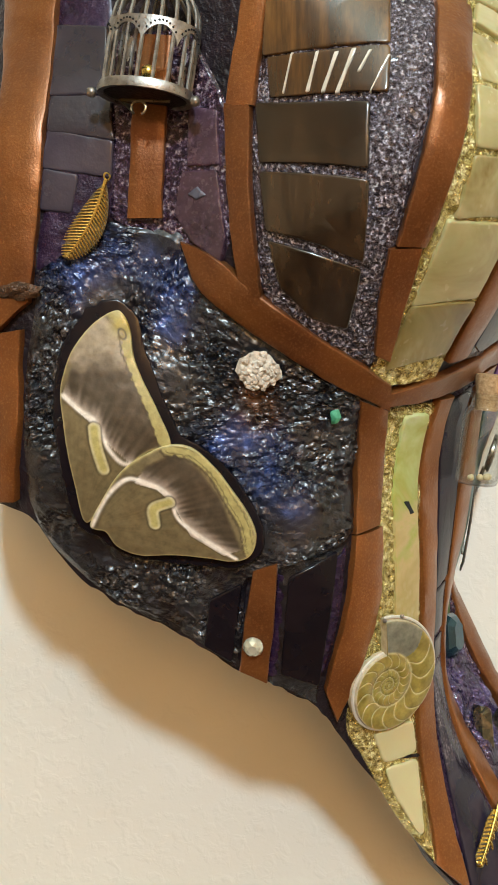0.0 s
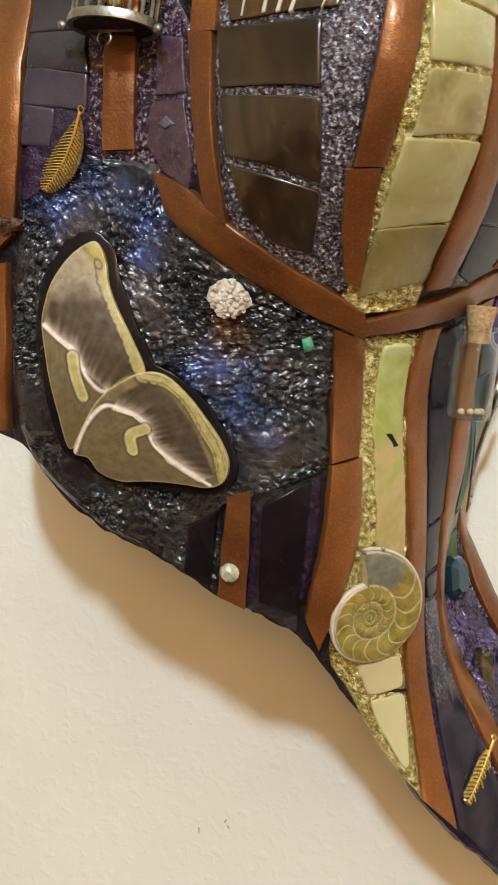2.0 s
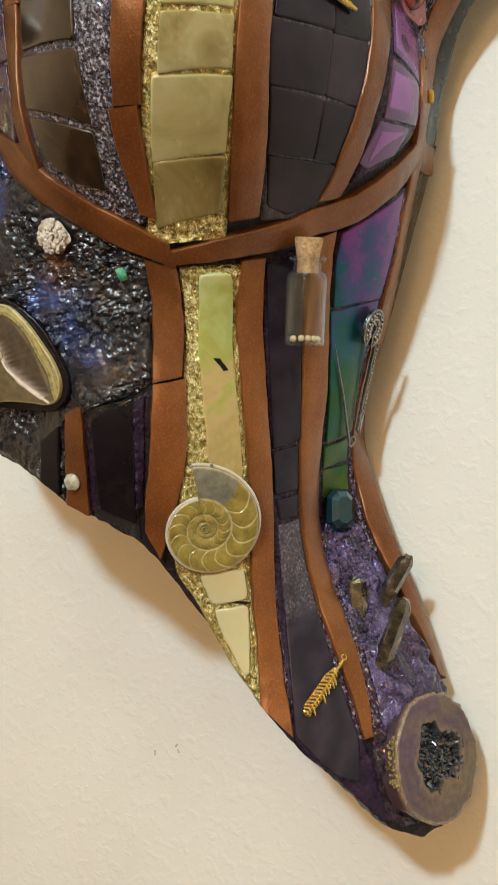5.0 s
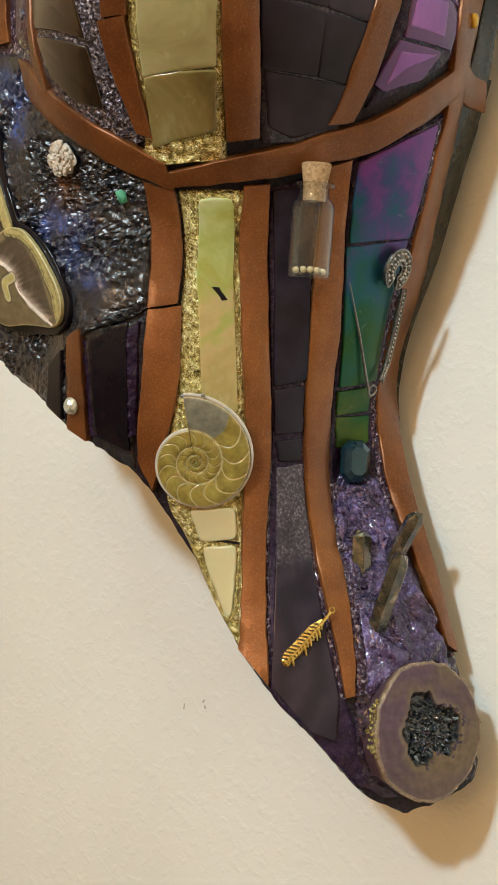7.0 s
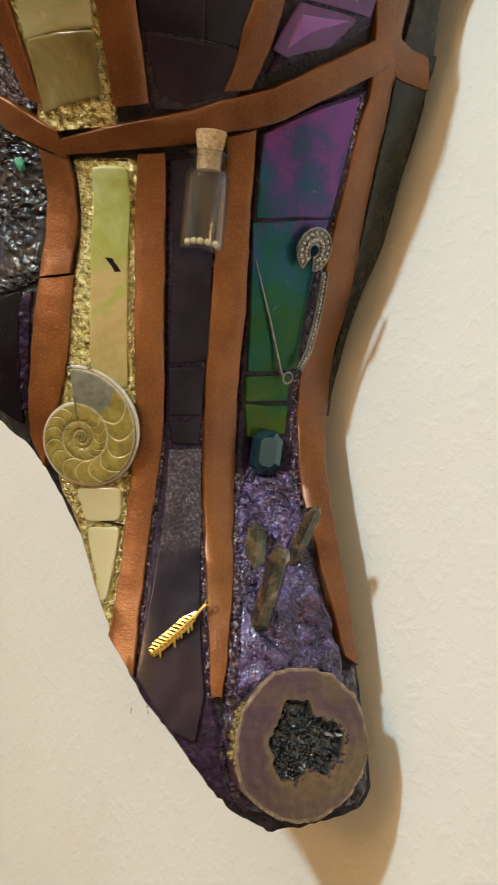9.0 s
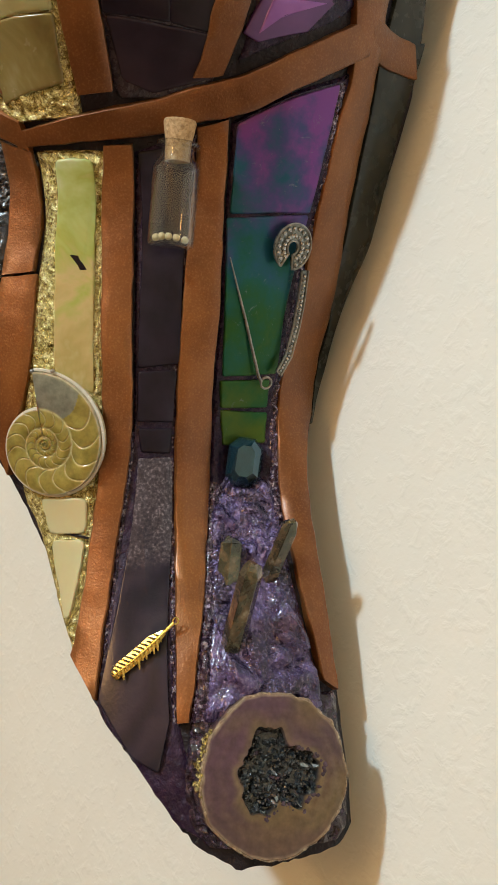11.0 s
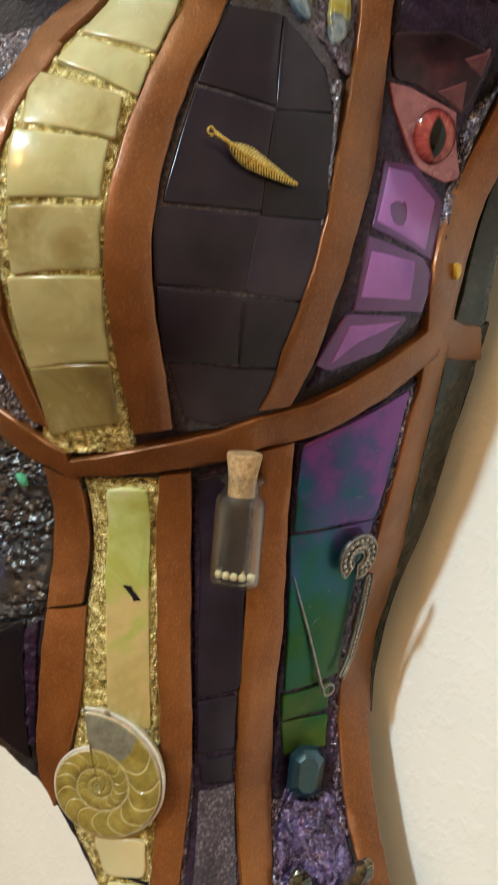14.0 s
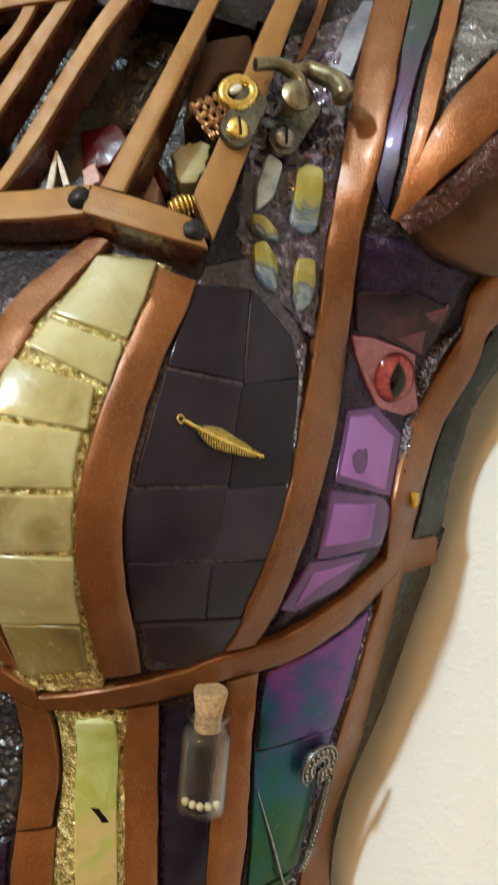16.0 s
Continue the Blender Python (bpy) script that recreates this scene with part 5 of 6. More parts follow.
def wing(poly, white, border, crescent, dark, lift, pale_top, root_at):
    flat, _ = outline_mm(poly)
    ct, cz = sum(p[0] for p in poly) / len(poly), sum(p[1] for p in poly) / len(poly)
    k = radius(ct, 1.5 + cz / 1000.0) * 1000.0 * math.pi / 180.0

    def to_flat(pts):
        return [Vector(((a - ct) * k, z - cz)) for a, z in pts]

    def back(v):
        return ct + v.x / k, 1.5 + (cz + v.y) / 1000.0
    white, border, crescent = (to_flat([tuple(v) for v in smooth_pairs(q)]) for q in (white, border, crescent))
    dark = to_flat(dark)
    ring = [Vector(v) for v in smooth_pairs_flat(flat)]
    mid = sum(ring, Vector((0, 0))) / len(ring)
    bm = bmesh.new()
    lay = bm.verts.layers.float_color.new("pattern")
    tan, brown, pale, olive, cres = (0.205, 0.158, 0.080), (0.060, 0.042, 0.026), (0.92, 0.84, 0.76), (0.42, 0.35, 0.135), (0.52, 0.44, 0.16)
    top_y = max(p.y for p in ring)
    edge = ring + ring[:1]

    def colour(p):
        away = p - root
        ang = math.atan2(away.y, away.x)
        n1, n2 = noise.noise(Vector((p.x, p.y, 2)) * 0.25), noise.noise(Vector((ang * 30, away.length * 0.08, 7)))
        c = lerp3(tan, (0.150, 0.112, 0.056), 0.5 + 0.4 * n2 + 0.4 * n1)
        dd = seg_dist(p, dark + dark[:1])
        within = inside(p, dark)
        panel = lerp3(brown, (0.115, 0.085, 0.056), 0.30 + 0.45 * n2 + 0.3 * n1)
        c = lerp3(c, panel, (0.6 + dd / 1.6) if within else 0.45 - dd / 1.2)
        w = seg_dist(p, white)
        if pale_top:
            rise = (p.y - (top_y - 19)) / 10.0 + 0.35 * n1
            c = lerp3(c, (0.36, 0.285, 0.20), rise * 0.8)
            c = lerp3(c, (0.60, 0.50, 0.40), 0.55 * soft(rise - 0.55, 0.22) * (0.6 + 0.8 * noise.noise(Vector((p.x, p.y, 5)) * 0.6)))
            c = lerp3(c, (0.24, 0.18, 0.12), 0.5 * soft(rise - 0.35, 0.25))
        if within:
            c = lerp3(c, (0.52, 0.41, 0.34), 0.85 * soft(w, 2.4 + 1.4 * n2))
        else:
            c = lerp3(c, (0.085, 0.060, 0.032), 0.75 * soft(w - 1.0, 0.45))
        c = lerp3(c, pale, 1.4 * soft(w, 0.80 if within else 0.50))
        b = seg_dist(p, border)
        wave = 0.45 * math.sin(p.x * 2.3 + 2 * n1) * math.cos(p.y * 1.9) + 0.25 * n2
        wide = 2.3 if pale_top else 1.9
        c = lerp3(c, olive, (wide + wave - b) / 0.35)
        c = lerp3(c, (0.045, 0.030, 0.014), 0.75 * soft(b - wide - 0.25 + wave * 0.6, 0.30))
        if not pale_top:
            c = lerp3(c, (0.10, 0.078, 0.028), 0.8 * soft(b - 1.0 + wave * 0.5, 0.22))
        k = seg_dist(p, crescent)
        c = lerp3(c, (0.055, 0.040, 0.020), 0.8 * soft(k - 1.9, 0.35))
        c = lerp3(c, cres, (1.75 - k) / 0.35)
        c = lerp3(c, (0.66, 0.60, 0.38), 0.8 * soft(k - 1.3, 0.35))
        c = lerp3(c, (0.36, 0.30, 0.10), 0.7 * soft(k - 0.9, 0.4) if p.x > 0 else 0)
        c = lerp3(c, (0.52, 0.44, 0.20), 0.9 * soft(seg_dist(p, edge), 0.45))
        if pale_top:
            c = lerp3(c, (0.40, 0.30, 0.055), 1.2 * soft((p - ring_eye - Vector((0.2, 2.6))).length, 3.0))
            e = p - ring_eye
            e = math.hypot(e.x * 1.25 + 0.3 * e.y, e.y * 0.75)
            c = lerp3(c, (0.05, 0.035, 0.02), 0.9 * soft(e - 1.2, 0.35))
            c = lerp3(c, (0.26, 0.21, 0.15), 0.8 * soft(e, 0.7))
        return c
    root = flat[root_at]
    ring_eye = Vector((max(p.x for p in ring if p.y > top_y - 4) - 1.5, top_y - 7.5))
    grid = []
    for f in [1.0, 1.0, 0.985] + [1 - i / 64 for i in range(1, 64)]:
        row = []
        for j, p in enumerate(ring):
            q = mid + (p - mid) * f
            h = lift - 1.8 if len(grid) == 0 else lift + 0.7 * (1 - f ** 4) + 0.12 * noise.noise(Vector((q.x, q.y, lift)) * 0.35) - (0.25 if len(grid) == 1 else 0)
            v = bm.verts.new(on_body(*back(q), h / 1000.0))
            v[lay] = (*colour(q), 1)
            row.append(v)
        grid.append(row)
    sheet(bm, grid, True)
    bm.faces.new(grid[-1])
    return bm


def smooth_pairs(pts, n=8):
    r = [Vector(p) for p in pts]
    ext = [2 * r[0] - r[1]] + r + [2 * r[-1] - r[-2]]
    out = []
    for i in range(1, len(r)):
        p0, p1, p2, p3 = ext[i - 1:i + 3]
        for k in range(n):
            t = k / n
            out.append(0.5 * (2 * p1 + (p2 - p0) * t + (2 * p0 - 5 * p1 + 4 * p2 - p3) * t * t + (3 * p1 - p0 - 3 * p2 + p3) * t ** 3))
    return out + [r[-1]]


def smooth_pairs_flat(flat, n=16):
    m = len(flat)
    out = []
    for i in range(m):
        p0, p1, p2, p3 = flat[i - 1], flat[i], flat[(i + 1) % m], flat[(i + 2) % m]
        for k in range(n):
            t = k / n
            out.append(0.5 * (2 * p1 + (p2 - p0) * t + (2 * p0 - 5 * p1 + 4 * p2 - p3) * t * t + (3 * p1 - p0 - 3 * p2 + p3) * t ** 3))
    return out


inlay = holder("wing_inlay", "pair of brown and cream patterned wing shapes set in black resin", "inlay")
for poly in [
    [(-29, 46), (-32.2, 42), (-34.5, 33), (-36, 21), (-36.4, 12), (-36.3, -2), (-36.8, -16), (-36.8, -27), (-34.3, -31),
     (-32.3, -36), (-26.1, -39), (-15.5, -40), (-11.7, -36), (-11.3, -27), (-13.3, -18), (-16.2, -8), (-19.4, -1),
     (-22, 2), (-23.3, 9), (-24.8, 20), (-26.1, 30), (-26.6, 39)],
]:
    part("resin_bed", slab(poly, 2.6, cut=4.0, seed=230, rough_edge=1.1), BLACK, inlay, "smooth black resin bed")
part("wing", wing([(-29.1, 41), (-31.4, 37), (-33.6, 29), (-34.7, 21), (-35.1, 15), (-35, 5), (-35.1, -11), (-35.4, -24), (-33.4, -21),
    (-30.9, -13), (-28.2, -6), (-25.9, -2), (-23.4, 0), (-24.6, 10), (-26.3, 20), (-27.2, 27), (-27.5, 34), (-28.1, 39)], [(-34.8, 15), (-32.9, 10), (-31.5, 7), (-30.5, 0), (-29.3, -5), (-27.9, -6)], [(-29.1, 40), (-27.9, 36), (-27.5, 29), (-26.4, 20), (-24.9, 10), (-23.8, 0)], [(-31.6, 5), (-31.6, 0), (-31.3, -7)], [(-33.4, 26), (-29.8, 28), (-26.6, 20), (-24.2, 1), (-28.1, -6), (-30.5, 1), (-32.1, 7), (-34.8, 15)], 3.9, True, 7), WINGSKIN, inlay)
part("wing", wing([(-34.7, -25), (-32.2, -16), (-29.5, -8), (-26.6, -3), (-23.6, 0), (-20.8, -1), (-18.1, -7), (-15.9, -14),
    (-13.6, -22), (-12.5, -29), (-13.3, -35), (-15.9, -37), (-19.8, -36), (-24.9, -35), (-29.6, -35), (-32.2, -32),
    (-33.1, -27)], [(-34.5, -25), (-31.9, -16), (-29, -10), (-26.8, -11), (-24.3, -15), (-23.3, -23), (-19.6, -30), (-15.3, -36)], [(-23.6, -1), (-20.5, -3), (-17.9, -9), (-16, -17), (-14, -25), (-13.2, -34)], [(-24.3, -17), (-26.4, -19), (-26.7, -24)], [(-26.4, -6), (-22.9, -2), (-20.3, -7), (-17.5, -16), (-14.5, -33), (-17.1, -35), (-22.1, -28), (-23.8, -18),
    (-25.6, -13), (-28.1, -11)], 5.0, False, 0), WINGSKIN, inlay)


# ---- charms and stones ----
def birdcage():
    ob = holder("birdcage_charm", "small pewter birdcage charm with arched band and gold bead", "charm")
    m = spot_frame((-23.0, 101.5), 0.0085) @ pose(0, 0, 0, 0, 0, -9) @ pose(0, 0, 0, -90, 0, 0)
    rx, ry = 0.0131, 0.0092

    def at(a, z, k=1.0):
        return m @ Vector((rx * k * math.cos(a), -ry * k * math.sin(a), z))
    n = 60
    bm = bmesh.new()
    grid = []
    for k, z in ((1.10, -0.0012), (1.12, 0.0), (1.08, 0.0016), (0.98, 0.0018), (0.96, -0.0010)):
        grid.append([bm.verts.new(at(2 * math.pi * i / n, z, k)) for i in range(n)])
    grid.append(grid[0])
    sheet(bm, grid, True)
    part("base_ring", bm, PEWTER, ob)
    bm = bmesh.new()
    rim = [bm.verts.new(at(2 * math.pi * i / n, -0.0004, 0.97)) for i in range(n)]
    rim2 = [bm.verts.new(at(2 * math.pi * i / n, 0.0004, 0.97)) for i in range(n)]
    bm.faces.new(rim)
    bm.faces.new(rim2)
    sheet(bm, [rim, rim2], True)
    part("base_plate", bm, BLACKWIRE, ob)
    for i in range(18):
        a = 2 * math.pi * (i + 0.5) / 18
        bm = bmesh.new()
        pts = [at(a, z) for z in (0.0, 0.007, 0.014, 0.020)] + [at(a, 0.020 + 0.012 * math.sin(t), math.cos(t)) for t in (0.3, 0.6, 0.9, 1.2, 1.45)]
        tube(bm, pts, 0.00062, 6)
        part("bar", bm, PEWTER, ob)
    bm = bmesh.new()
    lo, hi, loi, hii = [], [], [], []
    n = 144
    for i in range(n):
        a = 2 * math.pi * i / n
        s = abs(math.sin(a * 4))
        zl = 0.0118 + 0.0050 * s ** 0.6
        for lst, k, z in ((lo, 1.06, zl), (hi, 1.06, 0.0190), (loi, 1.01, zl), (hii, 1.01, 0.0190)):
            lst.append(bm.verts.new(at(a, z, k)))
    sheet(bm, [loi, lo, hi, hii, loi], True)
    part("arched_band", bm, PEWTER, ob)
    for i in range(4):
        for j in range(9):
            a = math.pi * i / 4 + math.pi / 4 * (0.1 + 0.8 * j / 8)
            if math.sin(a) < -0.1:
                continue
            z = 0.0130 + 0.0050 * abs(math.sin(a * 4)) ** 0.6
            part("bead_dot", ball(0.00035, Matrix.Translation(at(a, z, 1.07)), 1), BLACKWIRE, ob)
    part("gold_bead", ball(0.0023, Matrix.Translation(m @ Vector((0.0, 0.0, 0.0065))), 2), GOLD, ob, "gold bead")
    for s in (-1, 1):
        part("knob", ball(0.0016, Matrix.Translation(at(0.15 if s > 0 else math.pi - 0.15, -0.0012, 1.22)), 2, lump=0.2), PEWTER, ob)
    bm = bmesh.new()
    tube(bm, [m @ Vector((0.0022 * math.cos(t), -0.004, -0.0052 + 0.0020 * math.sin(t))) for t in (radians(d) for d in range(-60, 250, 25))]
         + [m @ Vector((-0.006, -0.004, -0.0034)), m @ Vector((0.009, -0.004, -0.0026))], 0.00042, 6)
    part("hook", bm, ANTIQUE, ob, "thin bent wire hook")
    bm = bmesh.new()
    tube(bm, [m @ Vector((0.0024 * math.cos(t), 0.0, 0.0345 + 0.0024 * math.sin(t))) for t in (radians(d) for d in range(0, 361, 30))], 0.0006, 6)
    part("top_loop", bm, PEWTER, ob)


birdcage()


def feather(tip, quill, width, barbs, label, mat=GOLD, bend=0.06, notch=0.0, seed=1, h=0.0028, vane=0.84, pointed=False, blunt=False, leaf=False, engraved=False, ragged=False):
    """A cast metal feather: a shaft with many slim barbs, a notch or two, and a quill with a loop."""
    rnd = random.Random(seed)
    ob = holder("feather_charm", label, "charm", "feather charms")
    length = (spot(quill, h) - spot(tip, h)).length
    m = spot_frame(tip, h, quill)

    def at(x, y, z=0.0):
        return m @ Vector((x + bend * length * math.sin(math.pi * y / length), y, z))
    bm = bmesh.new()
    n = 12
    tube(bm, [at(0, length * (0.02 + 0.98 * i / n), 0.0007) for i in range(n + 1)], 0.0006, 8, [0.5 + 0.6 * i / n for i in range(n + 1)])
    part("shaft", bm, mat, ob)
    body = length * vane

    def half(y):
        t = y / body
        if blunt:
            return width * 0.5 * min(1.0, (0.03 + t * 5) ** 0.5) * (1.0 if t < 0.8 else 1 - (t - 0.8) * 3.0)
        if leaf:
            return width * 0.5 * math.sin(math.pi * min(1.0, 0.03 + 0.95 * t)) ** 0.75
        if pointed:
            return width * 0.5 * (0.12 + 0.88 * min(1.0, t / 0.72) ** 0.8) * (1.0 if t < 0.72 else max(0.1, 1 - ((t - 0.72) / 0.28) ** 2))
        return width * 0.5 * min(1.0, (math.sin(math.pi * min(1, 0.12 + t * 0.88)) ** 0.6)) * (1.0 if t < 0.75 else 1 - (t - 0.75) * 2.6)
    bm = bmesh.new()
    for side in (-1, 1):
        keep = 0.5 if ragged and side > 0 else 0.92
        top = [bm.verts.new(at(side * half(body * i / 30) * keep, body * i / 30 + half(body * i / 30) * -0.25, 0.0)) for i in range(31)]
        mid = [bm.verts.new(at(0, body * i / 30, 0.0003)) for i in range(31)]
        low = [bm.verts.new(at(side * half(body * i / 30) * keep, body * i / 30 + half(body * i / 30) * -0.25, -0.0005)) for i in range(31)]
        sheet(bm, [mid, top, low])
    # unless engraved, a darker brass paints the shaded gaps between barbs
    part("vane", bm, mat if engraved else ANTIQUE, ob, "flat metal vane" if engraved else "dark brass vane for the shade between the barbs")
    part("rounded_tip", ball(width * (0.12 if pointed or leaf else 0.30), m @ pose(0, length * 0.045, 0.0002), 2, (1.0, 0.75, 0.22)), mat, ob)
    for side in (-1, 1):
        for i in range(barbs):
            y = body * (0.04 + 0.94 * i / barbs)
            w = half(y)
            if notch and rnd.random() < notch:
                w *= rnd.uniform(0.55, 0.8)
            if ragged and side > 0:
                w *= rnd.uniform(0.45, 1.15)
            if w < 0.0006:
                continue
            bm = bmesh.new()
            tube(bm, [at(0, y, 0.0006), at(side * w * 0.5, y - w * 0.28, 0.0007), at(side * w, y - w * 0.62, 0.0002)], body / barbs * (0.36 if ragged and side > 0 else 0.20 if engraved else 0.31), 5, (1.0, 0.95, 0.5), 0.8)
            part("barb", bm, ANTIQUE if engraved and not (ragged and side > 0) else mat, ob)
    bm = bmesh.new()
    tube(bm, [at(0.001 * math.cos(t), length + 0.0008 + 0.001 * math.sin(t), 0.0005) for t in (radians(d) for d in range(0, 361, 40))], 0.0003, 6)
    part("loop", bm, mat, ob)
    return ob


feather((-33.4, 57), (-28.4, 80), 0.0100, 23, "gold metal feather charm beside slate tiles", notch=0.08, seed=3, vane=0.95, leaf=True)
feather((32.6, -155), (42.5, -137), 0.0062, 13, "bright gold metal feather charm on dark agate", GOLD, notch=0.2, seed=5, blunt=True, engraved=True, bend=0.02, ragged=True)
feather((34.9, 96), (26, 103), 0.0058, 26, "slender gold feather charm on smoky tiles", notch=0.0, seed=7, bend=-0.02, vane=0.86, pointed=True)


def ammonite():
    ob = holder("ammonite_slice", "polished golden ammonite fossil half with spiral chambers", "fossil")
    m = spot_frame((9.7, -83.2), 0.0002)
    grow = math.log(2.08)
    n, rings = 260, 80
    big = 0.0252
    bm = bmesh.new()
    lay = bm.verts.layers.float_color.new("pattern")

    def rim(turn):
        return big * math.exp(-grow * turn)

    grid = []
    for j in range(rings + 1):
        f = j / rings
        row = []
        for i in range(n):
            turn = i / n
            step = rim(turn)
            r = step * (1 - f) if j < rings else 0.00001
            r = max(r, 0.00001)
            ang = 1.80 - 2 * math.pi * turn
            whorl = math.log(max(r, 1e-5) / big) / -grow - turn
            k = whorl - math.floor(whorl)
            up = 0.0044 + 0.0006 * math.sin(math.pi * k) ** 0.7 - 0.0008 * min(1.0, f * 1.2)
            if j == 0:
                up = 0.0
            elif j == 1:
                up = 0.0026
            total = turn + math.floor(whorl)
            cham = (total * 14.5 + 2.6 * (k - 0.5) ** 2) % 1.0
            line = soft(min(cham, 1 - cham), 0.042)
            seam = soft(min(k, 1 - k), 0.05)
            tone = 0.5 + 0.5 * noise.noise(Vector((math.cos(ang) * r * 180, math.sin(ang) * r * 180, 1)))
            c = lerp3((0.20, 0.145, 0.024), (0.44, 0.36, 0.095), tone)
            c = lerp3(c, (0.15, 0.10, 0.030), 0.4 * (1 - math.sin(math.pi * k)))
            if math.floor(whorl) == 0 and turn < 0.12 + 0.02 * math.sin(k * 3):
                c = lerp3((0.17, 0.165, 0.125), (0.25, 0.245, 0.19), tone)
                line = 0.0
            c = lerp3(c, (0.66, 0.57, 0.30), 0.9 * max(line, 0.8 * seam))
            if f < 0.035:
                c = (0.55, 0.47, 0.32)
            v = bm.verts.new(m @ Vector((r * math.cos(ang), r * math.sin(ang), up - 0.0004 * line)))
            v[lay] = (*c, 1)
            row.append(v)
        grid.append(row)
    sheet(bm, grid, True)
    part("fossil_disc", bm, FOSSIL, ob)
    bm = bmesh.new()
    tube(bm, [m @ Vector((rim(t) * 1.01 * math.cos(1.80 - 2 * math.pi * t), rim(t) * 1.01 * math.sin(1.80 - 2 * math.pi * t), 0.003)) for t in (0.99 * i / 110 for i in range(111))], 0.0006, 6)
    part("metal_rim", bm, PEARL_HIGHLIGHT, ob, "thin pale edging")
    for x, y in ((0.0015, 0.0252), (-0.0060, 0.0243)):
        part("solder_dot", ball(0.0008, m @ pose(x, y, 0.004), 2), PEWTER, ob)


ammonite()


def vial():
    ob = holder("glass_vial", "tiny corked glass vial holding a few cream seeds", "vial")
    a, b = Vector((0.0822, 0.3148, 1.4852)), Vector((0.0858, 0.3084, 1.5242))
    m = Matrix.Translation(a) @ (b - a).to_track_quat("Z", "Y").to_matrix().to_4x4()
    length = (b - a).length
    r = 0.0076
    neck, lip = length * 0.70, length * 0.83
    outer = [(0.0, 0.0), (r * 0.85, 0.0), (r * 0.97, 0.0006), (r, 0.002), (r, neck - 0.0035), (r * 0.93, neck - 0.0012), (r * 0.74, neck), (r * 0.68, neck + 0.0018),
             (r * 0.68, lip - 0.0022), (r * 0.90, lip - 0.0016), (r * 0.94, lip - 0.0006), (r * 0.88, lip)]
    inner = [(r * 0.56, lip), (r * 0.56, neck + 0.001), (r * 0.66, neck - 0.001), (r * 0.93, neck - 0.003), (r * 0.96, 0.0024), (r * 0.88, 0.0013), (0.0, 0.0011)]
    bottle = part("bottle", turned(outer + inner, 40, m), GLASS, ob, "clear glass bottle")
    bottle.visible_shadow = False
    cork = turned([(0.0, lip - 0.006), (r * 0.53, lip - 0.006), (r * 0.56, lip), (r * 0.70, length - 0.0008), (r * 0.66, length), (0.0, length)], 28, m)
    part("cork", cork, CORK, ob, "pale cork stopper")
    side, front = Vector((0.80, 0.60, 0.0)), Vector((0.60, -0.80, 0.0))
    for k in range(5):
        q = side * (k - 2) * 0.0024 + front * (0.0040 - 0.0007 * (k - 2) ** 2)
        part("seed", ball(0.00125, Matrix.Translation(q) @ m @ pose(0, 0, 0.0024), 2, lump=0.1, seed=k), SEED, ob)


vial()


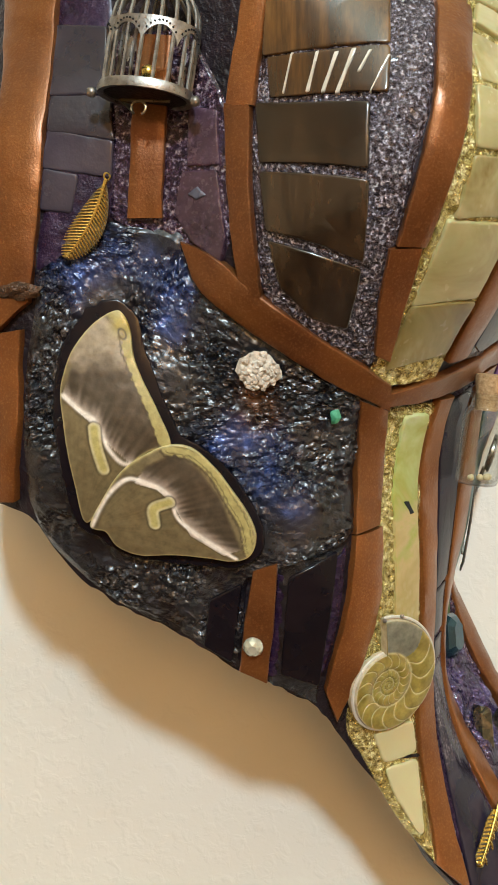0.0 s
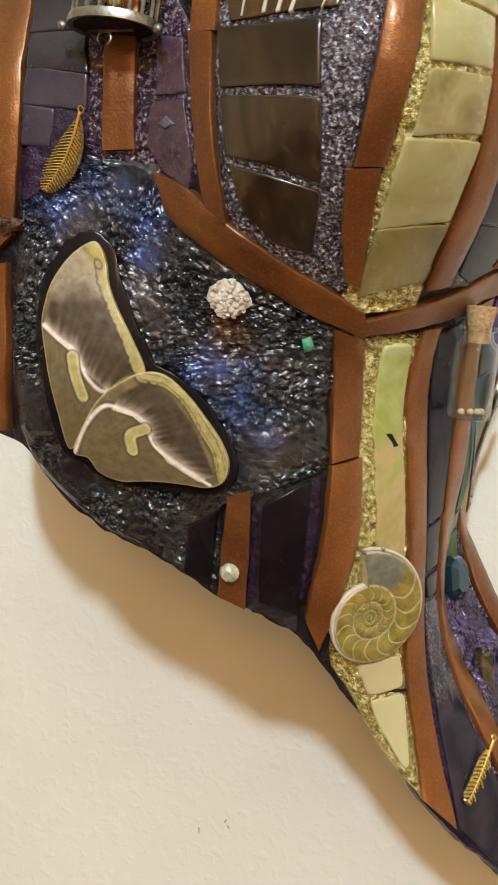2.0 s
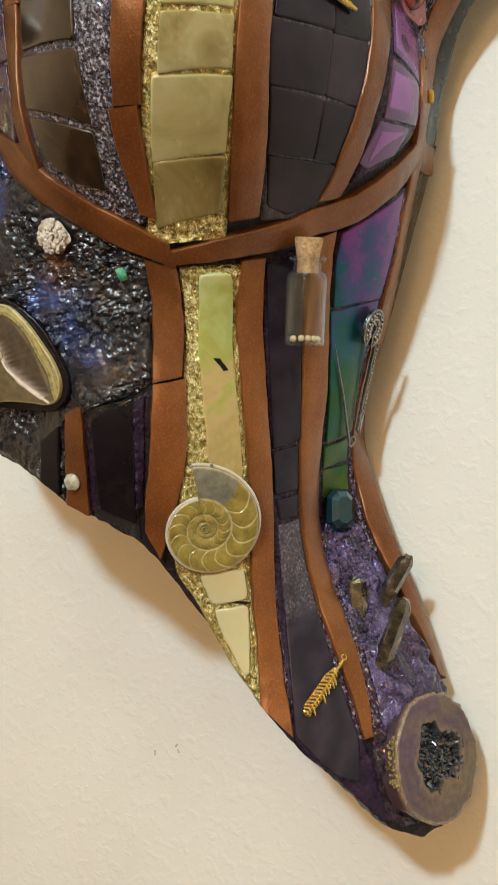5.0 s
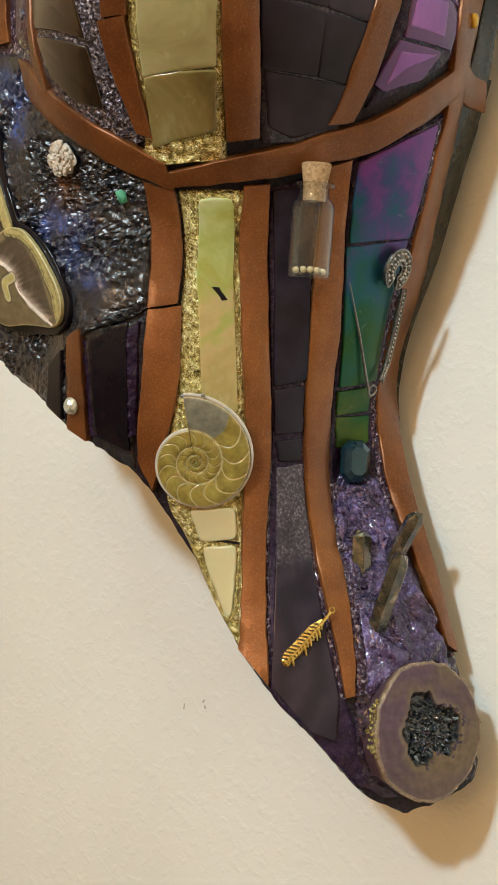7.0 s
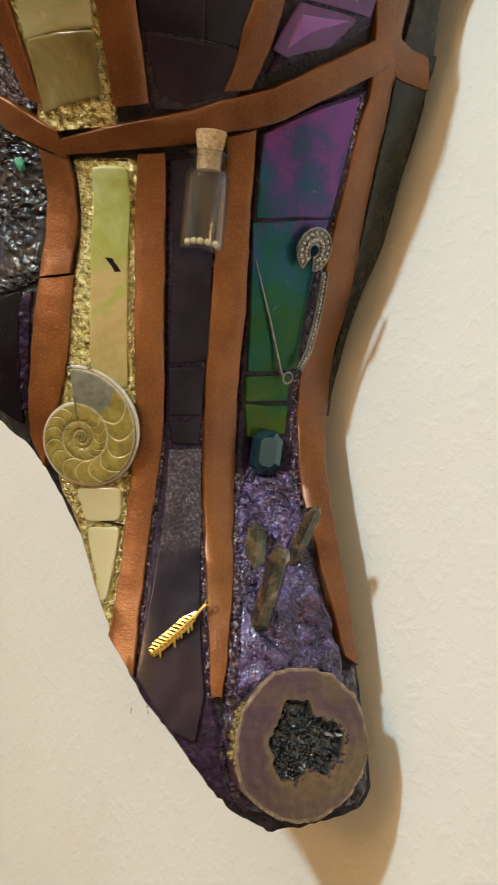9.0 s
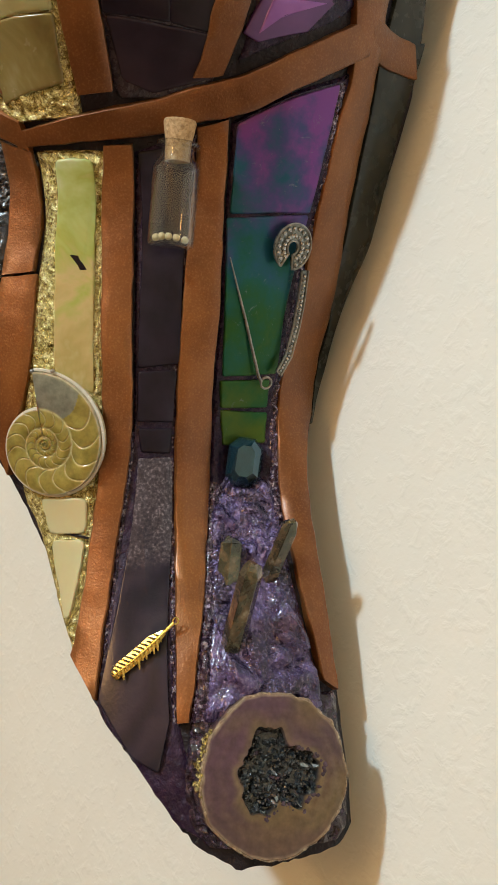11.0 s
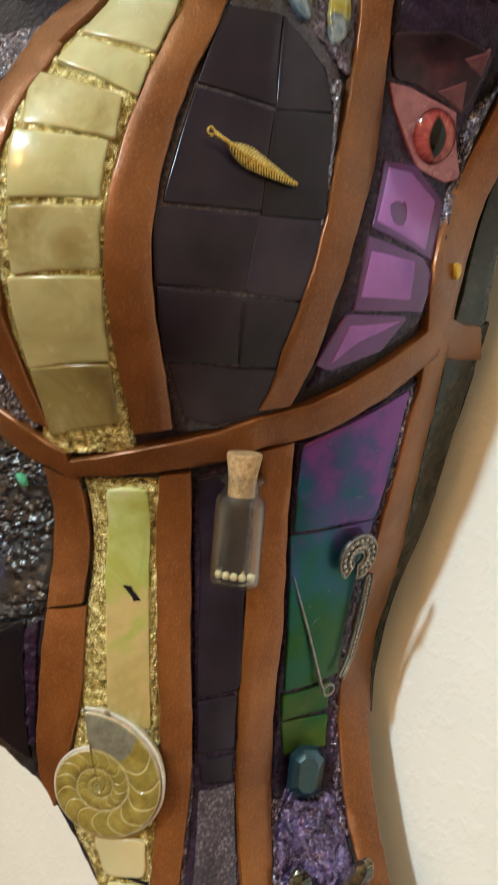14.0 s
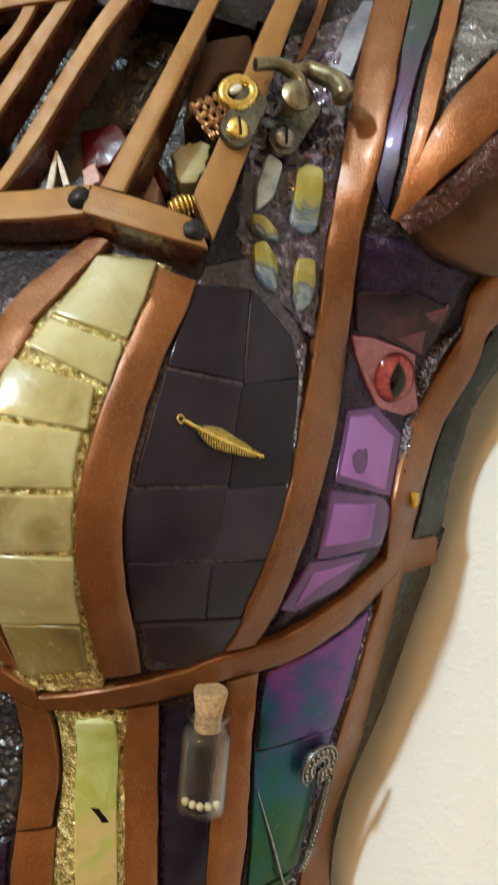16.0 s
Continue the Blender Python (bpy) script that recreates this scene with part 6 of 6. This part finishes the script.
def safety_pin():
    ob = holder("safety_pin", "silver safety pin with a rhinestone head, hanging open", "safety pin")
    tip, turn, coil = spot((41.8, -12), 0.0024), spot((52.7, -48), 0.0040), spot((55.4, -50), 0.0042)
    knots = [spot(p, h) for p, h in (((58.5, -46), 0.0046), ((61.1, -39), 0.0042), ((61.7, -28), 0.0042), ((61.4, -19), 0.0042), ((60.5, -9), 0.0042))]
    arm = [a + (b - a) * k / 6 for a, b in zip(knots, knots[1:]) for k in range(6)] + [knots[-1]]
    m = spot_frame((55.5, -3), 0.0044, (55.9, 2))
    mid, across, up, out = m.translation, m.col[0].xyz.normalized(), m.col[1].xyz.normalized(), m.col[2].xyz.normalized()
    if across.x < 0:
        across = -across
    steps = [(b - a).normalized() for a, b in zip(arm, arm[1:])]
    steps.append(steps[-1])
    bm = bmesh.new()
    rows = []
    for x, z in ((-0.0013, -0.0006), (-0.0013, 0.0005), (0.0013, 0.0005), (0.0013, -0.0006)):
        rows.append([bm.verts.new(p + d.cross(out) * x + out * z) for p, d in zip(arm, steps)])
    sheet(bm, rows + [rows[0]])
    for end in (0, -1):
        bm.faces.new([r[end] for r in rows])
    part("arm", bm, GUNMETAL, ob, "dark channel bar with a row of stones")
    for x in (-0.0013, 0.0013):
        bm = bmesh.new()
        tube(bm, [p + d.cross(out) * x + out * 0.0006 for p, d in zip(arm, steps)], 0.00042, 6)
        part("edge_wire", bm, PEWTER, ob)
    bm = bmesh.new()
    tube(bm, [coil + (across * math.cos(t) + up * math.sin(t)) * 0.0021 + out * 0.0003 * k / 12 for k, t in enumerate(radians(d) for d in range(60, 421, 24))], 0.00045, 8)
    part("coil", bm, PEWTER, ob)
    bm = bmesh.new()
    tube(bm, [coil - across * 0.0020, turn, turn * 0.5 + tip * 0.5 + out * 0.0004, tip], 0.0006, 8, (1, 1, 0.9, 0.35))
    part("needle", bm, PEWTER, ob)
    def clasp(f, k, lift):
        """A point of the flat clasp: f runs along its bow, k from the inner edge to the outer."""
        t = radians(246 - 318 * f)
        inner, outer = 0.0022, 0.0068 + 0.0006 * math.sin(math.pi * f)
        r = inner + (outer - inner) * k
        return mid + across * r * math.cos(t) + up * (1.12 * r * math.sin(t) - 0.0004) + out * lift
    n = 40
    bm = bmesh.new()
    edges = []
    for k, lift in ((0.0, -0.0008), (0.0, 0.0004), (1.0, 0.0004), (1.0, -0.0008)):
        edges.append([bm.verts.new(clasp(i / n, k if 0 < i < n else 0.5 + (k - 0.5) * 0.55, lift)) for i in range(n + 1)])
    sheet(bm, edges + [edges[0]])
    for end in (0, -1):
        bm.faces.new([r[end] for r in edges])
    part("head", bm, GUNMETAL, ob, "flat dark crescent clasp")
    bm = bmesh.new()
    loop = [clasp(i / n, 1.0, 0.0006) for i in range(n + 1)] + [clasp(1 - i / n, 0.0, 0.0006) for i in range(n + 1)]
    tube(bm, loop + loop[:1], 0.00042, 6)
    part("edge_wire", bm, PEWTER, ob)
    for i in range(15):
        for k, off in ((0.30, 0.0), (0.72, 0.45)):
            f = (i + 0.6 + off) / 15.8
            part("rhinestone", ball(0.00085, Matrix.Translation(clasp(f, k, 0.0007)), 1), CRYSTALGEM, ob, smooth=False)
    for p in arm[1:-1]:
        part("rhinestone", ball(0.0007, Matrix.Translation(p + out * 0.0007), 1), CRYSTALGEM, ob, smooth=False)


safety_pin()


def cut_stone(w, l, t, chamfer, m):
    """A step-cut stone: an octagon girdle, two steps of sloped crown facets and a flat table."""
    bm = bmesh.new()

    def octo(kx, ky, z):
        x, y, c = w / 2 * kx, l / 2 * ky, chamfer * min(kx, ky)
        return [bm.verts.new(m @ Vector((px, py, z))) for px, py in ((x - c, -y), (x, -y + c), (x, y - c), (x - c, y), (-x + c, y), (-x, y - c), (-x, -y + c), (-x + c, -y))]
    rows = [octo(0.94, 0.94, -t * 0.4), octo(1.0, 1.0, t * 0.30), octo(0.84, 0.88, t * 0.66), octo(0.50, 0.62, t)]
    sheet(bm, rows, True)
    bm.faces.new(rows[0])
    bm.faces.new(rows[-1])
    return bm


gem = link_mesh("blue_gem", cut_stone(0.0125, 0.0178, 0.0062, 0.0034, spot_frame((55.2, -80.5), 0.0026)), BLUEGEM, False)
tagged(gem, "rectangular faceted blue glass gem above the violet crust", "gem")


def round_gem(r, t, m):
    bm = bmesh.new()
    rows = []
    for k, z, n, off in ((1.0, 0.0, 16, 0), (1.0, 0.25, 16, 0), (0.78, 0.7, 8, 0.5), (0.45, 1.0, 8, 0)):
        rows.append([bm.verts.new(m @ Vector((r * k * math.cos(a), r * k * math.sin(a), t * z))) for a in (2 * math.pi * (i + off) / n for i in range(n))])
    sheet(bm, rows[:2], True)
    a, b, c = rows[1:]
    for i in range(8):
        bm.faces.new((a[2 * i], a[(2 * i + 1) % 16], b[i]))
        bm.faces.new((a[(2 * i + 1) % 16], a[(2 * i + 2) % 16], b[i]))
        bm.faces.new((a[(2 * i + 2) % 16], b[(i + 1) % 8], b[i]))
        bm.faces.new((b[i], b[(i + 1) % 8], c[(i + 1) % 8]))
        bm.faces.new((b[i], c[(i + 1) % 8], c[i]))
    bm.faces.new(c)
    bm.faces.new(rows[0])
    return bm


gem = link_mesh("rhinestone", round_gem(0.0034, 0.0028, spot_frame((-14, -66), 0.0026)), OPALGEM, False)
tagged(gem, "round iridescent rhinestone on a copper band", "gem")


def mineral():
    ob = holder("mineral_cluster", "lumpy white mineral cluster set in black crust", "mineral")
    m = spot_frame((-11.7, 23), 0.0022)
    rnd = random.Random(11)
    bms = [ball(0.0054, m @ pose(0, 0, 0.0004), 3, (1.15, 1.1, 0.45), 0.35, 2.0)]
    for k in range(110):
        a, q = rnd.uniform(0, 6.28), math.sqrt(rnd.random()) * 0.0060
        bms.append(ball(rnd.uniform(0.0004, 0.0011), m @ pose(q * math.cos(a), q * math.sin(a), 0.0028 * math.sqrt(max(0, 1 - (q / 0.0066) ** 2)) + 0.0002), 1, (1, 1, 0.7), 0.5, k))
    part("lump", joined(*bms), CHALK, ob)


mineral()
chip = link_mesh("turquoise_chip", ball(0.0025, spot_frame((-1.6, 9), 0.0028), 1, (0.9, 1.1, 0.5), 0.6, 3.0), TURQ, False)
tagged(chip, "small bright green turquoise chip in black crust", "chip")
chip = link_mesh("amber_chip", slab([(62.5, 90), (64.0, 90.5), (64.6, 88), (63.6, 85.5)], 4.2, 1.0, 0.3), AMBER, False)
tagged(chip, "small yellow amber chip on a copper band", "chip")
chip = link_mesh("bark_chip", slab([(11.8, -20), (13.2, -19.5), (15.0, -24.5), (13.8, -25)], 2.3, 1.0, 0.2), BLACK, False)
tagged(chip, "tiny dark bark chip on a pale green tile", "chip")
chip = link_mesh("dark_crack", slab([(13.0, -112.2), (20.2, -112.8), (20.4, -113.8), (13.0, -113.0)], 1.9, 1.0, 0.2), BLACK, False)
tagged(chip, "thin dark thread across pale tiles", "thread")


def quartz_point(base, tip, r, seed):
    """A six-sided crystal with a pointed end."""
    a, b = Vector(base), Vector(tip)
    m = Matrix.Translation(a) @ (b - a).to_track_quat("Z", "Y").to_matrix().to_4x4()
    rnd = random.Random(seed)
    length = (b - a).length
    bm = bmesh.new()
    k = [rnd.uniform(0.8, 1.15) for _ in range(6)]
    rows = []
    for z, f in ((-0.003, 1.05), (length * 0.35, 1.0), (length * 0.86, 0.97), (length * 0.96, 0.74), (length, 0.40)):
        rows.append([bm.verts.new(m @ Vector((r * f * k[i] * math.cos(i * math.pi / 3), r * f * k[i] * math.sin(i * math.pi / 3), z + (rnd.uniform(-0.0010, 0.0010) if z > length * 0.9 else 0)))) for i in range(6)])
    sheet(bm, rows, True)
    bm.faces.new(rows[0])
    bm.faces.new(rows[-1])
    bmesh.ops.bevel(bm, geom=bm.edges[:], offset=0.0002, segments=1, affect="EDGES")
    ob = link_mesh("quartz_point", bm, SMOKY_QUARTZ, False)
    return tagged(ob, "smoky grey quartz point standing out of violet crust", "crystal", "quartz points")


quartz_point(spot((62.6, -117), 0.001), (0.1145, 0.3565, 1.4025), 0.0036, 1)
quartz_point(spot((53.8, -139), 0.001), (0.1165, 0.3375, 1.3885), 0.0041, 2)
quartz_point(spot((52.5, -120), 0.001), spot((52.8, -111), 0.008), 0.0048, 3)


def geode_slice():
    ob = holder("geode_slice", "sliced mauve geode with a black crystal hollow", "geode")
    m = spot_frame((62.5, -176.5), 0.0004)
    n = 120
    bm = bmesh.new()
    lay = bm.verts.layers.float_color.new("pattern")

    def outer(a):
        return 0.0242 * (1 + 0.07 * noise.noise(Vector((math.cos(a) * 1.5, math.sin(a) * 1.5, 5))) + 0.025 * noise.noise(Vector((math.cos(a) * 6, math.sin(a) * 6, 2))))

    def hollow_r(a):
        return 0.0126 * (1 + 0.34 * noise.noise(Vector((math.cos(a) * 1.4, math.sin(a) * 1.4, 9))) + 0.16 * noise.noise(Vector((math.cos(a) * 5, math.sin(a) * 5, 4))))
    grid = []
    steps = [(-1.0, -0.004), (-1.0, 0.002), (-0.985, 0.0040)] + [(i / 16, 0.0044) for i in range(0, 17)] + [(1.04, 0.0030), (1.08, 0.001)]
    for f, z in steps:
        row = []
        for i in range(n):
            a = 2 * math.pi * i / n
            ro, ri = outer(a), hollow_r(a)
            if f < 0:
                r = ro * (1.02 if z < 0.003 else 1.0)
                c = (0.26, 0.18, 0.10) if z > 0.003 else (0.07, 0.04, 0.05)
            else:
                g = min(f, 1.0)
                r = ro * 0.985 + (ri - ro * 0.985) * g - max(0, f - 1) * 0.02
                band = 0.5 + 0.5 * math.sin(g * 17 + 2.5 * noise.noise(Vector((math.cos(a) * 2, math.sin(a) * 2, g * 2))))
                c = lerp3((0.072, 0.038, 0.054), (0.110, 0.066, 0.066), band * 0.6 + 0.4 * noise.noise(Vector((r * 900 * math.cos(a), r * 900 * math.sin(a), 3))))
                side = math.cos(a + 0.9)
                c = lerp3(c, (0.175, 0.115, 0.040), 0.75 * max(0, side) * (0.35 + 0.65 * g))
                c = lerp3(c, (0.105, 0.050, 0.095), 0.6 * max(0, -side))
                c = lerp3(c, (0.52, 0.40, 0.27), 0.9 * max(0, 1 - g * 20) * (0.45 + 0.55 * noise.noise(Vector((math.cos(a) * 7, math.sin(a) * 7, 8)))))
                c = lerp3(c, (0.15, 0.105, 0.045), 0.6 * max(0, noise.noise(Vector((math.cos(a) * 1.3, math.sin(a) * 1.3, g * 1.5 + 4)))) * 2)
                c = lerp3(c, (0.22, 0.165, 0.08), 0.6 * soft(g - 0.93, 0.08) * (0.5 + 0.5 * math.sin(a * 2 + 1)))
                if f > 1.0:
                    c = (0.03, 0.03, 0.035)
            v = bm.verts.new(m @ Vector((r * math.cos(a), r * math.sin(a), z + 0.00012 * noise.noise(Vector((r * 800, a * 9, 1))))))
            v[lay] = (*c, 1)
            row.append(v)
        grid.append(row)
    sheet(bm, grid, True)
    bm.faces.new(grid[0])
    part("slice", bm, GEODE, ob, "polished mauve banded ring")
    rnd = random.Random(21)
    bms = []
    floor = bmesh.new()
    bmesh.ops.create_circle(floor, cap_ends=True, segments=40, radius=0.0128, matrix=m @ pose(0, 0, 0.0012))
    bms.append(floor)
    for k in range(230):
        a, q = rnd.uniform(0, 6.283), math.sqrt(rnd.random())
        r = hollow_r(a) * q * 1.02
        b = bmesh.new()
        size = rnd.uniform(0.0006, 0.0016)
        bmesh.ops.create_cone(b, cap_ends=True, segments=5, radius1=size, radius2=size * 0.25, depth=size * 1.8,
                              matrix=m @ pose(r * math.cos(a), r * math.sin(a), 0.0016 + 0.0016 * q ** 3, rnd.uniform(-35, 35), rnd.uniform(-35, 35), rnd.uniform(0, 360)))
        bms.append(b)
    part("druzy", joined(*bms), DRUZY, ob, "black sparkling crystal lining", False)
    bms = []
    for k in range(60):
        a = radians(150 + 48 * rnd.random())
        bms.append(ball(rnd.uniform(0.0004, 0.0010), m @ pose(outer(a) * math.cos(a) * rnd.uniform(0.98, 1.05), outer(a) * math.sin(a) * rnd.uniform(0.98, 1.05), rnd.uniform(0.0, 0.004)), 1, (1, 1, 0.7), 0.5, k))
    part("gold_crust", joined(*bms), GOLD_GRIT, ob, "gold leaf crust on the rim")
    bm = bmesh.new()
    ridge, size = [], []
    for i in range(361):
        a = radians(i)
        ridge.append(m @ Vector((outer(a) * math.cos(a), outer(a) * math.sin(a), 0.0038)))
        size.append(0.75 + 0.9 * noise.noise(Vector((math.cos(a) * 9, math.sin(a) * 9, 3))) + 0.6 * noise.noise(Vector((math.cos(a) * 30, math.sin(a) * 30, 1))))
    tube(bm, ridge, 0.00055, 7, [max(0.1, q) for q in size])
    part("rim", bm, RIND, ob, "ragged pale rind")
    bms = []
    for k in range(46):
        a = radians(-100 + 150 * rnd.random())
        bms.append(ball(rnd.uniform(0.0004, 0.0009), m @ pose(hollow_r(a) * math.cos(a) * rnd.uniform(0.98, 1.10), hollow_r(a) * math.sin(a) * rnd.uniform(0.98, 1.10), 0.0043), 1, (1, 1, 0.5), 0.5, k))
    part("crystal_crust", joined(*bms), LILAC, ob, "mauve crystal crumbs round the hollow", False)


geode_slice()


def eye_cabochon():
    ob = holder("glass_eye", "red glass cabochon with a dark slit", "cabochon")
    m = spot_frame((55.6, 126), 0.0012) @ pose(0, 0, 0, 0, -12, 15)
    rx, ry, up = 0.0073, 0.0083, 0.0054
    bm = bmesh.new()
    lay = bm.verts.layers.float_color.new("pattern")
    grid = []
    n = 72
    for j in range(31):
        f = 1 - j / 30
        row = []
        for i in range(n):
            a = 2 * math.pi * i / n
            x, y = rx * f * math.cos(a), ry * f * math.sin(a)
            z = up * math.sqrt(max(0, 1 - f * f * 0.92)) if j else 0.0
            streak = 0.5 + 0.5 * noise.noise(Vector((math.cos(a) * 9, math.sin(a) * 9, f * 1.5)))
            c = lerp3((0.17, 0.014, 0.018), (0.46, 0.105, 0.090), streak * (1.25 - abs(f - 0.55) * 1.7))
            c = lerp3(c, (0.055, 0.008, 0.012), (f - 0.82) / 0.16)
            slit = (abs(x) / 0.0027) ** 1.3 + (abs(y) / 0.0060) ** 1.6
            c = lerp3((0.006, 0.005, 0.005), c, (slit - 0.85) / 0.3)
            v = bm.verts.new(m @ Vector((x, y, z)))
            v[lay] = (*c, 1)
            row.append(v)
        grid.append(row)
    sheet(bm, grid[:-1], True)
    bm.faces.new(grid[-2])
    bm.faces.new(grid[0])
    part("dome", bm, IRIS, ob)


eye_cabochon()


def latch():
    ob = holder("swing_latch", "antique brass swing hook latch with two screwed plates", "latch")
    h = 0.010
    bm = bmesh.new()
    pts = [spot(p, 0.0150) for p in smooth_pairs([(26.2, 198), (28.5, 200), (30.5, 199), (32.6, 196), (31.9, 192)], 6)]
    tube(bm, pts, 0.0019, 12, None, 0.85)
    part("hook", bm, ANTIQUE, ob)
    bm = bmesh.new()
    pts = [spot(p, 0.0150) for p in smooth_pairs([(30.5, 199), (34.8, 201), (40.5, 199), (42.6, 196), (43.3, 192)], 6)]
    tube(bm, pts, 0.0028, 12, [0.75 + 0.55 * i / (len(pts) - 1) for i in range(len(pts) - 2)] + [1.15, 0.6], 0.85)
    part("swing_arm", bm, ANTIQUE, ob)
    part("knob", turned([(0.0, -0.006), (0.0022, -0.006), (0.0024, 0.0), (0.0044, 0.0008), (0.0046, 0.0026), (0.003, 0.004), (0.0, 0.0044)], 24, spot_frame((31.9, 192), 0.0135)), ANTIQUE, ob)
    for a, b, lift in (((25.9, 179), (26.9, 190), 0.0122), ((32.3, 185), (35.9, 198), 0.004)):
        m = spot_frame(a, lift, b)
        length = (spot(b, lift) - spot(a, lift)).length
        bm = bmesh.new()
        ring = []
        for i in range(28):
            t = math.pi + math.pi * i / 27
            ring.append((0.0047 * math.cos(t), 0.0047 * math.sin(t)))
        ring += [(0.0043, length), (0.003, length + 0.002), (-0.003, length + 0.002), (-0.0043, length)]
        lo = [bm.verts.new(m @ Vector((x, y, -0.0010))) for x, y in ring]
        mid = [bm.verts.new(m @ Vector((x, y, 0.0004))) for x, y in ring]
        hi = [bm.verts.new(m @ Vector((x * 0.93, y * 0.97, 0.0009))) for x, y in ring]
        sheet(bm, [lo, mid, hi], True)
        bm.faces.new(lo)
        bm.faces.new(hi)
        plate = part("plate", bm, GUNMETAL, ob)
        screw = part("screw", turned([(0.0, 0.0), (0.0031, 0.0), (0.0030, 0.0012), (0.0018, 0.0022), (0.0, 0.0024)], 24, m @ pose(0, 0, 0.0008)), GOLD if lift > 0.008 else PEWTER, plate)
        part("slot", box(0.0007, 0.0052, 0.0005, m @ pose(0, 0, 0.0031, 0, 0, 30)), BLACKWIRE, plate)


latch()


def woven_charm():
    ob = holder("woven_charm", "gold and copper braided charm hanging by the latch", "charm")
    m = spot_frame((25.3, 190.0), 0.0118, (21.9, 180)) @ Matrix.Scale(0.8, 4)
    bm = bmesh.new()
    tube(bm, [m @ Vector((0.0046 * math.cos(t), 0.0060 * math.sin(t), 0.001)) for t in (radians(d) for d in range(0, 361, 20))], 0.0016, 10)
    part("braided_ring", bm, GOLD, ob)
    for k in range(26):
        t = 2 * math.pi * k / 26
        part("braid", ball(0.0011, m @ pose(0.0049 * math.cos(t), 0.0063 * math.sin(t), 0.002), 1, (1, 1, 0.8)), GOLD, ob)
    part("stone", ball(0.0020, m @ pose(0.0015, 0.0, 0.001), 2, (0.8, 1.5, 0.7)), PEARL_HIGHLIGHT, ob, "pale inset stone")
    q = spot_frame((24.2, 186), 0.0070, (21.9, 180)) @ Matrix.Scale(0.75, 4)
    for i in range(4):
        bm = bmesh.new()
        tube(bm, [q @ Vector((-0.006 + 0.004 * i, -0.008 + 0.0016 * k, 0.0008 * math.sin(k * 2.2 + i))) for k in range(11)], 0.0009, 6)
        part("strand", bm, ROSEGOLD, ob)
    for i in range(5):
        bm = bmesh.new()
        tube(bm, [q @ Vector((-0.007 + 0.0015 * k, -0.007 + 0.0035 * i, 0.0008 * math.cos(k * 2.2 + i))) for k in range(11)], 0.0008, 6)
        part("strand", bm, ROSEGOLD, ob)


woven_charm()


def striped_bead():
    ob = holder("striped_bead", "small gold wire wound bead by the sill", "bead")
    m = spot_frame((22.9, 159), 0.004) @ pose(0, 0, 0, 0, 0, 25)
    part("core", ball(0.0032, m, 2, (1.3, 0.9, 0.9)), BRONZE, ob)
    for i in range(6):
        bm = bmesh.new()
        x = -0.0032 + 0.0064 * i / 5
        rr = 0.0031 * math.sqrt(max(0.2, 1 - (x / 0.0044) ** 2))
        tube(bm, [m @ Vector((x, rr * math.cos(t), rr * math.sin(t))) for t in (radians(d) for d in range(0, 361, 24))], 0.0005, 6)
        part("wire_turn", bm, GOLD, ob)


striped_bead()
